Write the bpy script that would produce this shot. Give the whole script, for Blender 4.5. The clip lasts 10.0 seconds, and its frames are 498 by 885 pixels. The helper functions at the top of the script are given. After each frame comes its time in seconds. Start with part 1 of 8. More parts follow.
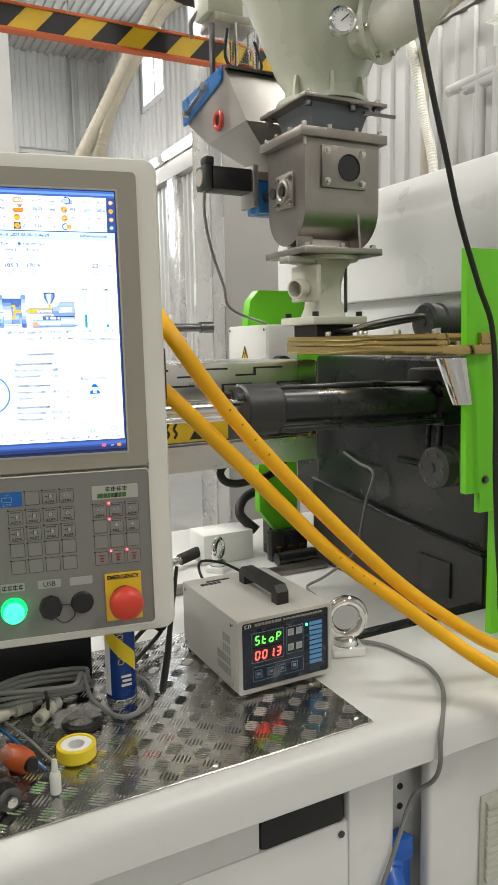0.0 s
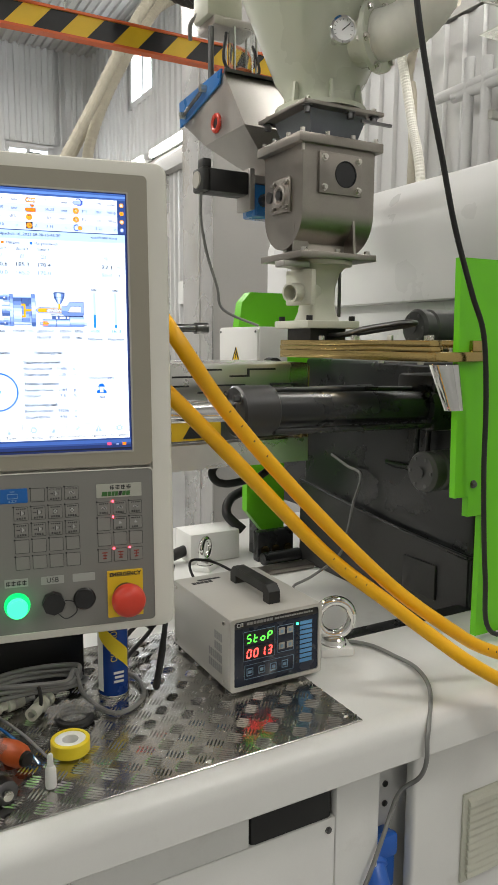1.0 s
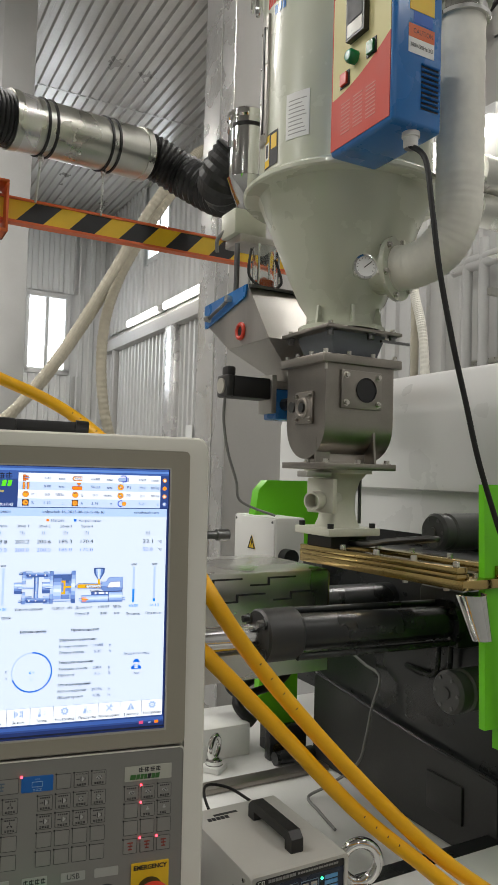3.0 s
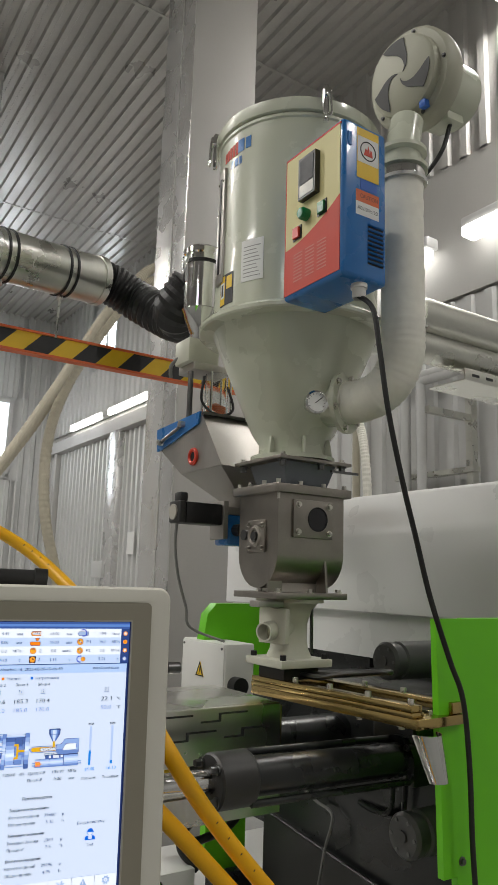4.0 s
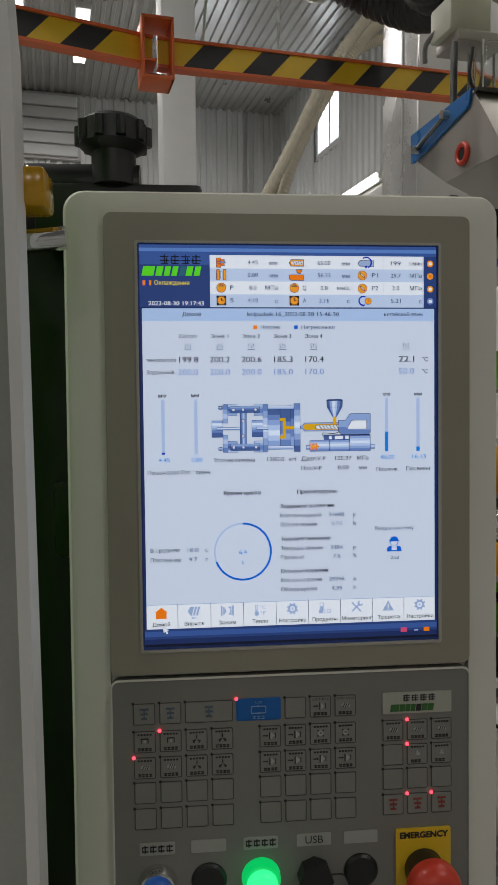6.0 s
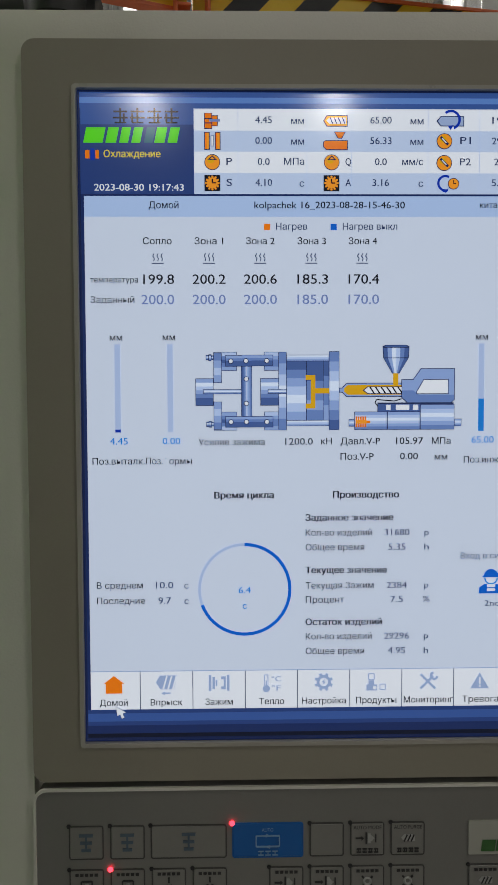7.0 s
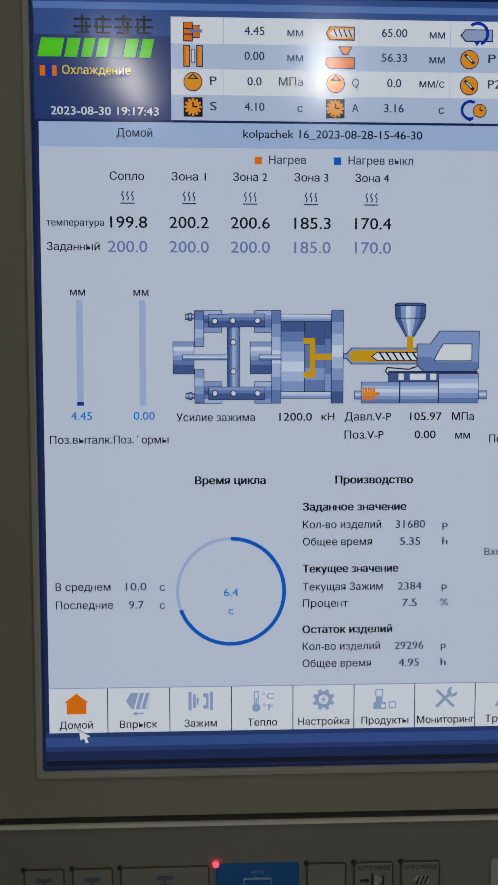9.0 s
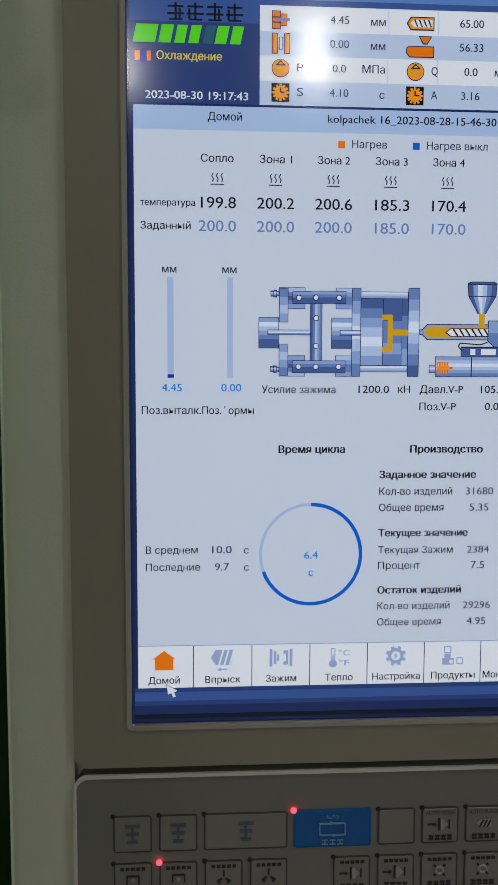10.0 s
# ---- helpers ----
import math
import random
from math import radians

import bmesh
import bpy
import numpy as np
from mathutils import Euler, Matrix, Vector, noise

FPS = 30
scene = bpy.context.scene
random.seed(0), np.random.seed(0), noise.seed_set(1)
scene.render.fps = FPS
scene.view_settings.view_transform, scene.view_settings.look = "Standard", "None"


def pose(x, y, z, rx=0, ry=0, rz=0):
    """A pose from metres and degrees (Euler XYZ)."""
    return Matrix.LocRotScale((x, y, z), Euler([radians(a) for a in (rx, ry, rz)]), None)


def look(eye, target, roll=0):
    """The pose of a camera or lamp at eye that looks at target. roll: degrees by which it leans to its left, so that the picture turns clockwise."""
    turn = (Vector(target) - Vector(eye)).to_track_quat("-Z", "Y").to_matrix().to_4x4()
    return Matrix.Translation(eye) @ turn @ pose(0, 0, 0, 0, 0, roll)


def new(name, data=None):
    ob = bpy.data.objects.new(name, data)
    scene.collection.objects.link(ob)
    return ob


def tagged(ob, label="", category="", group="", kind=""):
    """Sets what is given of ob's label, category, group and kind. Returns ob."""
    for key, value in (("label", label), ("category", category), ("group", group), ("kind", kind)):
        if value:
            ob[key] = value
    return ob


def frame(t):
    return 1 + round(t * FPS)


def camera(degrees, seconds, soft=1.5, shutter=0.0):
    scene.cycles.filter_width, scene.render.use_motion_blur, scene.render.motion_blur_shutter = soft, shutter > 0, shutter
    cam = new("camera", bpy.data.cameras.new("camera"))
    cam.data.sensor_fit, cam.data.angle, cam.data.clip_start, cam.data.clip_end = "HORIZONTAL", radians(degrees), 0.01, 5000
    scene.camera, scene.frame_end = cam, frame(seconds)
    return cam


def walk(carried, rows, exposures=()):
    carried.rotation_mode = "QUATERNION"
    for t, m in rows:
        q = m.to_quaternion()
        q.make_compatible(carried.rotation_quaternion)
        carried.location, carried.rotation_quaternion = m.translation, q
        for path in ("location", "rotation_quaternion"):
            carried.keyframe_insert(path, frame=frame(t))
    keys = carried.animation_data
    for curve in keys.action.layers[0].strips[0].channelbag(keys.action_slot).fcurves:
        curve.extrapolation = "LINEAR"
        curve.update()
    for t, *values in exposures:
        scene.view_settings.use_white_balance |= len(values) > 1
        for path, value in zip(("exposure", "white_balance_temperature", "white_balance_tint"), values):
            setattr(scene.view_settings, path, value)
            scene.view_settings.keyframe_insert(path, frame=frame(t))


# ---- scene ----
cam = camera(37.9, 10.0)
PATH = [
    (0, (0.001, 0.116, 1.566), (0.581, 2.01, 1.291), -1.1),
    (0.5, (-0.026, 0.106, 1.568), (0.56, 1.997, 1.281), 1.2),
    (1, (-0.032, 0.109, 1.571), (0.602, 1.985, 1.295), 0.3),
    (1.5, (-0.061, 0.115, 1.582), (0.471, 2.025, 1.316), 0.3),
    (2, (-0.075, 0.113, 1.615), (0.442, 2.037, 1.437), 1.5),
    (2.5, (-0.056, 0.129, 1.704), (0.498, 2.048, 1.614), 1.4),
    (3, (-0.075, 0.135, 1.743), (0.557, 2.031, 1.827), 1.6),
    (3.2, (-0.083, 0.134, 1.749), (0.571, 2.019, 1.889), 1.7),
    (4.3, (-0.128, 0.122, 1.808), (0.649, 1.921, 2.209), 1.7),
    (4.5, (-0.144, 0.134, 1.803), (0.609, 1.951, 2.17), 2.0),
    (5, (-0.159, 0.178, 1.735), (0.462, 2.07, 1.917), 2.8),
    (5.5, (-0.133, 0.256, 1.67), (0.248, 2.217, 1.577), 2.0),
    (6, (-0.08, 0.452, 1.638), (0.09, 2.439, 1.481), -0.4),
    (6.2, (-0.06, 0.531, 1.629), (0.056, 2.52, 1.447), 0.0),
    (7.3, (-0.042, 0.67, 1.609), (-0.011, 2.662, 1.433), -0.3),
    (7.5, (-0.044, 0.679, 1.607), (0.006, 2.67, 1.422), -0.2),
    (8, (-0.04, 0.705, 1.599), (0.022, 2.694, 1.4), -0.1),
    (8.5, (-0.041, 0.715, 1.595), (0.024, 2.702, 1.382), -0.1),
    (9, (-0.041, 0.712, 1.601), (0.027, 2.7, 1.397), -0.0),
    (9.5, (-0.069, 0.705, 1.592), (-0.04, 2.693, 1.376), 0.4),
    (10, (-0.082, 0.697, 1.596), (0.028, 2.679, 1.355), 0.3),
]
walk(cam, [(t, look(eye, target, roll)) for t, eye, target, roll in PATH], exposures=[(0, 0.02), (0.5, -0.06), (1.0, -0.19), (1.5, -0.28), (2.0, -0.4), (2.5, -0.57), (3.0, -0.66), (4.5, -0.95), (5.5, -1.24), (6.2, -1.4), (7.5, -1.52), (8.2, -1.68), (9.0, -1.7), (10, -1.5)])

# ---- light ----
world = bpy.data.worlds.new("world")
scene.world = world
world.use_nodes = True
wn = world.node_tree.nodes
sky = wn.new("ShaderNodeTexSky")
sky.sky_type, sky.sun_disc = "NISHITA", False
sky.sun_elevation, sky.sun_rotation = radians(35), radians(40)
world.node_tree.links.new(sky.outputs[0], wn["Background"].inputs[0])
wn["Background"].inputs[1].default_value = 0.15
scene.view_settings.exposure = 0.0
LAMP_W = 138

# machine frame: u along the machine, v away from the operator
M = pose(0.5145, 1.1232, 0, 0, 0, 10.24)
# screen panel frame: origin at the middle of the screen's lower edge, leaning back
PANEL = pose(0.0, 1.0, 1.439, -2.5, 0, 0)
DECK = 0.9465


# ---- materials ----
def mat(name, color, rough=0.5, metal=0.0, var=0.12, scale=18.0, bump=0.15, fine=220.0, coat=0.0, streak=None, alpha=None, wear=None):
    m = bpy.data.materials.new(name)
    m.use_nodes = True
    nt = m.node_tree
    b = nt.nodes["Principled BSDF"]
    L = nt.links.new
    tc = nt.nodes.new("ShaderNodeTexCoord")
    mp = nt.nodes.new("ShaderNodeMapping")
    L(tc.outputs["Object"], mp.inputs[0])
    if streak:
        mp.inputs["Scale"].default_value = streak
    big = nt.nodes.new("ShaderNodeTexNoise")
    big.inputs["Scale"].default_value, big.inputs["Detail"].default_value = scale, 5
    small = nt.nodes.new("ShaderNodeTexNoise")
    small.inputs["Scale"].default_value, small.inputs["Detail"].default_value = fine, 3
    L(mp.outputs[0], big.inputs[0])
    L(mp.outputs[0], small.inputs[0])
    mix = nt.nodes.new("ShaderNodeMath")
    mix.operation = "MULTIPLY_ADD"
    L(small.outputs[0], mix.inputs[0])
    mix.inputs[1].default_value = 0.35
    L(big.outputs[0], mix.inputs[2])
    ramp = nt.nodes.new("ShaderNodeMapRange")
    ramp.inputs[1].default_value, ramp.inputs[2].default_value = 0.35, 1.0
    ramp.inputs[3].default_value, ramp.inputs[4].default_value = 1 - var, 1 + var
    L(mix.outputs[0], ramp.inputs[0])
    hsv = nt.nodes.new("ShaderNodeHueSaturation")
    hsv.inputs["Color"].default_value = (*color, 1)
    L(ramp.outputs[0], hsv.inputs["Value"])
    out = hsv.outputs[0]
    if wear:
        dirt = nt.nodes.new("ShaderNodeTexNoise")
        dirt.inputs["Scale"].default_value, dirt.inputs["Detail"].default_value = 5.0, 8
        dirt.inputs["Roughness"].default_value = 0.7
        L(tc.outputs["Object"], dirt.inputs[0])
        r2 = nt.nodes.new("ShaderNodeMapRange")
        r2.inputs[1].default_value, r2.inputs[2].default_value = 0.58, 0.8
        L(dirt.outputs[0], r2.inputs[0])
        mc = nt.nodes.new("ShaderNodeMix")
        mc.data_type = "RGBA"
        L(r2.outputs[0], mc.inputs[0])
        L(out, mc.inputs[6])
        mc.inputs[7].default_value = (*wear, 1)
        out = mc.outputs[2]
    L(out, b.inputs["Base Color"])
    rr = nt.nodes.new("ShaderNodeMapRange")
    rr.inputs[1].default_value, rr.inputs[2].default_value = 0.3, 0.8
    rr.inputs[3].default_value, rr.inputs[4].default_value = max(rough - 0.08, 0.02), min(rough + 0.1, 1)
    L(big.outputs[0], rr.inputs[0])
    L(rr.outputs[0], b.inputs["Roughness"])
    b.inputs["Metallic"].default_value = metal
    b.inputs["Coat Weight"].default_value = coat
    if bump:
        bp = nt.nodes.new("ShaderNodeBump")
        bp.inputs["Strength"].default_value, bp.inputs["Distance"].default_value = bump, 0.0006
        L(mix.outputs[0], bp.inputs["Height"])
        L(bp.outputs[0], b.inputs["Normal"])
    if alpha is not None:
        b.inputs["Alpha"].default_value = alpha
    return m


def glow(name, color, strength, rough=0.35):
    m = bpy.data.materials.new(name)
    m.use_nodes = True
    b = m.node_tree.nodes["Principled BSDF"]
    b.inputs["Base Color"].default_value = (*[c * 0.5 for c in color], 1)
    b.inputs["Emission Color"].default_value = (*color, 1)
    b.inputs["Emission Strength"].default_value = strength
    b.inputs["Roughness"].default_value = rough
    return m


def glass(name, color=(1, 1, 1), rough=0.03):
    m = bpy.data.materials.new(name)
    m.use_nodes = True
    b = m.node_tree.nodes["Principled BSDF"]
    b.inputs["Base Color"].default_value = (*color, 1)
    b.inputs["Transmission Weight"].default_value = 1
    b.inputs["Roughness"].default_value = rough
    b.inputs["IOR"].default_value = 1.45
    return m


WHITE = mat("white_paint", (0.74, 0.74, 0.71), 0.38, var=0.04, scale=6, bump=0.12, fine=420, wear=(0.62, 0.61, 0.57))
HOOD = mat("hood_paint", (0.74, 0.74, 0.73), 0.32, var=0.03, scale=4, bump=0.1, fine=420)
GREEN = mat("green_paint", (0.14, 0.56, 0.010), 0.4, var=0.06, scale=8, bump=0.25, fine=500)
HOPPER = mat("hopper_paint", (0.56, 0.58, 0.47), 0.28, var=0.04, scale=5, bump=0.08, fine=350, coat=0.3)
BEIGE = mat("beige_paint", (0.55, 0.55, 0.46), 0.45, var=0.07, scale=22, bump=0.4, fine=300)
BLUE = mat("blue_paint", (0.02, 0.16, 0.46), 0.3, var=0.06, scale=10, bump=0.2, fine=400, coat=0.3)
CAST = mat("dark_cast_paint", (0.015, 0.0165, 0.017), 0.3, var=0.25, scale=9, bump=0.35, fine=160, wear=(0.024, 0.024, 0.024))
MOTORG = mat("grey_motor_paint", (0.065, 0.066, 0.064), 0.36, var=0.2, scale=14, bump=0.4, fine=140)
CASTBASE = mat("grey_cast_paint", (0.030, 0.030, 0.029), 0.42, var=0.22, scale=7, bump=0.5, fine=140, wear=(0.045, 0.044, 0.042))
STEEL = mat("brushed_steel", (0.46, 0.44, 0.41), 0.46, 1.0, var=0.12, scale=14, bump=0.12, fine=300, streak=(1, 1, 0.05))
ROUGHSTEEL = mat("blasted_steel", (0.33, 0.305, 0.275), 0.40, 1.0, var=0.16, scale=16, bump=0.3, fine=420, wear=(0.27, 0.24, 0.21))
CHROME = mat("chrome", (0.78, 0.78, 0.77), 0.08, 1.0, var=0.05, scale=8, bump=0.03)
SHEET = mat("polished_sheet", (0.72, 0.71, 0.68), 0.3, 1.0, var=0.1, scale=6, bump=0.12, fine=30)
DARKSTEEL = mat("dark_steel", (0.16, 0.16, 0.16), 0.35, 1.0, var=0.15, scale=12, bump=0.2)
BOLTM = mat("zinc_bolt", (0.62, 0.6, 0.55), 0.3, 1.0, var=0.1, scale=40, bump=0.1)
BRASS = mat("brass_plate", (0.52, 0.385, 0.155), 0.2, 1.0, var=0.10, scale=9, bump=0.06, fine=200, streak=(1, 0.2, 1))
# brighter than the sheet: the bars' highlights are put into this colour
TREADBAR = mat("highlit_tread_bar", (0.62, 0.61, 0.59), 0.2, 1.0, var=0.15, scale=30, bump=0.1)
TREAD = mat("tread_plate", (0.50, 0.49, 0.47), 0.23, 1.0, var=0.12, scale=14, bump=0.12, fine=160, wear=(0.38, 0.37, 0.35))
BLACK = mat("black_plastic", (0.012, 0.012, 0.012), 0.42, var=0.15, scale=30, bump=0.2, fine=500)
RUBBER = mat("black_rubber", (0.010, 0.010, 0.010), 0.55, var=0.2, scale=40, bump=0.3, fine=300)
FLEX = mat("black_flex_fabric", (0.010, 0.010, 0.010), 0.45, var=0.25, scale=60, bump=0.6, fine=200)
YELLOW = mat("yellow_hose_jacket", (0.92, 0.47, 0.003), 0.42, var=0.06, scale=12, bump=0.2, fine=300)
SIGNY = mat("sign_yellow", (0.80, 0.52, 0.02), 0.45, var=0.05, scale=20, bump=0.1)
ORANGE = mat("orange_paint", (0.68, 0.13, 0.03), 0.45, var=0.1, scale=20, bump=0.3)
RED = mat("red_plastic", (0.62, 0.05, 0.025), 0.32, var=0.05, scale=20, bump=0.08)
PANELW = mat("panel_light_plastic", (0.69, 0.675, 0.60), 0.5, var=0.04, scale=7, bump=0.5, fine=900)
PANELG = mat("panel_grey_bezel", (0.30, 0.277, 0.218), 0.42, var=0.05, scale=9, bump=0.12, fine=700)
KEYG = mat("keypad_grey_foil", (0.205, 0.20, 0.182), 0.4, var=0.06, scale=10, bump=0.1, fine=600)
KEYL = mat("key_edge_light", (0.42, 0.40, 0.35), 0.35, var=0.05, scale=30, bump=0.1)
GALV = mat("galvanised_sheet", (0.60, 0.60, 0.55), 0.3, 1.0, var=0.06, scale=10, bump=0.04, fine=60)
WALLM = mat("grey_wall_sheet", (0.62, 0.62, 0.61), 0.4, 0.0, var=0.05, scale=1.2, bump=0.05, fine=40)
CEILM = mat("zinc_ceiling_sheet", (0.50, 0.485, 0.46), 0.34, 0.4, var=0.12, scale=1.5, bump=0.1, fine=30)
COLG = mat("grey_column_paint", (0.46, 0.45, 0.43), 0.5, var=0.05, scale=2, bump=0.1, fine=60)
COLW = mat("light_column_paint", (0.62, 0.62, 0.61), 0.45, var=0.05, scale=3, bump=0.1, fine=60)
TRIMS = mat("bright_trim_sheet", (0.72, 0.71, 0.70), 0.28, 0.75, var=0.06, scale=4, bump=0.1, fine=50)
CONC = mat("grey_floor_paint", (0.27, 0.27, 0.26), 0.45, var=0.15, scale=1.5, bump=0.2, fine=40, wear=(0.18, 0.18, 0.17))
PAPER = mat("white_paper", (0.80, 0.80, 0.78), 0.7, var=0.03, scale=20, bump=0.1)
INK = mat("black_ink", (0.02, 0.02, 0.022), 0.55, var=0.05, scale=40, bump=0.0)
GREYINK = mat("grey_ink", (0.30, 0.30, 0.29), 0.55, var=0.05, scale=40, bump=0.0)
CREAM = mat("cream_panel_foil", (0.66, 0.60, 0.30), 0.6, var=0.03, scale=10, bump=0.05)
REDFOIL = mat("red_panel_foil", (0.55, 0.05, 0.025), 0.6, var=0.04, scale=10, bump=0.05)
CABLEG = mat("grey_cable_jacket", (0.22, 0.22, 0.21), 0.5, var=0.08, scale=30, bump=0.1)
CREAMHOSE = mat("cream_spiral_hose", (0.50, 0.46, 0.36), 0.45, var=0.1, scale=12, bump=0.2)
WRAP = mat("white_wrap_tape", (0.80, 0.785, 0.70), 0.6, var=0.1, scale=14, bump=1.0, fine=60)
CMFACE = mat("navy_front_foil", (0.012, 0.018, 0.035), 0.25, var=0.05, scale=20, bump=0.03)
CMBODY = mat("cool_grey_box_paint", (0.50, 0.49, 0.45), 0.42, var=0.05, scale=10, bump=0.25, fine=600)
TINBLUE = mat("blue_tin_print", (0.01, 0.05, 0.26), 0.25, 0.2, var=0.05, scale=20, bump=0.03)
YTAPE = mat("yellow_spool_plastic", (0.80, 0.62, 0.02), 0.4, var=0.05, scale=20, bump=0.05)
WPLAST = mat("white_soft_plastic", (0.72, 0.71, 0.68), 0.4, var=0.04, scale=20, bump=0.08)
SOCKETB = mat("blue_socket_plastic", (0.02, 0.12, 0.5), 0.35, var=0.05, scale=20, bump=0.05)
DAY = glow("daylight_pane", (0.86, 0.93, 1.0), 14.0)
TUBEL = glow("lamp_tube_light", (1.0, 0.98, 0.93), 8.0)
CLEAR = glass("clear_acrylic", (0.95, 0.97, 0.96), 0.05)


# ---- mesh helpers ----
def xf(bm, verts, m):
    bmesh.ops.transform(bm, matrix=m, verts=verts)


def box(bm, x0, x1, y0, y1, z0, z1, bev=0.0, m=None, seg=2):
    g = bmesh.ops.create_cube(bm, size=1.0)
    vs = g["verts"]
    xf(bm, vs, Matrix.Translation(((x0 + x1) / 2, (y0 + y1) / 2, (z0 + z1) / 2)) @ Matrix.Diagonal((x1 - x0, y1 - y0, z1 - z0, 1)))
    if bev:
        es = list({e for v in vs for e in v.link_edges})
        r = bmesh.ops.bevel(bm, geom=es, offset=bev, segments=seg, affect="EDGES", profile=0.5)
        vs = list({v for f in r["faces"] for v in f.verts} | {v for v in vs if v.is_valid})
    if m is not None:
        xf(bm, vs, m)
    return bm


def cyl(bm, p0, p1, r, r2=None, seg=24, cap=True):
    p0, p1 = Vector(p0), Vector(p1)
    d = p1 - p0
    g = bmesh.ops.create_cone(bm, cap_ends=cap, segments=seg, radius1=r, radius2=r if r2 is None else r2, depth=d.length)
    xf(bm, g["verts"], Matrix.Translation((p0 + p1) / 2) @ d.to_track_quat("Z", "Y").to_matrix().to_4x4())
    return bm


def lathe(bm, profile, seg=48, m=None, turn=math.tau):
    n = seg if turn >= math.tau - 0.001 else seg + 1
    rings = []
    for k in range(n):
        a = turn * k / seg
        rings.append([bm.verts.new((r * math.cos(a), r * math.sin(a), z)) for r, z in profile])
    for k in range(seg):
        A, B = rings[k], rings[(k + 1) % n]
        for i in range(len(profile) - 1):
            if profile[i][0] < 1e-6 and profile[i + 1][0] < 1e-6:
                continue
            try:
                bm.faces.new((A[i], B[i], B[i + 1], A[i + 1]))
            except ValueError:
                pass
    vs = [v for r in rings for v in r]
    bmesh.ops.remove_doubles(bm, verts=vs, dist=1e-6)
    vs = [v for v in vs if v.is_valid]
    if m is not None:
        xf(bm, vs, m)
    return bm


def smooth_path(pts, n=8):
    pts = [Vector(p) for p in pts]
    out = []
    for i in range(len(pts) - 1):
        p0, p1, p2, p3 = pts[max(i - 1, 0)], pts[i], pts[i + 1], pts[min(i + 2, len(pts) - 1)]
        for k in range(n):
            t = k / n
            out.append(0.5 * (2 * p1 + (p2 - p0) * t + (2 * p0 - 5 * p1 + 4 * p2 - p3) * t * t + (3 * p1 - p0 - 3 * p2 + p3) * t ** 3))
    out.append(pts[-1])
    return out


def tube(bm, pts, r, seg=12, n=8, rad=None, cap=True):
    path = smooth_path(pts, n) if n else [Vector(p) for p in pts]
    rings, up = [], None
    for i, p in enumerate(path):
        d = (path[min(i + 1, len(path) - 1)] - path[max(i - 1, 0)]).normalized()
        if up is None:
            up = d.orthogonal().normalized()
        up = (up - d * up.dot(d)).normalized()
        side = d.cross(up)
        rr = rad(i, i / (len(path) - 1)) if rad else r
        rings.append([bm.verts.new(p + (up * math.cos(math.tau * k / seg) + side * math.sin(math.tau * k / seg)) * rr) for k in range(seg)])
    for A, B in zip(rings, rings[1:]):
        for k in range(seg):
            bm.faces.new((A[k], A[(k + 1) % seg], B[(k + 1) % seg], B[k]))
    if cap:
        bm.faces.new(list(reversed(rings[0])))
        bm.faces.new(rings[-1])
    return bm


def prism(bm, poly, axis, a, b, m=None):
    """poly in the two other axes, from a to b along axis."""
    def at(p, w):
        return {"x": (w, p[0], p[1]), "y": (p[0], w, p[1]), "z": (p[0], p[1], w)}[axis]
    A = [bm.verts.new(at(p, a)) for p in poly]
    B = [bm.verts.new(at(p, b)) for p in poly]
    n = len(poly)
    bm.faces.new(A)
    bm.faces.new(list(reversed(B)))
    for i in range(n):
        bm.faces.new((A[i], B[i], B[(i + 1) % n], A[(i + 1) % n]))
    if m is not None:
        xf(bm, A + B, m)
    return bm


def ring(bm, R, r, m=None, seg=40, sub=12):
    return lathe(bm, [(R + r * math.cos(math.tau * k / sub), r * math.sin(math.tau * k / sub)) for k in range(sub + 1)], seg, m)


def bolt(bm, p, axis=(0, 0, 1), r=0.008, h=0.007, washer=True):
    p, a = Vector(p), Vector(axis).normalized()
    if washer:
        cyl(bm, p, p + a * h * 0.25, r * 1.45, seg=16)
    cyl(bm, p + a * h * 0.25, p + a * h * 1.25, r, seg=6)
    return bm


def mesh(bm, name, material, smooth=35):
    bmesh.ops.recalc_face_normals(bm, faces=bm.faces)
    me = bpy.data.meshes.new(name)
    bm.to_mesh(me)
    bm.free()
    me.materials.append(material)
    if smooth:
        me.shade_smooth()
        me.set_sharp_from_angle(angle=radians(smooth))
    return me


def part(name, bm, material, parent, label="", smooth=35):
    ob = new(name, mesh(bm, name, material, smooth))
    ob.parent = parent
    if label:
        tagged(ob, label)
    return ob


def thing(name, label, category, m=None, group="", kind=""):
    ob = new(name)
    ob.empty_display_size = 0.05
    ob.matrix_world = M if m is None else m
    return tagged(ob, label, category, group, kind)


def solid(name, bm, material, label, category, m=None, group="", kind="", smooth=35):
    ob = new(name, mesh(bm, name, material, smooth))
    ob.matrix_world = M if m is None else m
    return tagged(ob, label, category, group, kind)


def structure(name, bm, material, m=None, smooth=35, label=""):
    ob = new(name, mesh(bm, name, material, smooth))
    ob.matrix_world = M if m is None else m
    return tagged(ob, label, "", "", "structure")


def B():
    return bmesh.new()


def rrect(x0, x1, z0, z1, r, n=6):
    out = []
    for cx, cz, a0 in ((x1 - r, z1 - r, 0), (x0 + r, z1 - r, 90), (x0 + r, z0 + r, 180), (x1 - r, z0 + r, 270)):
        for k in range(n + 1):
            a = radians(a0 + 90 * k / n)
            out.append((cx + r * math.cos(a), cz + r * math.sin(a)))
    return out


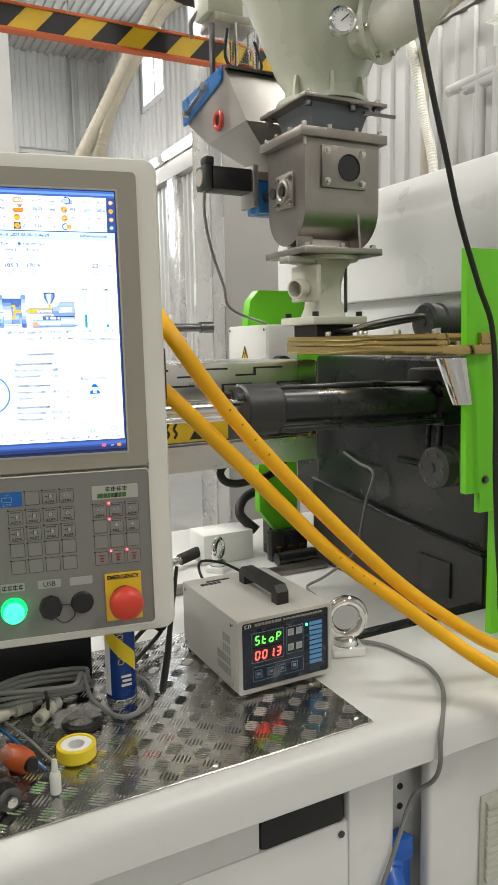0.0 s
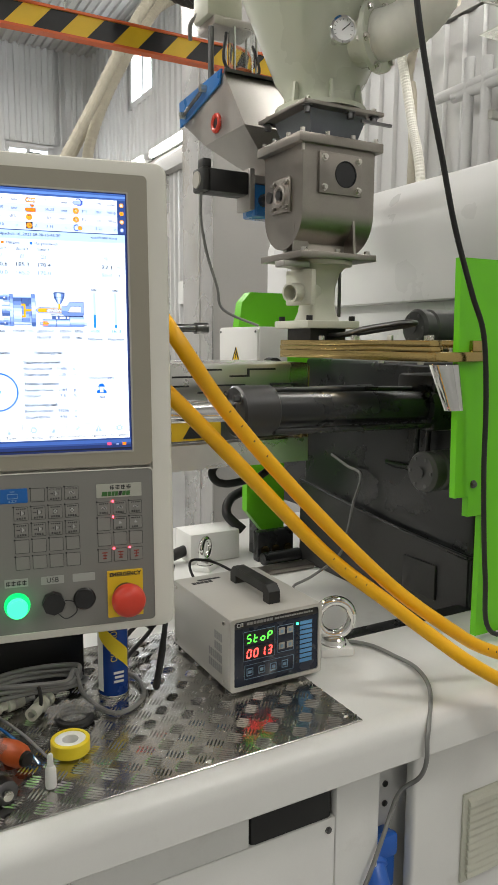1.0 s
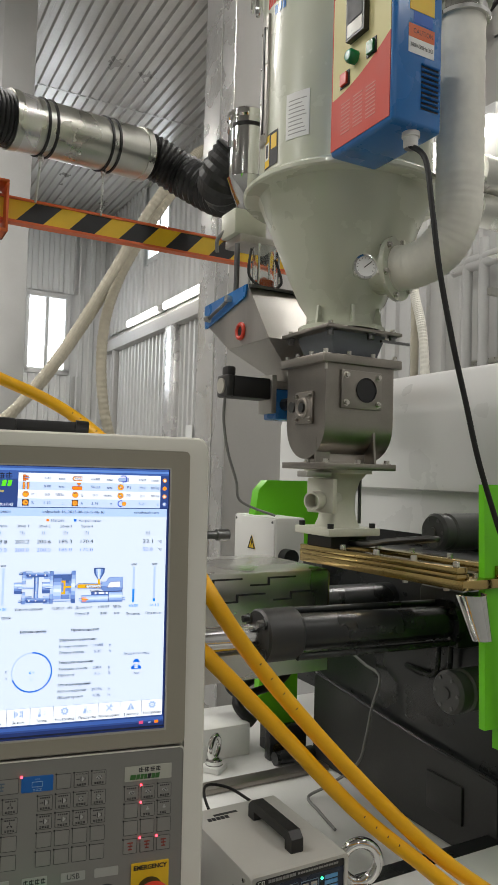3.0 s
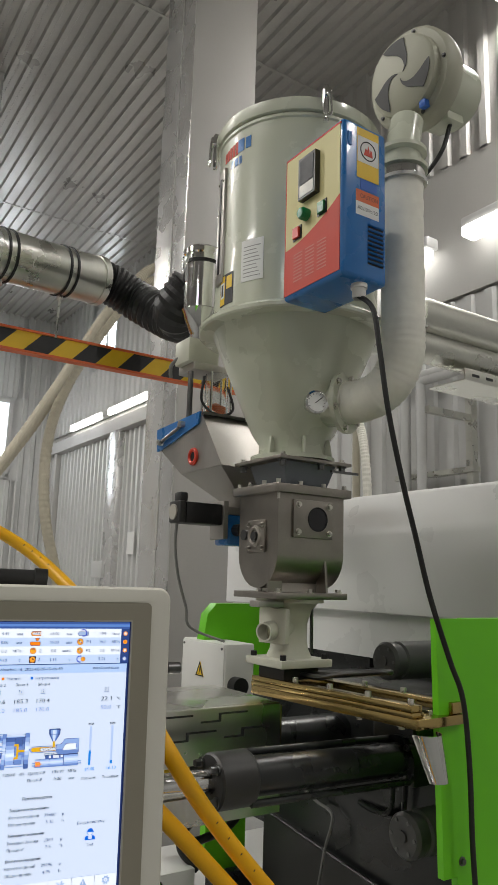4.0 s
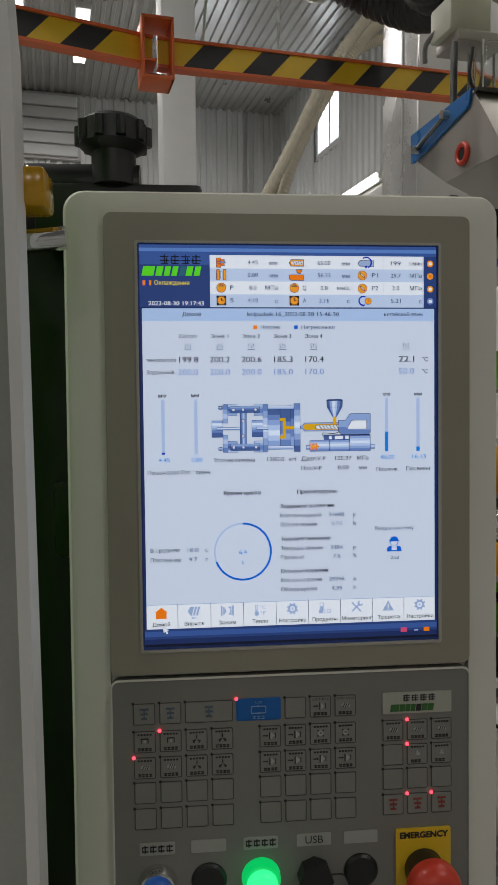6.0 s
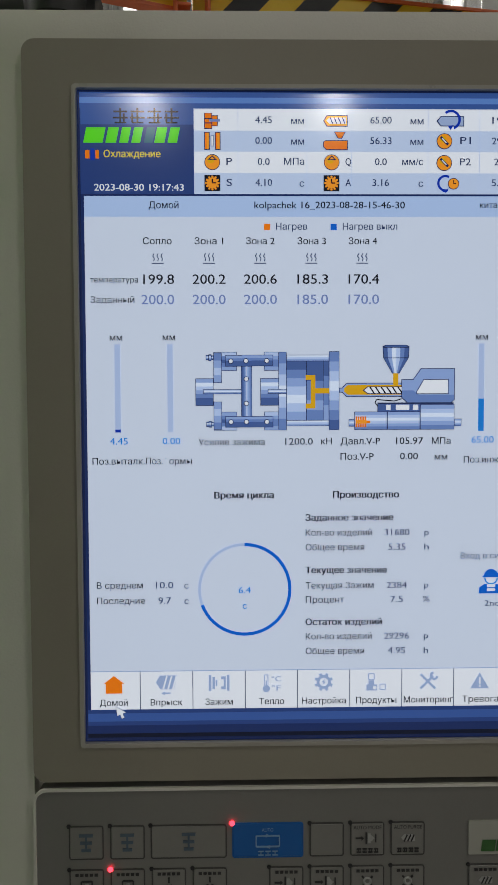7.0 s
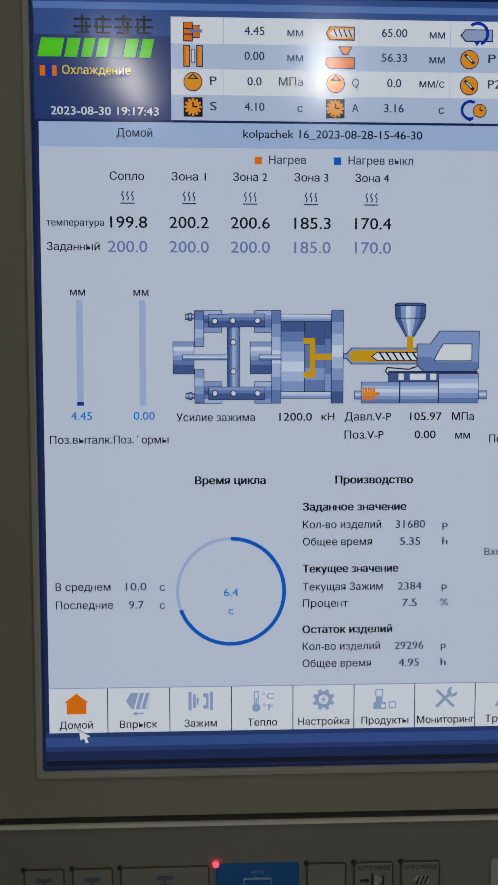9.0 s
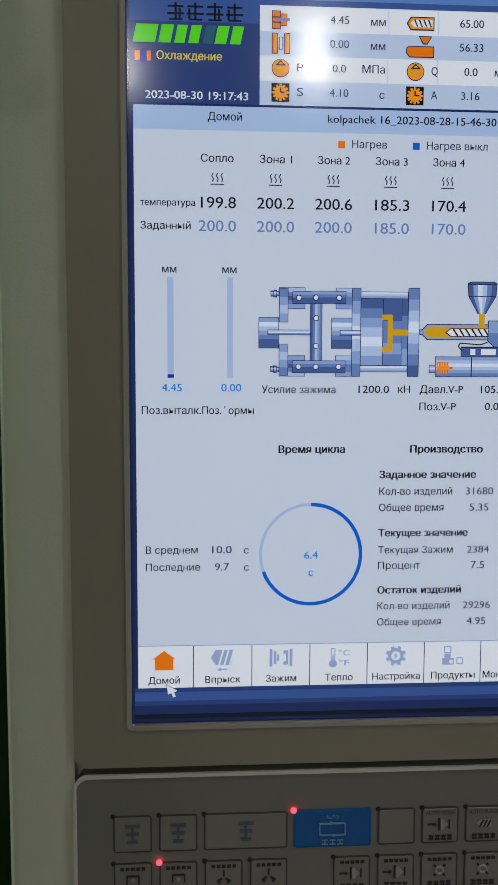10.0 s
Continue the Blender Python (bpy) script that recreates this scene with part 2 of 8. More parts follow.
def frame_ring(bm, outer, inner, y0, y1):
    """A ring between two outlines of equal count, from y0 (front) to y1."""
    n = len(outer)
    rows = []
    for pts, y in ((outer, y1), (outer, y0), (inner, y0), (inner, y1)):
        rows.append([bm.verts.new((p[0], y, p[1])) for p in pts])
    for k in range(4):
        A, C = rows[k], rows[(k + 1) % 4]
        for i in range(n):
            bm.faces.new((A[i], A[(i + 1) % n], C[(i + 1) % n], C[i]))
    return bm


def lettering(bm, s, x, z, size, m, align="CENTER", bold=0.0, squeeze=1.0):
    """Letters of the built-in font laid into bm by the matrix m (x right, y up)."""
    cu = bpy.data.curves.new("letters", "FONT")
    cu.body, cu.size, cu.align_x, cu.align_y, cu.resolution_u, cu.offset = s, 100.0, align, "CENTER", 3, bold / size * 100
    ob = bpy.data.objects.new("letters", cu)
    me = bpy.data.meshes.new_from_object(ob)
    tmp = bmesh.new()
    tmp.from_mesh(me)
    bmesh.ops.transform(tmp, matrix=m @ Matrix.Translation((x, z, 0)) @ Matrix.Diagonal((squeeze * size / 100, size / 100, 1, 1)), verts=tmp.verts)
    tmp.to_mesh(me)
    tmp.free()
    bm.from_mesh(me)
    bpy.data.meshes.remove(me)
    bpy.data.objects.remove(ob)
    bpy.data.curves.remove(cu)


# ---- the hall ----
def ribbed(bm, a0, a1, z0, z1, pitch, depth, plane, along):
    """A ribbed sheet: trapezoid ribs, upright on walls."""
    n = int((a1 - a0) / pitch)
    prev = None
    for i in range(n + 1):
        s = a0 + i * pitch
        for f, d in ((0, 0), (0.42, 0), (0.52, depth), (0.86, depth), (0.96, 0)):
            w = s + f * pitch
            if along == "u":
                cur = (bm.verts.new((w, plane - d, z0)), bm.verts.new((w, plane - d, z1)))
            elif along == "v":
                cur = (bm.verts.new((plane - d, w, z0)), bm.verts.new((plane - d, w, z1)))
            else:
                cur = (bm.verts.new((w, z0, plane - d)), bm.verts.new((w, z1, plane - d)))
            if prev:
                bm.faces.new((prev[0], cur[0], cur[1], prev[1]))
            prev = cur
    return bm


floor = structure("floor", box(B(), -12, 8, -13, 16, -0.2, 0), CONC, label="grey painted factory floor")
structure("ceiling", ribbed(B(), -12, 3.7, -13, 13.1, 0.135, 0.035, 6.76, "c"), CEILM, smooth=0, label="zinc corrugated sheet ceiling")
structure("roof", box(B(), -12.1, 4.1, -13.1, 13.5, 6.78, 7.2), COLG)
# back wall with one window opening
WU0, WU1, WZ0, WZ1, BV = 1.98, 2.8, 3.55, 5.05, 13.0
bw = B()
for u0, u1, z0, z1 in ((-12, WU0, 0, 7), (WU1, 3.9, 0, 7), (WU0, WU1, 0, WZ0), (WU0, WU1, WZ1, 7)):
    box(bw, u0, u1, BV + 0.04, BV + 0.3, z0, z1)
wall_back = structure("wall_back", bw, WALLM)
for i, (u0, u1, z0, z1) in enumerate(((-12, WU0 - 0.1, 0, 7), (WU1 + 0.1, 3.6, 0, 7), (WU0 - 0.1, WU1 + 0.1, 0, WZ0 - 0.05), (WU0 - 0.1, WU1 + 0.1, WZ1 + 0.05, 7))):
    sh = part("corrugated_sheet", ribbed(B(), u0, u1, z0, z1, 0.2, 0.03, BV, "u"), WALLM, wall_back, smooth=0)
# right wall with a high window and the gate
RU = 3.6
HV0, HV1, HZ0, HZ1 = 9.95, 11.0, 5.33, 6.4
rw = B()
for v0, v1, z0, z1 in ((-13, HV0, 0, 7), (HV1, 13.3, 0, 7), (HV0, HV1, 0, HZ0), (HV0, HV1, HZ1, 7)):
    box(rw, RU + 0.04, RU + 0.3, v0, v1, z0, z1)
wall_right = structure("wall_right", rw, WALLM)
for v0, v1, z0, z1 in ((-13, 8.2, 0, 4.05), (8.2, HV0 - 0.1, 4.35, 7), (HV1 + 0.1, 12.9, 4.35, 7), (HV0 - 0.1, HV1 + 0.1, 4.35, HZ0 - 0.05), (12.45, 12.95, 0, 4.3)):
    part("corrugated_sheet", ribbed(B(), v0, v1, z0, z1, 0.2, 0.03, RU, "v"), WALLM, wall_right, smooth=0)
part("smooth_sheet", box(B(), RU - 0.02, RU + 0.03, -13, 8.2, 4.08, 5.25), COLG, wall_right)
part("corrugated_sheet", ribbed(B(), -13, 8.2, 5.26, 6.77, 0.2, 0.03, RU, "v"), COLG, wall_right, smooth=0)
structure("wall_left", box(B(), -12.3, -12, -13, 13.3, 0, 7), WALLM)
structure("wall_front", box(B(), -12, 4, -13.3, -13, 0, 7), WALLM)


def window(name, along, a0, a1, z0, z1, plane, cross):
    w = thing(name, "daylit white framed factory window", "window", kind="structure")

    def bx(p0, p1, q0, q1, d0, d1):
        return box(B(), p0, p1, plane + d0, plane + d1, q0, q1, 0.004) if along == "u" else box(B(), plane + d0, plane + d1, p0, p1, q0, q1, 0.004)
    f = 0.07
    fr = bx(a0 - 0.03, a1 + 0.03, z0 - 0.03, z0 + f, -0.05, 0.1)
    for p in ((a0 - 0.03, a1 + 0.03, z1 - f, z1 + 0.03), (a0 - 0.03, a0 + f, z0, z1), (a1 - f, a1 + 0.03, z0, z1)):
        g = bx(*p, -0.05, 0.1)
        tmp = bpy.data.meshes.new("t")
        g.to_mesh(tmp)
        g.free()
        fr.from_mesh(tmp)
        bpy.data.meshes.remove(tmp)
    for k in range(1, cross):
        c = a0 + (a1 - a0) * k / cross
        g = bx(c - 0.035, c + 0.035, z0, z1, -0.03, 0.08)
        tmp = bpy.data.meshes.new("t")
        g.to_mesh(tmp)
        g.free()
        fr.from_mesh(tmp)
        bpy.data.meshes.remove(tmp)
    part("window_frame", fr, COLW, w)
    part("pane", bx(a0 + 0.02, a1 - 0.02, z0 + 0.02, z1 - 0.02, 0.11, 0.12), DAY, w, "overcast daylight pane")
    return w


window("window_1", "u", WU0, WU1, WZ0, WZ1, BV + 0.05, 2)
window("window_2", "v", HV0, HV1, HZ0, HZ1, RU + 0.05, 2)

# gate in the right wall
gate = thing("gate", "closed grey ribbed sectional gate with bright post", "gate", kind="structure")
part("gate_leaf", ribbed(B(), 8.2, 12.35, 0, 3.98, 0.17, 0.04, RU + 0.02, "v"), WALLM, gate, smooth=0)
part("post", box(B(), RU - 0.12, RU + 0.02, 9.35, 9.73, 0, 4.0, 0.01), TRIMS, gate)
part("post", box(B(), RU - 0.1, RU + 0.02, 12.3, 12.45, 0, 4.0, 0.01), COLG, gate)
hd = B()
prism(hd, [(RU + 0.02, 3.98), (RU - 0.12, 4.0), (RU - 0.12, 4.2), (RU + 0.02, 4.35)], "y", 8.0, 12.95)
part("header_box", hd, COLG, gate)

for v0 in (8.3, 10.0):
    lamp = thing("wall_lamp", "lit white linear wall lamp above the gate", "lamp", group="wall lamps")
    part("housing", box(B(), RU - 0.16, RU - 0.03, v0 - 0.04, v0 + 1.44, 4.30, 4.40, 0.02), COLW, lamp)
    part("diffuser", box(B(), RU - 0.20, RU - 0.13, v0, v0 + 1.4, 4.26, 4.38, 0.03), TUBEL, lamp)

# big boxed column and the slim one
col = thing("column", "tall grey boxed steel column with bright corner trim", "column", kind="structure")
part("trim", box(B(), 1.18, 1.1895, 2.995, 3.41, 0, 6.75, 0.003), TRIMS, col, "bright bent sheet corner trim")
part("shaft", box(B(), 1.19, 1.69, 3.0, 3.41, 0, 6.75, 0.004), COLG, col)
part("seam", box(B(), 1.174, 1.18, 3.155, 3.165, 0, 6.75), COLG, col)
col2 = solid("column", box(B(), 0.30, 0.60, 6.0, 6.3, 0, 6.75, 0.01), COLW, "slim light grey square steel column", "column", kind="structure")

# ceiling lamps of the hall; several unseen ones are added to brighten machine and walls
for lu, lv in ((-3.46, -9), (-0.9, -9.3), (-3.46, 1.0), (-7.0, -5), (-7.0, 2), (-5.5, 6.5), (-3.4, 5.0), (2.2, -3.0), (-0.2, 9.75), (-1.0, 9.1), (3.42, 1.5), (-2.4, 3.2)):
    lm = thing("ceiling_lamp", "lit white linear ceiling lamp, known or added", "lamp", group="ceiling lamps")
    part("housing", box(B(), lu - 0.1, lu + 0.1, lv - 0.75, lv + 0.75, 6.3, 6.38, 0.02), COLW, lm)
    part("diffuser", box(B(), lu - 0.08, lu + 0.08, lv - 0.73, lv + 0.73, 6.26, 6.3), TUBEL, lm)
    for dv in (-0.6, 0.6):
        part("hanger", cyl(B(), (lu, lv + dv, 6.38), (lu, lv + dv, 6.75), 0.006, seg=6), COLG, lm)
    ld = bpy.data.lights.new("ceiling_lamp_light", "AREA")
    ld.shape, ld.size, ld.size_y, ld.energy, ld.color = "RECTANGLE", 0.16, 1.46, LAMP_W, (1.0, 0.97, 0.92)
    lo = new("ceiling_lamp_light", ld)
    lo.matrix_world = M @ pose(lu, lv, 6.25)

# ---- machine bed ----
bed = thing("machine_bed", "white painted steel machine bed with rounded front edge", "machine bed")
prof = [(0.285, DECK - 0.003), (0.0, DECK - 0.003)]
for k in range(9):
    a = math.pi / 2 + k / 8 * math.pi / 2
    prof.append((0.035 * math.cos(a), DECK - 0.038 + 0.035 * math.sin(a)))
prof += [(-0.035, 0.868), (-0.03, 0.863), (0.03, 0.863), (0.03, 0.90), (0.285, 0.90)]
part("deck", prism(B(), prof, "x", -1.5, 2.2), WHITE, bed)
part("rear_deck", box(B(), -1.5, 2.2, 0.33, 1.6, 0.80, 0.865, 0.004), WHITE, bed)
part("slot", box(B(), -1.5, 2.2, 0.286, 0.329, 0.78, 0.895), BLACK, bed, "black gap along the deck")
# raised dark strip standing in for the black slot hidden below it
part("slot_strip", box(B(), 0.16, 1.6, 0.2875, 0.328, 0.8955, 0.9445, 0.003), CAST, bed)
part("front_panel", box(B(), -1.5, -0.03, 0.03, 0.05, 0.05, 0.762, 0.003), WHITE, bed)
part("front_panel", box(B(), -0.028, 0.066, 0.03, 0.05, 0.05, 0.862, 0.003), WHITE, bed)
part("front_panel", box(B(), -1.5, -0.2, 0.03, 0.05, 0.764, 0.862, 0.002), WHITE, bed)
part("side_door", box(B(), 0.141, 2.2, 0.022, 0.05, 0.05, 0.858, 0.008, seg=3), WHITE, bed)
part("recess", box(B(), 0.04, 0.18, 0.09, 0.1, 0.05, 0.862), WHITE, bed)
# flat black sheet set behind the cutout so that the opening stays dark
part("cutout_backing", box(B(), -0.32, 0.0, 0.14, 0.15, 0.6, 0.862), BLACK, bed)
tr = box(B(), -0.196, -0.034, 0.034, 0.12, 0.735, 0.815, 0.01)
box(tr, -0.11, -0.05, 0.05, 0.1, 0.81, 0.85, 0.008)
part("connector_tray", tr, BLACK, bed, "black plastic connector blocks in the cutout")
part("base", box(B(), -1.5, 2.2, 0.2, 1.6, 0.0, 0.8), WHITE, bed)
for p in ((-0.045, 0.03, 0.742), (0.128, 0.09, 0.70), (0.128, 0.09, 0.74), (0.128, 0.09, 0.79)):
    part("screw", cyl(B(), p, (p[0], p[1] - 0.003, p[2]), 0.006, seg=14), DARKSTEEL, bed)
gr = part("vent_grille", box(B(), 0.262, 0.40, 0.016, 0.022, 0.53, 0.715, 0.002), BEIGE, bed, "beige slatted vent grille")
for k in range(11):
    part("slat", prism(B(), [(0.016, 0.545 + k * 0.015), (0.008, 0.541 + k * 0.015), (0.009, 0.550 + k * 0.015), (0.016, 0.556 + k * 0.015)], "x", 0.272, 0.392), BEIGE, gr)

dg = thing("pressure_gauge", "round chromed pressure gauge on the front panel", "gauge", m=M @ pose(-0.535, 0.03, 0.815, 90))
part("rim", lathe(B(), [(0.0, 0.0), (0.046, 0.0), (0.048, 0.006), (0.046, 0.016), (0.040, 0.018), (0.039, 0.012)], 48), CHROME, dg)
part("dial", lathe(B(), [(0, 0.0115), (0.0395, 0.0115)], 40), PAPER, dg, "white dial face")
for k in range(11):
    part("scale_mark", box(B(), -0.0008, 0.0008, 0.029, 0.036, 0.0116, 0.0122, m=pose(0, 0, 0, 0, 0, 130 - k * 26)), INK, dg)
part("needle", box(B(), -0.001, 0.001, -0.008, 0.028, 0.0125, 0.0135, m=pose(0, 0, 0, 0, 0, 110)), INK, dg)

plate = thing("tread_plate", "worn five-bar aluminium tread plate on the deck", "tread plate")
part("sheet", box(B(), -0.95, 0.0, 0.0, 0.50, DECK - 0.0025, DECK, 0.0008, seg=1), TREAD, plate)
verts, faces = [], []
rnd = random.Random(4)
for i in range(28):
    for j in range(15):
        cu, cv = -0.93 + i * 0.034, 0.018 + j * 0.034
        if cu > -0.012 or cv > 0.49:
            continue
        ang = radians(45 if (i + j) % 2 else -45) + radians(6.0)
        for k in range(5):
            off, ln = (k - 2) * 0.0058, (0.0125, 0.0145, 0.0155, 0.0145, 0.0125)[k] * rnd.uniform(0.92, 1.05)
            c, s = math.cos(ang), math.sin(ang)
            n0 = len(verts)
            for lx, ly, lz in ((-ln, 0, 0), (-ln * 0.5, -0.0018, 0), (ln * 0.5, -0.0018, 0), (ln, 0, 0), (ln * 0.5, 0.0018, 0), (-ln * 0.5, 0.0018, 0), (-ln * 0.6, 0, 0.0019), (ln * 0.6, 0, 0.0019)):
                y = ly + off
                verts.append((min(cu + lx * c - y * s, -0.001), max(cv + lx * s + y * c, 0.001), DECK - 0.0002 + lz))
            for f in ((0, 1, 6), (1, 2, 7, 6), (2, 3, 7), (3, 4, 7), (4, 5, 6, 7), (5, 0, 6)):
                faces.append(tuple(n0 + q for q in f))
me = bpy.data.meshes.new("tread_pattern")
me.from_pydata(verts, [], faces)
me.materials.append(TREADBAR)
tb = new("tread_pattern", me)
tb.parent = plate
tagged(tb, kind="stuff")
for p in ((-0.02, 0.02), (-0.28, 0.012), (-0.6, 0.014), (-0.02, 0.16)):
    part("rivet", lathe(B(), [(0, 0.0026), (0.002, 0.0026), (0.0045, 0.0008), (0.0045, 0)], 14, pose(p[0], p[1], DECK)), BOLTM, plate)


def eyebolt(u, v, z, turn, R=0.029, r=0.0085, label="chromed lifting eyebolt screwed into the bed"):
    e = thing("lifting_eyebolt", label, "eyebolt", m=M @ pose(u, v, z, 0, 0, turn), group="lifting eyebolts")
    part("pad", box(B(), -0.034, 0.034, -0.03, 0.03, 0, 0.018, 0.004), WHITE, e)
    part("collar", lathe(B(), [(0, 0.034), (0.02, 0.034), (0.024, 0.030), (0.024, 0.02), (0.026, 0.018)], 32), CHROME, e)
    part("eye", ring(B(), R, r, pose(0, 0, 0.036 + R, 90), 48, 16), CHROME, e)
    return e


eyebolt(0.118, 0.25, DECK - 0.003, -18, 0.036, 0.0105)
eyebolt(0.222, 1.08, 0.865, 40, 0.031, 0.009)

# ---- injection unit ----
unit = thing("injection_unit", "dark grey cast injection carriage with cylinder", "injection unit")
part("casting", box(B(), 0.55, 1.4, 0.30, 1.03, 1.0, 1.52, 0.012, seg=3), CAST, unit)
bc = B()
prism(bc, [(1.035, 0.866), (1.035, 1.13), (0.95, 1.125), (0.62, 1.085), (0.295, 1.065), (0.295, 0.866)], "x", 0.538, 1.405)
bmesh.ops.bevel(bc, geom=list(bc.edges), offset=0.006, segments=2, affect="EDGES")
part("base_casting", bc, CASTBASE, unit)
part("casting_rib", tube(B(), [(0.536, 1.03, 1.132), (0.536, 0.62, 1.088), (0.536, 0.3, 1.067)], 0.004, 6), CAST, unit)
part("cover_plate", box(B(), 0.53, 0.539, 0.40, 0.52, 0.93, 1.02, 0.003), CASTBASE, unit)
part("bearing_block", box(B(), 0.405, 0.56, 0.292, 0.42, 1.375, 1.50, 0.01), CAST, unit)
part("barrel", cyl(B(), (0.20, 0.70, 1.41), (0.56, 0.70, 1.41), 0.045, seg=36), CAST, unit)
t = B()
cyl(t, (0.0, 0.33, 1.437), (0.40, 0.33, 1.428), 0.0355, seg=40)
part("cylinder", t, CAST, unit)
part("tie_rod", cyl(B(), (0.0, 0.36, 1.474), (0.40, 0.36, 1.466), 0.007, seg=12), CAST, unit)
part("tie_rod", cyl(B(), (0.0, 0.30, 1.398), (0.40, 0.30, 1.39), 0.007, seg=12), CAST, unit)
co = B()
lathe(co, [(0.02, -0.072), (0.046, -0.072), (0.050, -0.068), (0.050, 0.004), (0.047, 0.008), (0.03, 0.008)], 48, pose(0, 0.33, 1.437, 0, 90))
part("collar", co, CASTBASE, unit)
for dz, dv in ((0.028, -0.028), (-0.028, -0.028), (0.028, 0.028)):
    part("collar_bolt", bolt(B(), (-0.073, 0.33 + dv, 1.437 + dz), (-1, 0, 0), 0.007, 0.012), DARKSTEEL, unit)
ef = B()
lathe(ef, [(0.03, 0), (0.05, 0), (0.05, 0.018), (0.03, 0.018)], 40, pose(0.395, 0.33, 1.428, 0, 90))
part("end_flange", ef, CAST, unit)
for k in range(4):
    a = math.tau * (k + 0.5) / 4
    part("flange_bolt", bolt(B(), (0.395, 0.33 + 0.041 * math.cos(a), 1.428 + 0.041 * math.sin(a)), (-1, 0, 0), 0.005, 0.006), DARKSTEEL, unit)
part("rod", cyl(B(), (-0.6, 0.33, 1.449), (-0.07, 0.33, 1.439), 0.021, seg=28), CHROME, unit, "polished chrome piston rod")
for u0, v0, z0, rr in ((0.375, 0.30, 1.286, 0.046), (0.535, 0.52, 1.607, 0.047)):
    mo = B()
    lathe(mo, [(0, 0), (0.012, 0), (0.012, 0.004), (rr * 0.86, 0.004), (rr, 0.012), (rr, 0.03), (rr * 0.9, 0.034), (rr * 0.9, 0.045), (rr, 0.05), (rr, 0.20)], 44, pose(u0, v0, z0, 0, 90))
    motor = part("motor", mo, MOTORG, unit, "dark grey round servo motor end")
    for k in range(6):
        a = math.tau * k / 6
        part("cap_screw", cyl(B(), (u0 + 0.002, v0 + rr * 0.72 * math.cos(a), z0 + rr * 0.72 * math.sin(a)), (u0 + 0.006, v0 + rr * 0.72 * math.cos(a), z0 + rr * 0.72 * math.sin(a)), 0.004, seg=10), DARKSTEEL, motor)
for dv in (0.0, 0.04):
    part("hydraulic_pipe", tube(B(), [(0.545, 0.44 + dv, 1.42), (0.53, 0.44 + dv, 1.36), (0.53, 0.45 + dv, 1.27), (0.535, 0.50 + dv, 1.25), (0.548, 0.58 + dv, 1.25)], 0.007, 10), CAST, unit)
ch = B()
for k in range(24):
    a0, a1 = math.pi * k / 24, math.pi * (k + 1) / 24
    p = [(0.262 - 0.03 * math.cos(a), 0.125 - 0.03 * math.sin(a)) for a in (a0, a1)]
    q = [(0.294 - 0.019 * math.cos(a), 0.125 - 0.019 * math.sin(a)) for a in (a0, a1)]
    ch.faces.new([ch.verts.new((*p[0], 1.53)), ch.verts.new((*p[1], 1.53)), ch.verts.new((*q[1], 1.443)), ch.verts.new((*q[0], 1.443))])
bmesh.ops.remove_doubles(ch, verts=ch.verts, dist=1e-5)
bmesh.ops.solidify(ch, geom=list(ch.faces), thickness=0.002)
part("chute", ch, CHROME, unit, "polished half-round stainless chute", smooth=50)

# brass slide
brass = thing("brass_slide", "brass hopper slide rails bolted on a plate", "slide rail", m=M @ pose(0.250, 0.128, 0, 0, 0, 4.5))
part("plate", box(B(), 0.0, 0.140, 0.0, 0.50, 1.534, 1.5525, 0.0015), BRASS, brass)
part("rail_base", box(B(), -0.001, 0.034, 0.014, 0.50, 1.553, 1.5625, 0.001), BRASS, brass)
part("rail", box(B(), 0.0005, 0.032, 0.016, 0.50, 1.563, 1.575, 0.0015), BRASS, brass)
part("rail", box(B(), 0.108, 0.1405, 0.004, 0.50, 1.553, 1.575, 0.0015), BRASS, brass)
part("grease_bed", box(B(), 0.0345, 0.1075, 0.05, 0.50, 1.553, 1.558, 0.001), RUBBER, brass, "black greased slide bed")
for u0 in (0.016, 0.124):
    for v0 in (0.03, 0.14, 0.25, 0.36):
        part("cap_bolt", lathe(B(), [(0, 0.010), (0.0035, 0.010), (0.0035, 0.006), (0.0035, 0.010), (0.006, 0.010), (0.0066, 0.009), (0.0066, 0)], 18, pose(u0, v0, 1.575)), BOLTM, brass)
part("cap_bolt", cyl(B(), (0.07, 0.03, 1.5525), (0.07, 0.03, 1.560), 0.006, seg=16), BOLTM, brass)
for v0 in (0.05, 0.16):
    part("nut", bolt(B(), (0.012, v0, 1.534), (0, 0, -1), 0.006, 0.005), BOLTM, brass)
hd = B()
tube(hd, [(0.062, 0.39, 1.585), (0.052, 0.32, 1.588), (0.066, 0.27, 1.60), (0.10, 0.19, 1.612), (0.115, 0.172, 1.612), (0.127, 0.187, 1.61), (0.107, 0.258, 1.60), (0.088, 0.31, 1.592), (0.085, 0.39, 1.586)], 0.0065, 10)
part("pull_handle", hd, DARKSTEEL, brass, "bent steel pull handle")

# green covers
gc = thing("green_cover", "bright green painted sheet machine guard", "machine guard")
pol = [(0.325, 1.733), (1.5, 1.733), (1.5, 0.955), (0.412, 0.955), (0.412, 1.218), (0.372, 1.218), (0.372, 1.26), (0.335, 1.26)]
gs = prism(B(), pol, "y", 0.15, 0.165)
part("sheet", gs, GREEN, gc)
part("return_edge", box(B(), 0.44, 1.5, 0.165, 0.20, 1.70, 1.7325, 0.003), GREEN, gc)
gs = B()
bolt(gs, (0.385, 0.15, 1.285), (0, -1, 0), 0.006, 0.005)
part("bolt", gs, DARKSTEEL, gc)
gb = thing("rear_green_cover", "green painted sheet guard behind the barrel", "machine guard")
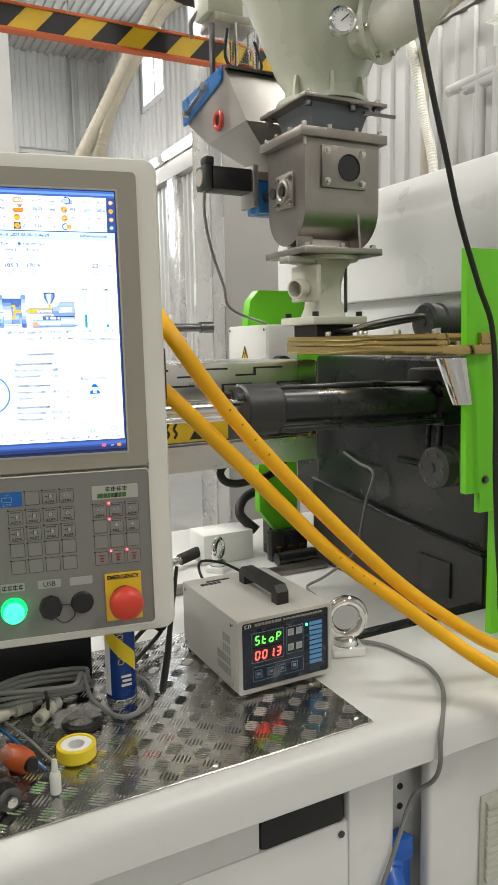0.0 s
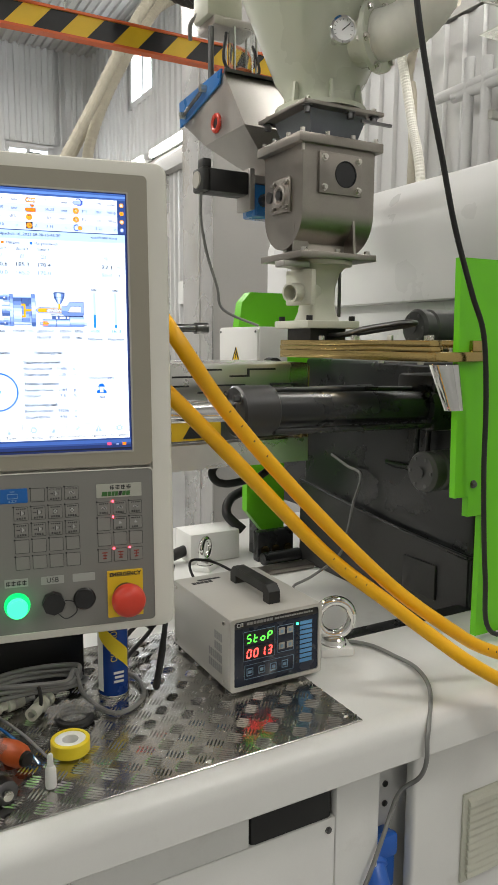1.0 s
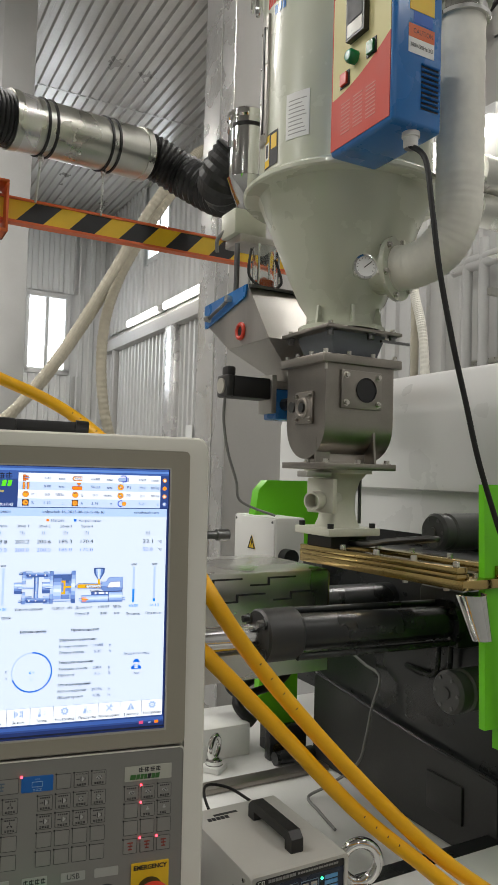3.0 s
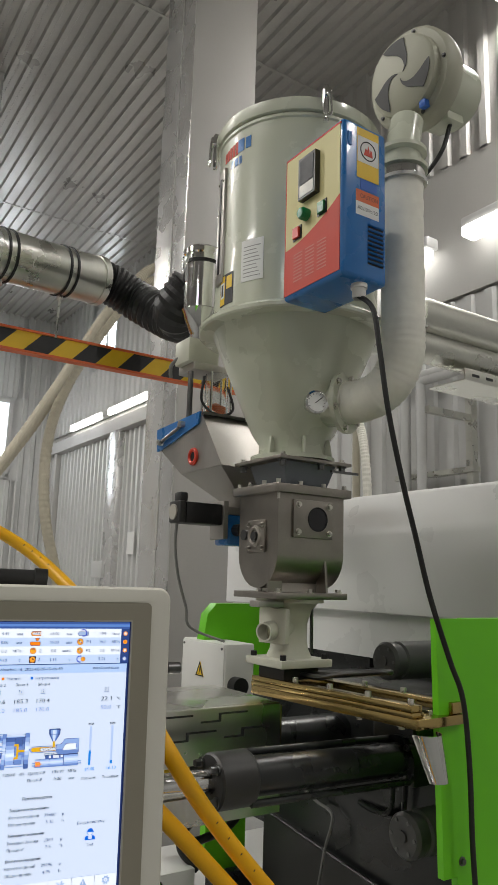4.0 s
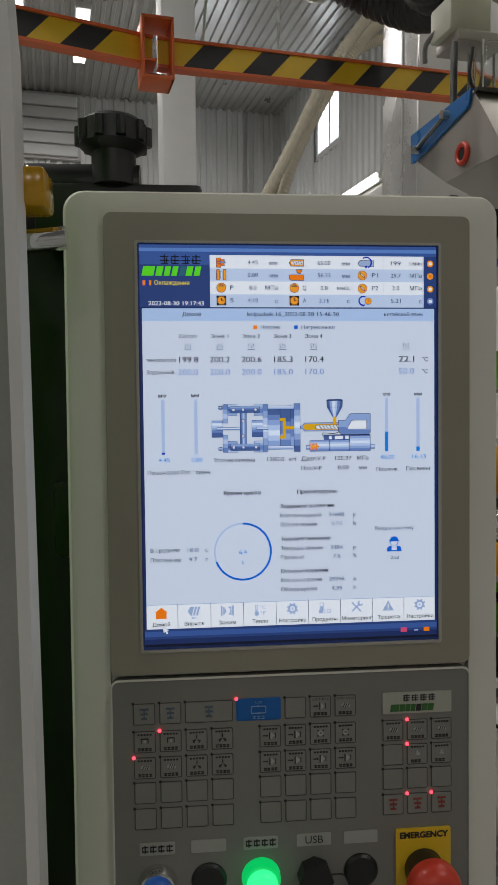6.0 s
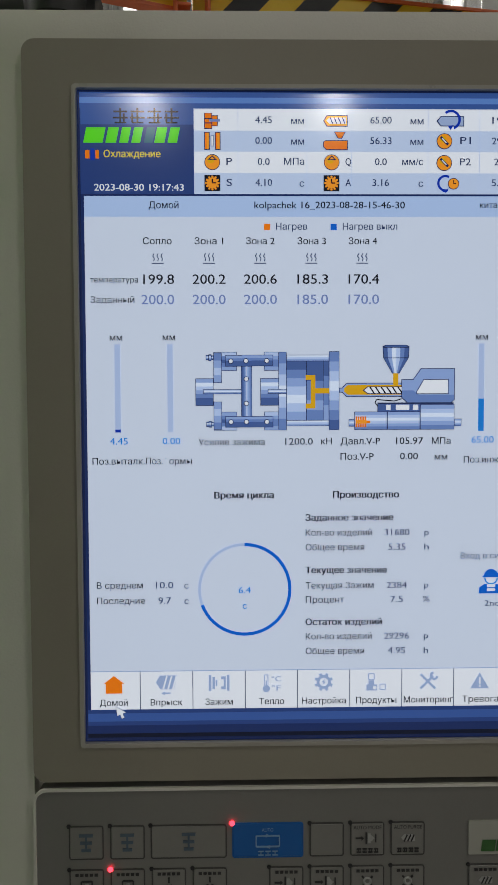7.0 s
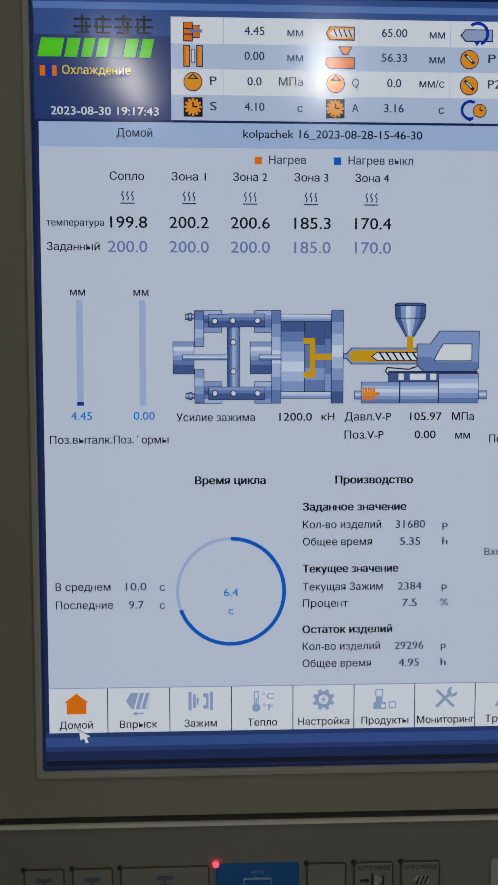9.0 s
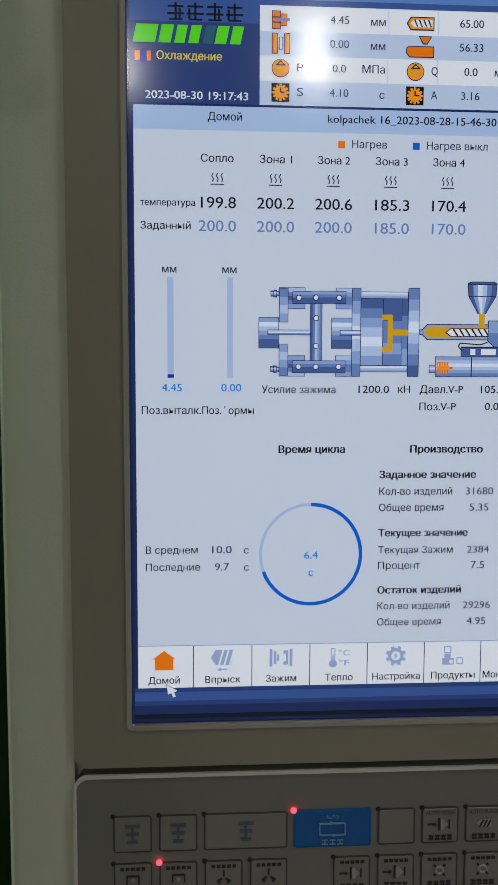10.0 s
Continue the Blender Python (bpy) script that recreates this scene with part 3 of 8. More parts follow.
part("sheet", prism(B(), [(0.345, 1.59), (0.36, 1.69), (0.39, 1.722), (0.66, 1.722), (0.66, 1.5), (0.345, 1.5)], "y", 1.1, 1.14), GREEN, gb)
part("lower_sheet", prism(B(), [(0.38, 1.19), (0.52, 1.175), (0.52, 0.905), (0.47, 0.92), (0.38, 1.03)], "y", 1.1, 1.13), GREEN, gb)
part("support_post", box(B(), 0.44, 0.50, 1.141, 1.19, 0.865, 1.7), CAST, gb)

# white rear hood
hood = thing("rear_hood", "white rounded sheet metal rear guard hood", "machine guard")
pol = [(0.905, 1.70), (0.90, 1.705), (0.90, 1.955), (0.912, 1.985), (0.985, 2.095), (1.02, 2.112), (1.8, 2.13), (1.8, 1.70)]
part("upper_cover", prism(B(), pol, "y", 0.22, 1.87), HOOD, hood)
part("lower_skirt", box(B(), 0.93, 1.8, 0.23, 1.86, 1.555, 1.6995), HOOD, hood)
part("frame", box(B(), 0.97, 1.78, 1.04, 1.84, 0.866, 1.5545), CAST, hood)

# white junction box
jb = thing("junction_box", "white steel junction box with warning triangle", "junction box")
part("body", box(B(), 0.337, 0.435, 0.95, 1.205, 1.455, 1.614, 0.004), WHITE, jb)
part("lid_edge", box(B(), 0.333, 0.3372, 0.955, 1.2, 1.46, 1.609, 0.001), WHITE, jb)
tri = B()
prism(tri, [(1.064, 1.512), (1.108, 1.512), (1.086, 1.553)], "x", 0.331, 0.334)
w = part("warning_triangle", tri, SIGNY, jb, "yellow high voltage triangle")
tri = B()
for pl in (((1.064, 1.512), (1.108, 1.512), (1.103, 1.515), (1.069, 1.515)), ((1.064, 1.512), (1.069, 1.515), (1.086, 1.547), (1.086, 1.553)), ((1.108, 1.512), (1.086, 1.553), (1.086, 1.547), (1.103, 1.515)), ((1.083, 1.54), (1.088, 1.528), (1.0855, 1.528), (1.089, 1.518), (1.081, 1.532), (1.084, 1.532))):
    prism(tri, pl, "x", 0.3295, 0.3315)
part("triangle_print", tri, INK, w, smooth=0)
for v0 in (0.965, 1.19):
    part("screw", cyl(B(), (0.334, v0, 1.60), (0.331, v0, 1.60), 0.004, seg=10), DARKSTEEL, jb)
part("wall_bracket", box(B(), 0.40, 0.445, 1.15, 1.19, 1.30, 1.455), CAST, jb)
part("rotary_knob", cyl(B(), (0.37, 0.95, 1.50), (0.37, 0.915, 1.50), 0.025, seg=20), BLACK, jb)

# barrel guard
bg = thing("barrel_guard", "polished slotted stainless barrel guard", "barrel guard")
part("top_cover", box(B(), -0.7, 0.245, 0.57, 0.85, 1.512, 1.522, 0.002), SHEET, bg)
part("front_cover", box(B(), -0.7, 0.248, 0.555, 0.569, 1.405, 1.5215, 0.004), SHEET, bg)
part("mid_cover", box(B(), -0.7, 0.24, 0.575, 0.59, 1.345, 1.404, 0.002), DARKSTEEL, bg)
part("lower_cover", prism(B(), [(0.556, 1.285), (0.556, 1.342), (0.60, 1.344), (0.85, 1.344), (0.85, 1.285)], "x", -0.7, 0.25), SHEET, bg)
part("end_plate", box(B(), 0.249, 0.255, 0.56, 0.84, 1.29, 1.515, 0.002), BRASS, bg)
for k in range(6):
    for zz, off in ((1.505, 0.0), (1.470, 0.06)):
        u0 = -0.62 + k * 0.14 + off
        sl = box(B(), u0, u0 + 0.075, 0.5535, 0.556, zz + 0.001, zz + 0.005)
        box(sl, u0, u0 + 0.006, 0.5535, 0.556, zz - 0.010, zz + 0.001)
        box(sl, u0 - 0.045, u0 + 0.006, 0.5535, 0.556, zz - 0.014, zz - 0.010)
        part("slot", sl, INK, bg)
sg = part("hot_surface_sign", box(B(), -0.20, 0.02, 0.568, 0.576, 1.35, 1.402, 0.001), SIGNY, bg, "yellow and black hot surface sign")
for k in range(4):
    x0 = -0.165 + k * 0.018
    part("sign_print", tube(B(), [(x0, 0.5675, 1.36), (x0 + 0.006, 0.5675, 1.37), (x0, 0.5675, 1.38), (x0 + 0.006, 0.5675, 1.392)], 0.003, 6, 4), INK, sg)
part("sign_print", prism(B(), [(-0.075, 1.355), (-0.02, 1.355), (-0.0475, 1.398)], "y", 0.5665, 0.5685), INK, sg)
part("stop_pin", cyl(B(), (-0.3, 0.62, 1.60), (0.0, 0.62, 1.60), 0.009, seg=16), DARKSTEEL, bg)
part("pin_head", cyl(B(), (-0.02, 0.62, 1.60), (0.01, 0.62, 1.60), 0.013, seg=16), DARKSTEEL, bg)
part("black_hose", tube(B(), [(0.16, 0.64, 1.30), (0.09, 0.62, 1.294), (0.04, 0.62, 1.284), (0.022, 0.62, 1.262), (0.04, 0.62, 1.238), (0.09, 0.62, 1.234), (0.20, 0.66, 1.25), (0.30, 0.70, 1.36)], 0.0095, 12), RUBBER, bg)

# ---- hopper dryer and feeder ----
HU, HVc = 0.278, 0.57
hop = thing("hopper_dryer", "pale green hopper dryer with blue control box", "hopper dryer", m=M @ pose(HU, HVc, 0))
part("cone", lathe(B(), [(0.085, 2.095), (0.085, 2.13), (0.105, 2.16), (0.212, 2.412)], 72), HOPPER, hop)
part("flange", lathe(B(), [(0.2, 2.408), (0.244, 2.408), (0.248, 2.412), (0.248, 2.42), (0.24, 2.428), (0.218, 2.433), (0.211, 2.436)], 72), HOPPER, hop)
part("barrel", lathe(B(), [(0.211, 2.435), (0.211, 2.905), (0.2145, 2.909), (0.2145, 2.916), (0.211, 2.92)], 72), HOPPER, hop)
part("lid", lathe(B(), [(0.211, 2.921), (0.2185, 2.923), (0.221, 2.933), (0.2195, 2.955), (0.205, 2.966), (0, 2.978)], 72), HOPPER, hop)
part("neck_ring", lathe(B(), [(0.08, 2.088), (0.105, 2.088), (0.105, 2.098), (0.085, 2.098)], 48), HOPPER, hop)
for a in (200, 250, 300, 340):
    g = B()
    prism(g, [(0.084, 2.098), (0.104, 2.098), (0.098, 2.14), (0.09, 2.14)], "y", -0.003, 0.003, pose(0, 0, 0, 0, 0, a))
    part("gusset", g, HOPPER, hop)


def on_barrel(ang, z, r=0.2115):
    """Frame on the barrel's skin: x along the skin, y inwards, z up."""
    a = radians(ang)
    return pose(r * math.cos(a), r * math.sin(a), z, 0, 0, ang + 90)


def patch(bm, ang0, ang1, z0, z1, r0, r1, n=8):
    for k in range(n):
        a, b = radians(ang0 + (ang1 - ang0) * k / n), radians(ang0 + (ang1 - ang0) * (k + 1) / n)
        q = [[bm.verts.new((r * math.cos(w_), r * math.sin(w_), z)) for w_, z in ((a, z0), (b, z0), (b, z1), (a, z1))] for r in (r0, r1)]
        bm.faces.new(q[0]), bm.faces.new(q[1])
        for i in range(4):
            bm.faces.new((q[0][i], q[0][(i + 1) % 4], q[1][(i + 1) % 4], q[1][i]))
    bmesh.ops.remove_doubles(bm, verts=bm.verts, dist=1e-5)
    return bm


sightm = on_barrel(170, 0)
sg = part("level_sight", box(B(), -0.021, 0.021, -0.006, 0.004, 2.52, 2.83, 0.002, m=sightm), STEEL, hop, "stainless level sight strip")
part("sight_slot", box(B(), -0.005, 0.005, -0.0085, 0, 2.545, 2.805, 0.002, m=sightm), BLACK, sg)
for k in range(4):
    for s in (-1, 1):
        part("rivet", lathe(B(), [(0, 0.009), (0.003, 0.008), (0.004, 0.005)], 10, sightm @ pose(s * 0.015, 0, 2.54 + k * 0.085, 90)), BOLTM, sg)
part("paper_sheet", patch(B(), 195, 212, 2.495, 2.60, 0.2112, 0.2124), PAPER, hop, "white printed paper sheet")
pl = B()
for k in range(9):
    patch(pl, 197, 210 - (k * 37 % 4), 2.505 + k * 0.0095, 2.507 + k * 0.0095, 0.2124, 0.2127, 4)
part("paper_print", pl, GREYINK, hop, smooth=0)
wl = part("warning_label", patch(B(), 172, 187.5, 2.455, 2.535, 0.2112, 0.2122), INK, hop, "black and yellow warning label")
part("label_field", patch(B(), 172.6, 178.5, 2.458, 2.532, 0.2122, 0.2126, 4), SIGNY, wl)
part("label_field", patch(B(), 180.5, 186.5, 2.495, 2.528, 0.2122, 0.2126, 4), SIGNY, wl)
part("label_field", patch(B(), 173.2, 178, 2.475, 2.515, 0.2126, 0.213, 4), PAPER, wl)
part("label_field", patch(B(), 174.5, 176.8, 2.48, 2.51, 0.213, 0.2134, 3), INK, wl)
lg = B()
for k in range(5):
    patch(lg, 172 + k * 3.4, 174.6 + k * 3.4, 2.845, 2.872 + k * 0.002, 0.2112, 0.212, 3)
part("maker_mark", lg, REDFOIL, hop, "red and blue maker's mark")
lg = B()
patch(lg, 188, 194, 2.848, 2.882, 0.2112, 0.212, 3), patch(lg, 195.5, 200, 2.85, 2.88, 0.2112, 0.212, 3)
for k in range(3):
    patch(lg, 181 + k * 4, 184 + k * 4, 2.815, 2.836, 0.2112, 0.212, 3)
part("maker_mark", lg, BLUE, hop)
for a, zz in ((160, 2.93), (250, 2.96)):
    cm_ = on_barrel(a, 0, 0.221)
    cl = box(B(), -0.007, 0.007, -0.012, 0.0, zz - 0.075, zz + 0.025, 0.003, m=cm_)
    box(cl, -0.011, 0.011, -0.02, 0.0, zz - 0.01, zz + 0.012, 0.003, m=cm_)
    tube(cl, [cm_ @ Vector((-0.008, -0.018, zz)), cm_ @ Vector((-0.009, -0.02, zz - 0.06)), cm_ @ Vector((0.009, -0.02, zz - 0.06)), cm_ @ Vector((0.008, -0.018, zz))], 0.003, 8, 4)
    part("lid_clip", cl, CHROME, hop, "chromed lid toggle clip")

# control box on the front of the dryer
X0, X1, Y0, Y1, Z0, Z1 = 0.08 - HU, 0.20 - HU, 0.150 - HVc, 0.350 - HVc, 2.394, 2.737
cb = part("control_box", box(B(), X0, X1, Y0, Y1, Z0, Z1, 0.01, seg=3), BLUE, hop, "blue steel control box")


def on_face(pts, d0, d1):
    """Outline (s, t) on the operating face: s from the far end, t from the top, both 0 to 1."""
    bm = B()
    prism(bm, [(Y1 + (Y0 - Y1) * s, Z1 + (Z0 - Z1) * t_) for s, t_ in pts], "x", X0 - d1, X0 - d0)
    return bm


def on_side(x0, x1, t0, t1, d0=0.0, d1=0.001):
    return box(B(), X0 + (X1 - X0) * x0, X0 + (X1 - X0) * x1, Y0 - d1, Y0 - d0, Z1 + (Z0 - Z1) * t1, Z1 + (Z0 - Z1) * t0)


curve = [(0.045 + 0.91 * k / 12, 0.665 - 0.17 * (k / 12) ** 1.8) for k in range(13)]
part("front_foil", on_face([(0.045, 0.04), (0.955, 0.04)] + curve[::-1], -0.001, 0.0012), CREAM, cb, "cream printed front foil")
part("front_foil", on_face([(0.045, 0.97)] + curve + [(0.955, 0.97)], -0.001, 0.0012), REDFOIL, cb, "red printed front foil")
part("foil_edge", on_face([(0.03, 0.03), (0.045, 0.03), (0.045, 0.97), (0.03, 0.97)], -0.001, 0.0014), REDFOIL, cb)
part("foil_edge", on_face([(0.03, 0.026), (0.965, 0.026), (0.965, 0.038), (0.03, 0.038)], -0.001, 0.0014), REDFOIL, cb)
tl = B()
for r in range(9):
    for c in range(3):
        q = on_face([(0.2 + c * 0.2, 0.72 + r * 0.022), (0.35 + c * 0.2, 0.72 + r * 0.022), (0.35 + c * 0.2, 0.727 + r * 0.022), (0.2 + c * 0.2, 0.727 + r * 0.022)], 0.001, 0.0018)
        mm_ = bpy.data.meshes.new("t")
        q.to_mesh(mm_), q.free(), tl.from_mesh(mm_)
part("foil_print", tl, mat("pale_red_print", (0.62, 0.2, 0.15), 0.45, var=0.02), cb)
dsp = part("display", on_face([(0.34, 0.12), (0.63, 0.12), (0.63, 0.40), (0.34, 0.40)], 0.0, 0.014), BLACK, cb, "black temperature controller")
part("display_face", on_face([(0.37, 0.14), (0.60, 0.14), (0.60, 0.30), (0.37, 0.30)], 0.013, 0.0152), INK, dsp)
part("display_face", on_face([(0.37, 0.31), (0.60, 0.31), (0.60, 0.385), (0.37, 0.385)], 0.014, 0.0148), KEYL, dsp)
gy, gz = Y1 + (Y0 - Y1) * 0.42, Z1 + (Z0 - Z1) * 0.50
part("lamp_knob", lathe(B(), [(0, 0.022), (0.01, 0.021), (0.0135, 0.016), (0.0135, 0.0)], 28, pose(X0, gy, gz, 0, -90)), mat("green_lens", (0.005, 0.19, 0.06), 0.2, var=0.05), cb, "green indicator lens")
for s, t_, mm_, nm in ((0.68, 0.515, mat("green_rocker", (0.01, 0.16, 0.05), 0.3, var=0.05), "green rocker switch"), (0.26, 0.585, RED, "red rocker switch")):
    bez = part("switch", on_face([(s - 0.075, t_ - 0.045), (s + 0.075, t_ - 0.045), (s + 0.075, t_ + 0.045), (s - 0.075, t_ + 0.045)], 0, 0.003), BLACK, cb, nm)
    part("rocker", on_face([(s - 0.05, t_ - 0.034), (s + 0.05, t_ - 0.034), (s + 0.05, t_ + 0.034), (s - 0.05, t_ + 0.034)], 0.003, 0.008), mm_, bez)
st = part("flame_label", on_side(0.30, 0.80, 0.03, 0.36, 0, 0.0008), SIGNY, cb, "yellow no open flame label")
part("label_field", on_side(0.31, 0.79, 0.085, 0.255, 0.0008, 0.0012), PAPER, st)
cxm, czm = X0 + (X1 - X0) * 0.55, Z1 + (Z0 - Z1) * 0.17
part("label_ring", ring(B(), 0.0205, 0.0013, pose(cxm, Y0 - 0.0014, czm, 90), 32, 6), INK, st)
fl = B()
for dx in (-0.007, 0.0, 0.007):
    prism(fl, [(cxm + dx - 0.005, czm - 0.011), (cxm + dx + 0.005, czm - 0.011), (cxm + dx + 0.003, czm + 0.002), (cxm + dx, czm + 0.012 - abs(dx))], "y", Y0 - 0.0022, Y0 - 0.0012)
part("label_flame", fl, RED, st)
st = part("caution_label", on_side(0.28, 0.80, 0.44, 0.60, 0, 0.0008), PAPER, cb, "orange and white caution label")
part("label_field", on_side(0.28, 0.80, 0.44, 0.515, 0.0008, 0.0012), ORANGE, st)
lt = B()
lettering(lt, "CAUTION", 0, 0, 0.0135, pose(X0 + (X1 - X0) * 0.57, Y0 - 0.0013, Z1 + (Z0 - Z1) * 0.477, 90), squeeze=0.8)
lettering(lt, "380V/50Hz/3Ø", 0, 0, 0.0115, pose(X0 + (X1 - X0) * 0.54, Y0 - 0.0013, Z1 + (Z0 - Z1) * 0.557, 90), squeeze=0.8)
part("label_print", lt, INK, st)
part("rating_label", on_side(0.38, 0.76, 0.365, 0.43, 0, 0.0008), SOCKETB, cb)
for k in range(9):
    part("louvre", prism(B(), [(Y0 + 0.001, Z1 + (Z0 - Z1) * (0.635 + k * 0.029)), (Y0 - 0.005, Z1 + (Z0 - Z1) * (0.645 + k * 0.029)), (Y0 - 0.004, Z1 + (Z0 - Z1) * (0.650 + k * 0.029)), (Y0 + 0.001, Z1 + (Z0 - Z1) * (0.652 + k * 0.029))], "x", X0 + 0.066, X0 + 0.108), BLUE, cb)
    part("louvre_gap", on_side(0.55, 0.90, 0.650 + k * 0.029, 0.662 + k * 0.029, -0.001, 0.0006), INK, cb)
part("cable_gland", lathe(B(), [(0.012, -0.03), (0.014, -0.026), (0.014, -0.01), (0.017, -0.009), (0.017, 0.0)], 18, pose(0.145 - HU, 0.175 - HVc, Z0)), WPLAST, cb, "white cable gland")
part("hinge", box(B(), X0 + 0.012, X0 + 0.02, Y0 - 0.003, Y0, Z1 - 0.06, Z1 - 0.03), BLUE, cb)
part("mount", box(B(), X0 + 0.07, X1 - 0.01, Y1 - 0.01, Y1 + 0.06, Z0 + 0.05, Z1 - 0.05), BLUE, cb)

# gauge and air inlet
gdir = Vector((-0.32, -0.94, 0)).normalized()
gp = Vector((0.205 - HU, 0.385 - HVc, 2.198))
gm = Matrix.Translation(gp) @ gdir.to_track_quat("Z", "Y").to_matrix().to_4x4()
ga = part("gauge", lathe(B(), [(0.008, -0.06), (0.008, -0.012), (0.024, -0.012), (0.027, -0.008), (0.027, 0.004), (0.0225, 0.006), (0.0225, 0.002)], 36, gm), CHROME, hop, "round steel thermometer gauge")
part("dial", lathe(B(), [(0, 0.0025), (0.0226, 0.0025)], 32, gm), PAPER, ga)
nd = box(B(), -0.001, 0.001, -0.004, 0.017, 0.003, 0.004, m=gm @ pose(0, 0, 0, 0, 0, -50))
for k in range(11):
    a = radians(-120 + k * 24)
    box(nd, -0.0005, 0.0005, 0.017, 0.0205, 0.003, 0.0035, m=gm @ pose(0, 0, 0, 0, 0, math.degrees(a)))
part("needle", nd, INK, ga)
Fn = Vector((0.37, -0.93, 0)).normalized()
Fc = Vector((0.325 - HU, 0.425 - HVc, 2.222))
Fm = Matrix.Translation(Fc) @ Fn.to_track_quat("Z", "Y").to_matrix().to_4x4()
part("inlet_flange", lathe(B(), [(0.05, -0.005), (0.074, -0.005), (0.074, 0.006), (0.05, 0.006)], 48, Fm), HOPPER, hop)
part("inlet_stub", cyl(B(), Fc - Fn * 0.12, Fc - Fn * 0.004, 0.054, seg=36), HOPPER, hop)
for k in range(6):
    a = math.tau * (k + 0.3) / 6
    pt = Fm @ Vector((0.064 * math.cos(a), 0.064 * math.sin(a), 0.006))
    part("flange_bolt", bolt(B(), pt, Fn, 0.006, 0.006), BOLTM, hop)
    part("flange_nut", bolt(B(), pt - Fn * 0.011, -Fn, 0.006, 0.006), BOLTM, hop)
wp = B()
rr_ = random.Random(2)
Up = Vector((0, 0, 1))
Pv = Fc + Fn * 0.15
path = [Fc + Fn * 0.006, Fc + Fn * 0.04, Fc + Fn * 0.085 + Up * 0.012, Fc + Fn * 0.125 + Up * 0.045, Fc + Fn * 0.147 + Up * 0.10, Pv + Up * 0.17, Pv + Up * 0.3, Pv + Up * 0.525]
tube(wp, path, 0.051, 32, 14, rad=lambda i, f: 0.051 + 0.0006 * math.sin(i * 1.9) + rr_.uniform(-0.0006, 0.0006))
part("wrapped_pipe", wp, WRAP, hop, "white tape-wrapped hot air pipe")
pm_ = Matrix.Translation((Pv.x, Pv.y, -0.21))
part("pipe_clamp", lathe(B(), [(0.05, 2.955), (0.060, 2.955), (0.062, 2.962), (0.056, 2.968), (0.056, 2.985), (0.05, 2.985)], 36, pm_), CHROME, hop)
part("pipe_flange", lathe(B(), [(0.045, 2.99), (0.063, 2.99), (0.063, 3.0), (0.048, 3.004), (0.048, 3.03), (0.061, 3.034), (0.061, 3.044), (0.04, 3.044)], 36, pm_), HOPPER, hop)
# blower
bd = Vector((-0.96, -0.10, -0.16)).normalized()
bm_ = Matrix.Translation((0.475 - HU, 0.315 - HVc, 3.085)) @ bd.to_track_quat("Z", "Y").to_matrix().to_4x4() @ Matrix.Scale(0.8, 4)
BLOWER = mat("blower_paint", (0.40, 0.395, 0.31), 0.5, var=0.06, scale=8, bump=0.2, fine=300)
bl = part("blower", lathe(B(), [(0, -0.03), (0.12, -0.03), (0.155, -0.02), (0.16, 0.0), (0.16, 0.04), (0.15, 0.055), (0.128, 0.058), (0.125, 0.085), (0.115, 0.092), (0, 0.094)], 64, bm_), BLOWER, hop, "pale green round blower")
for k in range(3):
    pts = []
    a0 = math.tau * k / 3 + 0.35
    for j in range(12):
        f = j / 11
        pts.append((0.012 + 0.100 * f, a0 + 0.95 * math.sin(f * 1.5)))
    for j in range(1, 8):
        pts.append((0.112, a0 + 0.948 + 0.8 * j / 8))
    for j in range(12):
        f = 1 - j / 11
        pts.append((0.012 + 0.100 * f, a0 + 0.12 + 1.63 * math.sin(f * 1.5) ** 1.0))
    g = B()
    prism(g, [(r * math.cos(a), r * math.sin(a)) for r, a in pts], "z", 0.0935, 0.0955, bm_)
    grille = part("intake_grille", g, CASTBASE, bl, "dark blade-shaped intake grille")
part("damper_lever", box(B(), -0.012, 0.012, -0.012, 0.012, 0.06, 0.085, 0.003, m=bm_ @ pose(0.06, -0.122, 0)), SOCKETB, bl)
for k in range(5):
    a = math.tau * k / 5
    part("screw", bolt(B(), bm_ @ Vector((0.14 * math.cos(a), 0.14 * math.sin(a), 0.057)), bd, 0.004, 0.004), DARKSTEEL, bl)
part("blower_motor", cyl(B(), bm_ @ Vector((0, 0, -0.03)), bm_ @ Vector((0, 0, -0.2)), 0.085, seg=36), HOPPER, bl)
part("terminal_box", box(B(), -0.05, 0.05, -0.12, -0.07, -0.16, -0.07, 0.006, m=bm_), HOPPER, bl)
part("outlet", cyl(B(), (Pv.x, Pv.y, 2.83), (Pv.x + 0.03, Pv.y + 0.01, 2.93), 0.042, seg=28), HOPPER, bl)
part("blower_cable", tube(B(), [bm_ @ Vector((0.02, -0.12, -0.12)), (Pv.x + 0.16, Pv.y + 0.02, 2.9), (Pv.x + 0.12, Pv.y + 0.08, 2.82), (Pv.x + 0.04, Pv.y + 0.14, 2.75)], 0.006, 8), RUBBER, bl)

# transition plate
tp = thing("slide_gate", "dark steel slide gate under the hopper cone", "slide gate", m=M @ pose(HU, HVc, 0))
part("gate_plate", box(B(), -0.108, 0.108, -0.1, 0.1, 2.078, 2.086, 0.001), ROUGHSTEEL, tp)
fr = B()
lo_, hi_ = [(-0.062, -0.058), (0.062, -0.058), (0.062, 0.058), (-0.062, 0.058)], [(-0.078, -0.074), (0.078, -0.074), (0.078, 0.074), (-0.078, 0.074)]
lv, hv = [fr.verts.new((*p, 2.022)) for p in lo_], [fr.verts.new((*p, 2.078)) for p in hi_]
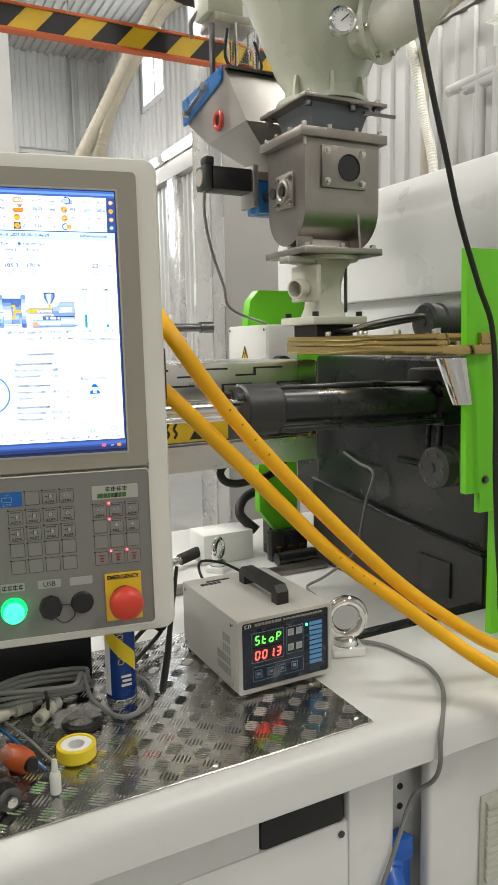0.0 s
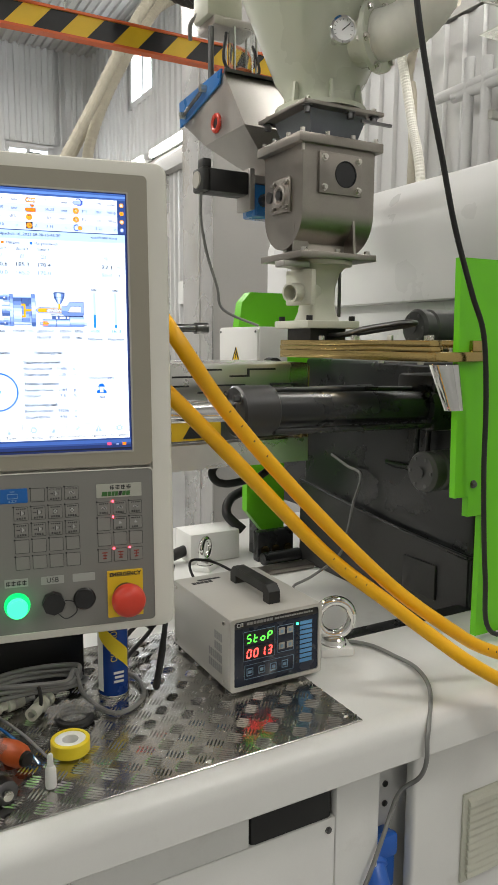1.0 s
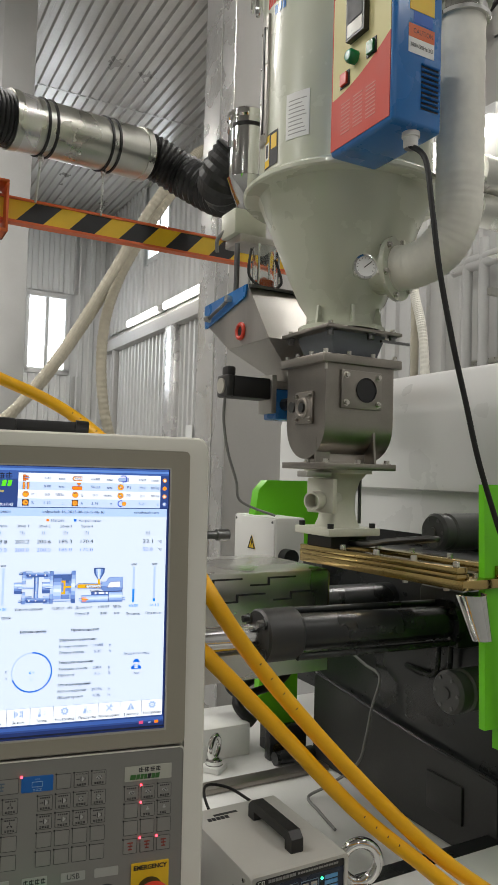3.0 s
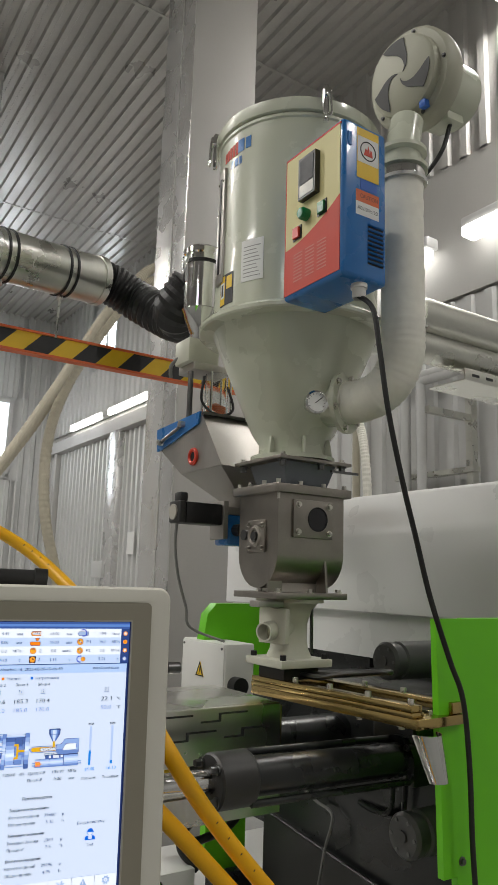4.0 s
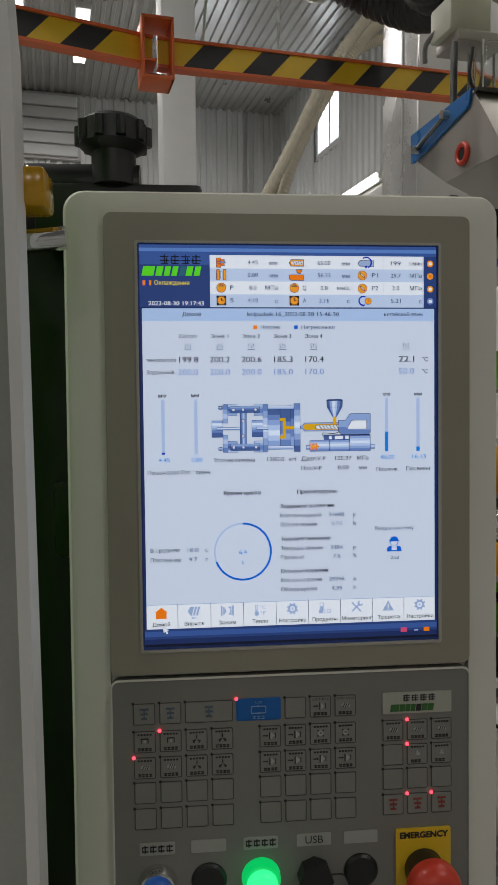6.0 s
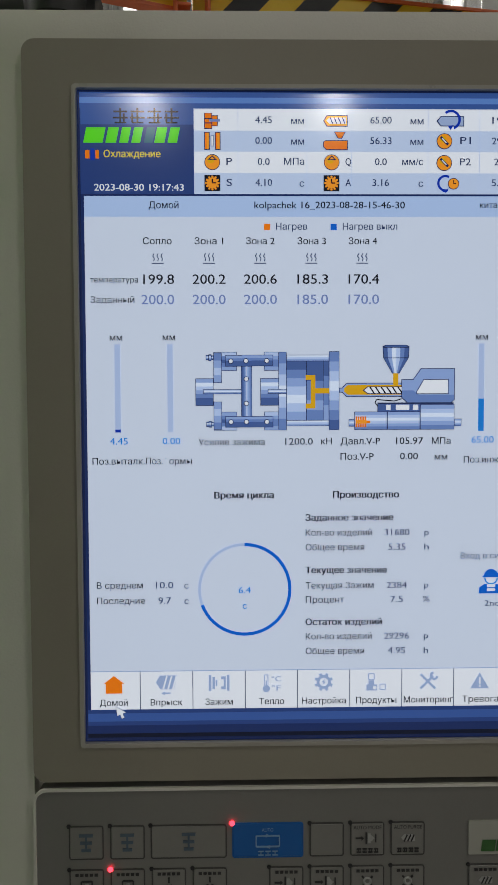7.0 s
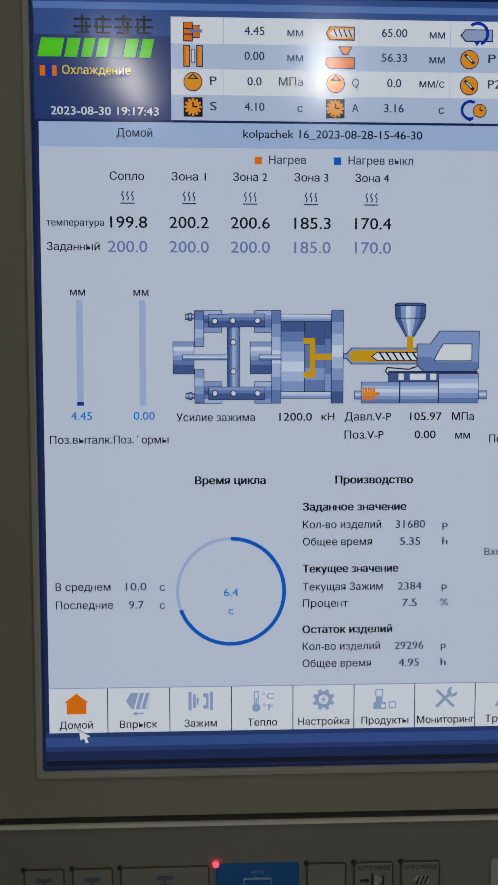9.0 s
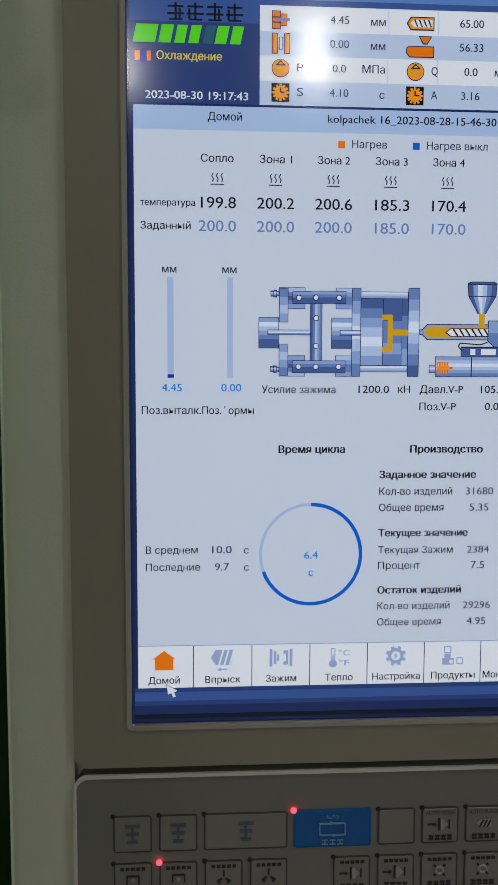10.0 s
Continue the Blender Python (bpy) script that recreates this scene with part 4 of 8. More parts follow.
for k in range(4):
    fr.faces.new((lv[k], lv[(k + 1) % 4], hv[(k + 1) % 4], hv[k]))
fr.faces.new(lv), fr.faces.new(hv)
part("funnel", fr, mat("grey_funnel_paint", (0.16, 0.175, 0.20), 0.4, var=0.12, scale=12, bump=0.2), tp)
for x, y in ((-0.09, -0.084), (0.09, -0.084), (-0.09, 0.084), (0.02, -0.09)):
    part("stud", bolt(B(), (x, y, 2.088), (0, 0, 1), 0.006, 0.006), BOLTM, tp)
    part("nut", bolt(B(), (x, y, 2.078), (0, 0, -1), 0.008, 0.012), DARKSTEEL, tp)
part("gate_bar", box(B(), 0.05, 0.135, -0.095, -0.088, 2.06, 2.066), DARKSTEEL, tp)

feeder = thing("rotary_feeder", "bead-blasted stainless rotary feeder with sight glass", "feeder", m=M @ pose(HU, HVc, 0))
Upf = [(-0.082, 2.0), (-0.082, 1.862)] + [(-0.082 * math.cos(math.pi * k / 24), 1.862 - 0.082 * math.sin(math.pi * k / 24)) for k in range(1, 24)] + [(0.082, 1.862), (0.082, 2.0)]
part("housing", prism(B(), Upf, "x", -0.098, 0.098), ROUGHSTEEL, feeder)
part("top_flange", box(B(), -0.114, 0.114, -0.094, 0.094, 2.0, 2.021, 0.0025), ROUGHSTEEL, feeder)
part("bottom_flange", box(B(), -0.105, 0.105, -0.09, 0.09, 1.757, 1.772, 0.002), ROUGHSTEEL, feeder)
part("outlet", prism(B(), [(-0.05, 1.772), (-0.04, 1.81), (0.04, 1.81), (0.05, 1.772)], "x", -0.06, 0.06), ROUGHSTEEL, feeder)
for x in (0.02, 0.0):
    part("gusset", prism(B(), [(-0.088, 1.772), (-0.080, 1.85), (-0.05, 1.83), (-0.05, 1.772)], "x", x + 0.02, x + 0.026) if x else prism(B(), [(-0.1, 1.772), (-0.098, 1.84), (-0.06, 1.83), (-0.06, 1.772)], "y", -0.05, -0.044), ROUGHSTEEL, feeder)
for x in (-0.1, -0.035, 0.035, 0.1):
    for y in (-0.082, 0.082):
        part("bolt", cyl(B(), (x, y, 2.021), (x, y, 2.031), 0.0055, seg=14), BOLTM, feeder)
for y in (-0.03, 0.03):
    part("bolt", cyl(B(), (-0.104, y, 2.021), (-0.104, y, 2.031), 0.0055, seg=14), BOLTM, feeder)
for x, y in ((-0.088, -0.075), (0.0, -0.08), (0.088, -0.075), (-0.09, 0.0)):
    part("bolt", bolt(B(), (x, y, 1.772), (0, 0, 1), 0.0065, 0.007), BOLTM, feeder)
sp = part("sight_plate", box(B(), -0.058, 0.058, -0.0885, -0.081, 1.898, 1.987, 0.0015), ROUGHSTEEL, feeder)
part("sight_glass", lathe(B(), [(0, 0.0005), (0.026, 0.0005), (0.027, 0.0025), (0.029, 0.0025), (0.029, -0.002)], 40, pose(0.012, -0.0885, 1.943, 90)), mat("dark_sight_glass", (0.012, 0.012, 0.014), 0.06, var=0.1), sp, "dark round sight glass")
for x in (-0.045, 0.047):
    for z in (1.911, 1.975):
        part("hex_bolt", bolt(B(), (x, -0.0885, z), (0, -1, 0), 0.0055, 0.006), BOLTM, sp)
bp_ = part("bearing_plate", box(B(), -0.105, -0.098, -0.036, 0.036, 1.862, 1.938, 0.002), ROUGHSTEEL, feeder, "machined bearing end plate")
part("bearing_ring", ring(B(), 0.02, 0.006, pose(-0.105, 0, 1.90, 0, 90), 32, 8), ROUGHSTEEL, bp_)
part("shaft_end", cyl(B(), (-0.105, 0, 1.90), (-0.112, 0, 1.90), 0.011, seg=24), DARKSTEEL, bp_)
for y in (-0.027, 0.027):
    for z in (1.873, 1.927):
        part("rib", box(B(), -0.112, -0.105, y - 0.008, y + 0.008, z - 0.003, z + 0.003, 0.001), ROUGHSTEEL, bp_)
        part("bolt", bolt(B(), (-0.105, y, z), (-1, 0, 0), 0.004, 0.004), BOLTM, bp_)
part("side_port", cyl(B(), (-0.098, 0.055, 1.905), (-0.104, 0.055, 1.905), 0.013, seg=24), DARKSTEEL, feeder)
part("corner_bar", box(B(), -0.1, -0.095, -0.0835, -0.0785, 1.985, 2.0), BOLTM, feeder)

stand = thing("feed_throat", "beige painted cast feed throat with drain spout", "feed throat", m=M @ pose(HU, HVc, 0))
nk = []
for z, h in ((1.62, 0.043), (1.64, 0.036), (1.66, 0.033), (1.70, 0.034), (1.73, 0.042), (1.75, 0.055), (1.757, 0.062)):
    nk.append((h, z))
nb = B()
prev = None
for h, z in nk:
    cur = [nb.verts.new((x, y, z)) for x, y in rrect(-h, h, -h, h, h * 0.3, 5)]
    if prev:
        for i in range(len(cur)):
            nb.faces.new((prev[i], prev[(i + 1) % len(cur)], cur[(i + 1) % len(cur)], cur[i]))
    prev = cur
part("neck", nb, BEIGE, stand)
part("top_flange", lathe(B(), [(0, 1.748), (0.082, 1.748), (0.082, 1.757), (0, 1.757)], 40), BEIGE, stand)
part("base_plate", box(B(), -0.074, 0.074, -0.074, 0.074, 1.602, 1.62, 0.003), BEIGE, stand)
part("spacer", box(B(), -0.05, 0.05, -0.05, 0.05, 1.574, 1.602), RUBBER, stand)
for x in (-0.06, 0.06):
    for y in (-0.06, 0.06):
        part("cap_bolt", cyl(B(), (x, y, 1.62), (x, y, 1.631), 0.0075, seg=16), RUBBER, stand)
sd = Vector((-0.94, -0.32, -0.10)).normalized()
part("spout", lathe(B(), [(0.016, 0.0), (0.026, 0.0), (0.026, 0.045), (0.022, 0.047), (0.022, 0.085), (0.018, 0.085), (0.016, 0.05)], 28, Matrix.Translation((-0.02, -0.01, 1.69)) @ sd.to_track_quat("Z", "Y").to_matrix().to_4x4()), BEIGE, stand, "beige drain spout pipe")
part("spout_flange", box(B(), -0.075, -0.06, -0.055, 0.03, 1.655, 1.735, 0.003, m=pose(0, 0, 0, 0, 0, 12)), BEIGE, stand)
part("slide_plate", box(B(), -0.045, -0.035, -0.06, -0.02, 1.65, 1.73, 0.002, m=pose(0, 0.0, 0, 0, 12, 0) @ pose(0.36, 0, 0.0)), BEIGE, stand)
part("slide_tongue", box(B(), -0.13, -0.06, -0.06, -0.02, 1.738, 1.752, 0.002), STEEL, stand, "bright slide tongue")
part("side_strap", box(B(), 0.036, 0.04, -0.042, -0.034, 1.63, 1.74), DARKSTEEL, stand)

# ---- control panel ----
def rgb(r, g, b, gain=2.05):
    lin = [((c / 255 + 0.055) / 1.055) ** 2.4 if c > 10 else c / 255 / 12.92 for c in (r, g, b)]
    return glow("display_light", lin, gain, 0.12)


cp = thing("control_panel", "light grey machine control panel with lit screen", "control panel", m=PANEL)
hb = B()
# shell with a rounded outline and a chamfered rim
o1, o2, o3 = rrect(-0.171, 0.167, -0.232, 0.347, 0.016), rrect(-0.168, 0.164, -0.229, 0.344, 0.014), rrect(-0.150, 0.150, -0.2225, 0.334, 0.012)
loops = [[hb.verts.new((p[0], y, p[1])) for p in o] for o, y in ((o1, 0.075), (o1, 0.006), (o2, 0.0), (o3, -0.003), (rrect(-0.1405, 0.1405, -0.2195, 0.3285, 0.008), -0.003), (rrect(-0.1405, 0.1405, -0.2195, 0.3285, 0.008), 0.004))]
for A, C in zip(loops, loops[1:]):
    for i in range(len(A)):
        hb.faces.new((A[i], A[(i + 1) % len(A)], C[(i + 1) % len(A)], C[i]))
hb.faces.new(loops[0])
hb.faces.new(loops[-1])
part("housing", hb, PANELW, cp)
part("back_shell", box(B(), -0.14, 0.14, 0.074, 0.10, -0.2, 0.31, 0.012), BLACK, cp, "black moulded back shell")
bz = B()
frame_ring(bz, rrect(-0.140, 0.140, -0.0205, 0.328, 0.006), rrect(-0.1155, 0.1155, -0.002, 0.306, 0.001), -0.0062, 0.004)
part("screen_bezel", bz, PANELG, cp, "dark grey screen bezel")
# lip paler than the bezel: a highlight along the edge put into its colour
lip = B()
frame_ring(lip, rrect(-0.1172, 0.1172, -0.0036, 0.3074, 0.002), rrect(-0.1152, 0.1152, -0.0016, 0.3056, 0.001), -0.0072, -0.005)
part("bezel_lip", lip, KEYL, cp)
kp = B()
prism(kp, rrect(-0.140, 0.140, -0.219, -0.0245, 0.006), "y", -0.0055, 0.004)
keypad = part("keypad", kp, KEYG, cp, "dark grey foil keypad with printed keys")
kr = B()
frame_ring(kr, rrect(-0.1405, 0.1405, -0.2195, -0.0238, 0.0062), rrect(-0.1393, 0.1393, -0.2183, -0.0252, 0.0055), -0.0066, -0.005)
part("keypad_rim", kr, PANELW, keypad)


# the screen and what it shows, in millimetres from its lower left corner
DB, LB, BODY = rgb(38, 60, 116), rgb(163, 188, 228), rgb(196, 208, 228)
sb = B()
box(sb, -0.1152, 0.1152, -0.0042, 0.0, -0.0016, 0.3056)
screen = part("screen", sb, rgb(20, 32, 70), cp, "lit white and blue touch screen")
LAY = {}


def fill(key, poly, layer):
    """A flat patch of the picture, in millimetres, one layer above another."""
    bm = LAY.setdefault((key, layer), B())
    y = -0.0042 - 0.00012 * layer
    bm.faces.new([bm.verts.new((x / 1000 - 0.114, y, z / 1000)) for x, z in poly])


def rect(key, x0, x1, z0, z1, layer):
    fill(key, [(x0, z0), (x1, z0), (x1, z1), (x0, z1)], layer)


def disc(key, x, z, r, layer, n=20):
    fill(key, [(x + r * math.cos(math.tau * k / n), z + r * math.sin(math.tau * k / n)) for k in range(n)], layer)


def arc(key, x, z, r0, r1, a0, a1, layer, n=48):
    for k in range(n):
        a, b = radians(a0 + (a1 - a0) * k / n), radians(a0 + (a1 - a0) * (k + 1) / n)
        fill(key, [(x + r0 * math.sin(a), z + r0 * math.cos(a)), (x + r1 * math.sin(a), z + r1 * math.cos(a)), (x + r1 * math.sin(b), z + r1 * math.cos(b)), (x + r0 * math.sin(b), z + r0 * math.cos(b))], layer)


def line(key, pts, w, layer):
    for (x0, z0), (x1, z1) in zip(pts, pts[1:]):
        d = math.hypot(x1 - x0, z1 - z0) or 1
        nx, nz = -(z1 - z0) / d * w / 2, (x1 - x0) / d * w / 2
        fill(key, [(x0 + nx, z0 + nz), (x1 + nx, z1 + nz), (x1 - nx, z1 - nz), (x0 - nx, z0 - nz)], layer)


def words(bm, s, x0, x1, z, h, m, bold=0.0):
    """Letters of the built-in font, h high in capitals, stretched to reach from x0 to x1, halfway up at z."""
    cu = bpy.data.curves.new("letters", "FONT")
    cu.body, cu.size, cu.align_y, cu.resolution_u = s.replace("н", "h"), 100.0, "BOTTOM_BASELINE", 3
    cu.small_caps_scale = 0.74
    for i_, c_ in enumerate(s):
        if c_ == "н":
            cu.body_format[i_].use_small_caps = True
    ob = bpy.data.objects.new("letters", cu)
    me = bpy.data.meshes.new_from_object(ob)
    a, b = min(v.co.x for v in me.vertices), max(v.co.x for v in me.vertices)
    tmp = bmesh.new()
    tmp.from_mesh(me)
    f = (x1 - x0) / (b - a)
    bmesh.ops.transform(tmp, matrix=m @ Matrix.Translation((x0 - a * f, z - h / 2, 0)) @ Matrix.Diagonal((f, h * 0.0142, 1, 1)), verts=tmp.verts)
    side = (m.to_3x3() @ Vector((1, 0, 0))) * bold
    lift = (m.to_3x3() @ Vector((0, 0, 1))) * bold * 0.2
    for k in ((-1, 0, 1) if bold > 0.1 else (-1, 1)) if bold else (0,):
        cp_ = tmp.copy()
        bmesh.ops.translate(cp_, vec=side * k + lift * k, verts=cp_.verts)
        cp_.to_mesh(me)
        cp_.free()
        bm.from_mesh(me)
    tmp.free()
    bpy.data.meshes.remove(me)
    bpy.data.objects.remove(ob)
    bpy.data.curves.remove(cu)


def T(key, s, x0, x1, z, h=3.0, bold=0.045, layer=14):
    words(LAY.setdefault((key, layer), B()), s, x0, x1, z, h, pose(-0.114, -0.0042 - 0.00012 * layer, 0, 90) @ Matrix.Diagonal((0.001, 0.001, 0.001, 1)), bold)


def TC(key, s, x, w, z, h=3.0, bold=0.045):
    T(key, s, x - w / 2, x + w / 2, z, h, bold)


COL = {"dark": DB, "deep": rgb(26, 42, 88), "mid": rgb(52, 82, 146), "sky": rgb(86, 124, 190), "night": rgb(12, 18, 38), "band": LB, "body": BODY, "white": rgb(220, 227, 238), "cell": rgb(180, 198, 228), "ink": rgb(16, 20, 32), "grey": rgb(108, 126, 176), "slate": rgb(46, 58, 92), "soft": rgb(146, 166, 204),
       "cyan": rgb(24, 118, 204), "blue": rgb(10, 92, 196), "navy": rgb(16, 50, 160), "orange": rgb(226, 116, 14), "amber": rgb(232, 146, 40), "gold": rgb(208, 158, 20), "lime": rgb(84, 206, 30), "teal": rgb(40, 90, 110), "yellow": rgb(214, 196, 60), "pale": rgb(164, 184, 222),
       "g0": rgb(64, 90, 148), "g1": rgb(98, 126, 184), "g2": rgb(132, 158, 210), "g3": rgb(168, 190, 230), "g4": rgb(206, 221, 244), "line": rgb(30, 42, 80), "pink": rgb(200, 70, 110)}
# ground of the picture
for z0, z1, key in ((302.4, 304.8, "mid"), (299.8, 302.4, "sky"), (297.4, 299.8, "mid"), (257.5, 297.4, "dark")):
    rect(key, 0, 228, z0, z1, 1)
rect("mid", 0.4, 52.6, 290, 297.4, 2), rect("deep", 0, 228, 257.3, 258.2, 3)
rect("deep", 0, 1.4, 14, 257.3, 1), rect("deep", 226.6, 228, 14, 257.3, 1)
rect("band", 1.5, 226.4, 247.7, 257.3, 2)
rect("body", 1.5, 226.4, 32.5, 247.7, 2)
rect("white", 1.5, 226.4, 13.9, 32.5, 2)
for k, key in enumerate(("night", "deep", "deep", "dark", "mid", "mid", "dark")):
    rect(key, 0, 228, 0.2 + k * 1.96, 2.16 + k * 1.96, 1)
rect("soft", 1.5, 226.4, 32.3, 32.7, 3)
# header table
for k, z1 in enumerate((297.3, 287.3, 277.7, 267.9)):
    rect("cell" if k % 2 else "white", 52.8, 218, (287.3, 277.7, 267.9, 258.2)[k], z1, 2)
for x in (73.3, 105.4, 126.2, 162.2, 186.4):
    rect("pale", x - 0.12, x + 0.12, 258.2, 297.3, 3)
for z, a, ua, b, ub, c, uc in zip((291.8, 282.4, 272.8, 263.2), ("4.45", "0.00", "0.0", "4.10"), ("мм", "мм", "МПа", "с"), ("65.00", "56.33", "0.0", "3.16"), ("мм", "мм", "мм/с", "с"), ("199", "29.7", "2.0", "5.21"), ("1/мин", "МПа", "МПа", "с")):
    for s, x, w in ((a, 85.2, 2.2), (b, 139.8, 2.2), (c, 195.7, 2.2)):
        TC("slate", s, x, w * len(s.replace(".", "")) + 1.1, z, 3.2)
    for s, x in ((ua, 104.0), (ub, 159.6), (uc, 216)):
        w = {"мм": 6.0, "МПа": 9.3, "с": 2.1, "мм/с": 9.8, "1/мин": 9.4}[s]
        T("slate", s, x - w, x, z - (0.4 if s in ("мм", "с") else 0), 3.1)
for s, x, z in (("P", 69.2, 272.8), ("S", 69.2, 263.2), ("Q", 125.0 - 0.4, 272.8), ("A", 124.6, 263.2)):
    TC("slate", s, x, 2.6, z, 3.3)
TC("slate", "P1", 179.4, 5, 282.6, 3.3), TC("slate", "P2", 179.4, 5, 272.8, 3.3)


def dial(x, z, star):
    """A round amber pump or pressure mark."""
    disc("line", x, z, 3.7, 4, 24), disc("amber", x, z, 3.35, 5, 24), disc("gold", x - 0.7, z + 0.9, 1.6, 6, 14)
    if star:
        fill("line", [(x - 2.2, z + 0.9), (x, z + 3.1), (x + 2.2, z + 0.9)], 7), fill("amber", [(x - 1.0, z + 1.3), (x, z + 2.4), (x + 1.0, z + 1.3)], 8)
    else:
        line("line", [(x - 1.9, z + 1.9), (x + 1.7, z - 1.7)], 1.2, 7), line("white", [(x - 1.2, z + 1.2), (x + 0.9, z - 0.9)], 0.5, 8)


def clock(x, z):
    """A square amber clock mark on black."""
    rect("ink", x - 3.7, x + 3.7, z - 3.7, z + 3.7, 4)
    for k in range(12):
        a = math.tau * k / 12
        disc("amber", x + 2.9 * math.cos(a), z + 2.9 * math.sin(a), 0.55, 5, 8)
    disc("amber", x, z, 2.5, 6, 20), line("ink", [(x, z + 1.9), (x, z), (x + 1.7, z)], 0.6, 7)


dial(61.3, 272.8, True), dial(117.0, 272.8, True), dial(169.8, 282.6, False), dial(169.8, 272.6, False)
clock(61.3, 263.2), clock(116.9, 263.2)
# ejector mark
rect("line", 57.6, 61.4, 287.9, 295.3, 4), rect("orange", 58.0, 61.0, 288.3, 290.4, 5), rect("orange", 58.0, 61.0, 290.9, 292.4, 5), rect("orange", 58.0, 61.0, 292.9, 295, 5)
rect("line", 61.2, 64.0, 289.2, 294.2, 4), rect("orange", 61.5, 63.7, 289.5, 293.9, 5), rect("grey", 60.0, 65.0, 291.2, 292.4, 6)
# mould mark
for x0, x1 in ((57.6, 60.2), (62.6, 65.2)):
    rect("line", x0, x1, 278.4, 286.6, 4), rect("amber", x0 + 0.4, x1 - 0.4, 278.8, 286.2, 5), rect("orange", x0 + 0.4, x0 + 1.1, 278.8, 286.2, 6)
rect("line", 60.6, 62.2, 280, 285, 4), rect("white", 60.9, 61.9, 280.3, 284.7, 5)
# screw and carriage marks
fill("line", [(112.9, 291.8), (114.6, 294.5), (124.5, 294.5), (124.5, 289.1), (114.6, 289.1)], 4), fill("amber", [(113.5, 291.8), (114.9, 294), (124.1, 294), (124.1, 289.6), (114.9, 289.6)], 5)
fill("white", [(114.6, 291.8), (116, 293.2), (123.6, 293.2), (123.6, 290.4), (116, 290.4)], 6)
for k in range(4):
    line("line", [(116.2 + k * 1.9, 293.2), (117.4 + k * 1.9, 290.4)], 0.6, 7)
fill("line", [(112.9, 280), (112.9, 282.2), (114, 283), (124.6, 283), (124.6, 278.4), (114.4, 278.4)], 4), fill("orange", [(113.3, 280.2), (113.3, 282), (114.2, 282.6), (124.2, 282.6), (124.2, 278.8), (114.6, 278.8)], 5)
fill("line", [(118.0, 286.9), (123.6, 286.9), (121.8, 283.6), (119.8, 283.6)], 5), fill("orange", [(118.6, 286.5), (123, 286.5), (121.5, 284), (120.1, 284)], 6)
# turning screw and cycle clock marks
fill("line", [(166, 291.8), (168, 294.2), (179, 294.2), (179, 289.4), (168, 289.4)], 4), fill("soft", [(166.6, 291.8), (168.2, 293.8), (178.6, 293.8), (178.6, 289.8), (168.2, 289.8)], 5)
arc("navy", 172.8, 292.4, 3.4, 4.6, -40, 160, 6, 22), fill("navy", [(171.2, 289.6), (174.2, 290), (172.6, 287.6)], 6)
arc("navy", 170.4, 263.2, 2.8, 3.9, 160, 390, 6, 22), fill("navy", [(168.6, 259.6), (172, 260.9), (170.6, 258.8)], 6), disc("line", 174.2, 263, 2.7, 5), disc("amber", 174.2, 263, 2.35, 6), line("ink", [(174.2, 264.6), (174.2, 263), (175.4, 263)], 0.4, 7)
for z, key in ((291.8, "amber"), (282.2, "amber"), (272.4, "amber"), (263, "grey")):
    disc(key, 223.2, z, 2.5, 4), rect("white" if z != 282.2 else "orange", 222, 224.3, z - 1.1, z + 1.1, 5)
# maker's mark as plain shapes
for k in range(4):
    x0 = 15.4 + k * 7.9
    rect("ink", x0 + 0.3, x0 + 6.6, 295.4, 296.2, 4), rect("ink", x0, x0 + 6.9, 292.6, 293.4, 4), rect("ink", x0 + 3, x0 + 3.9, 290.4, 297.4, 4), rect("ink", x0 + (0.6 if k % 2 else 4.6), x0 + (1.5 if k % 2 else 5.5), 291, 295, 4), rect("ink", x0 + 0.8, x0 + 6.2, 290.4, 291.1, 4)
for k, (x0, w) in enumerate(((1.6, 9.8), (11.8, 5.8), (18.2, 5.0), (23.8, 5.0), (29.6, 5.0), (34.4, 5.6), (40.6, 5.2))):
    fill("teal" if k == 4 else "lime", [(x0, 281.6), (x0 + w - 0.9, 281.6), (x0 + w + 0.6, 288.6), (x0 + 1.5, 288.6)], 4)
rect("orange", 2.4, 4.4, 274.4, 278.2, 4), rect("navy", 4.9, 6.7, 273.6, 279, 4), rect("orange", 7.2, 8.8, 274.4, 278.2, 4)
T("yellow", "Охлаждение", 11.2, 37.4, 276.2, 3.2), T("white", "2023-08-30 19:17:43", 6.6, 48.0, 260.9, 3.1)
TC("ink", "Домой", 38.6, 13.8, 252.8, 3.1), T("ink", "kolpachek 16_2023-08-28-15-46-30", 80.8, 151.1, 252.9, 3.2), T("ink", "китайский язык", 186.4, 217, 252.9, 2.7)
rect("orange", 85.3, 88.2, 241.6, 244.5, 4), rect("blue", 116.5, 119.4, 241.6, 244.5, 4)
T("slate", "Нагрев", 90.9, 105.4, 243, 3.1), T("slate", "Нагрев выкл", 122.1, 147.6, 243, 3.1)
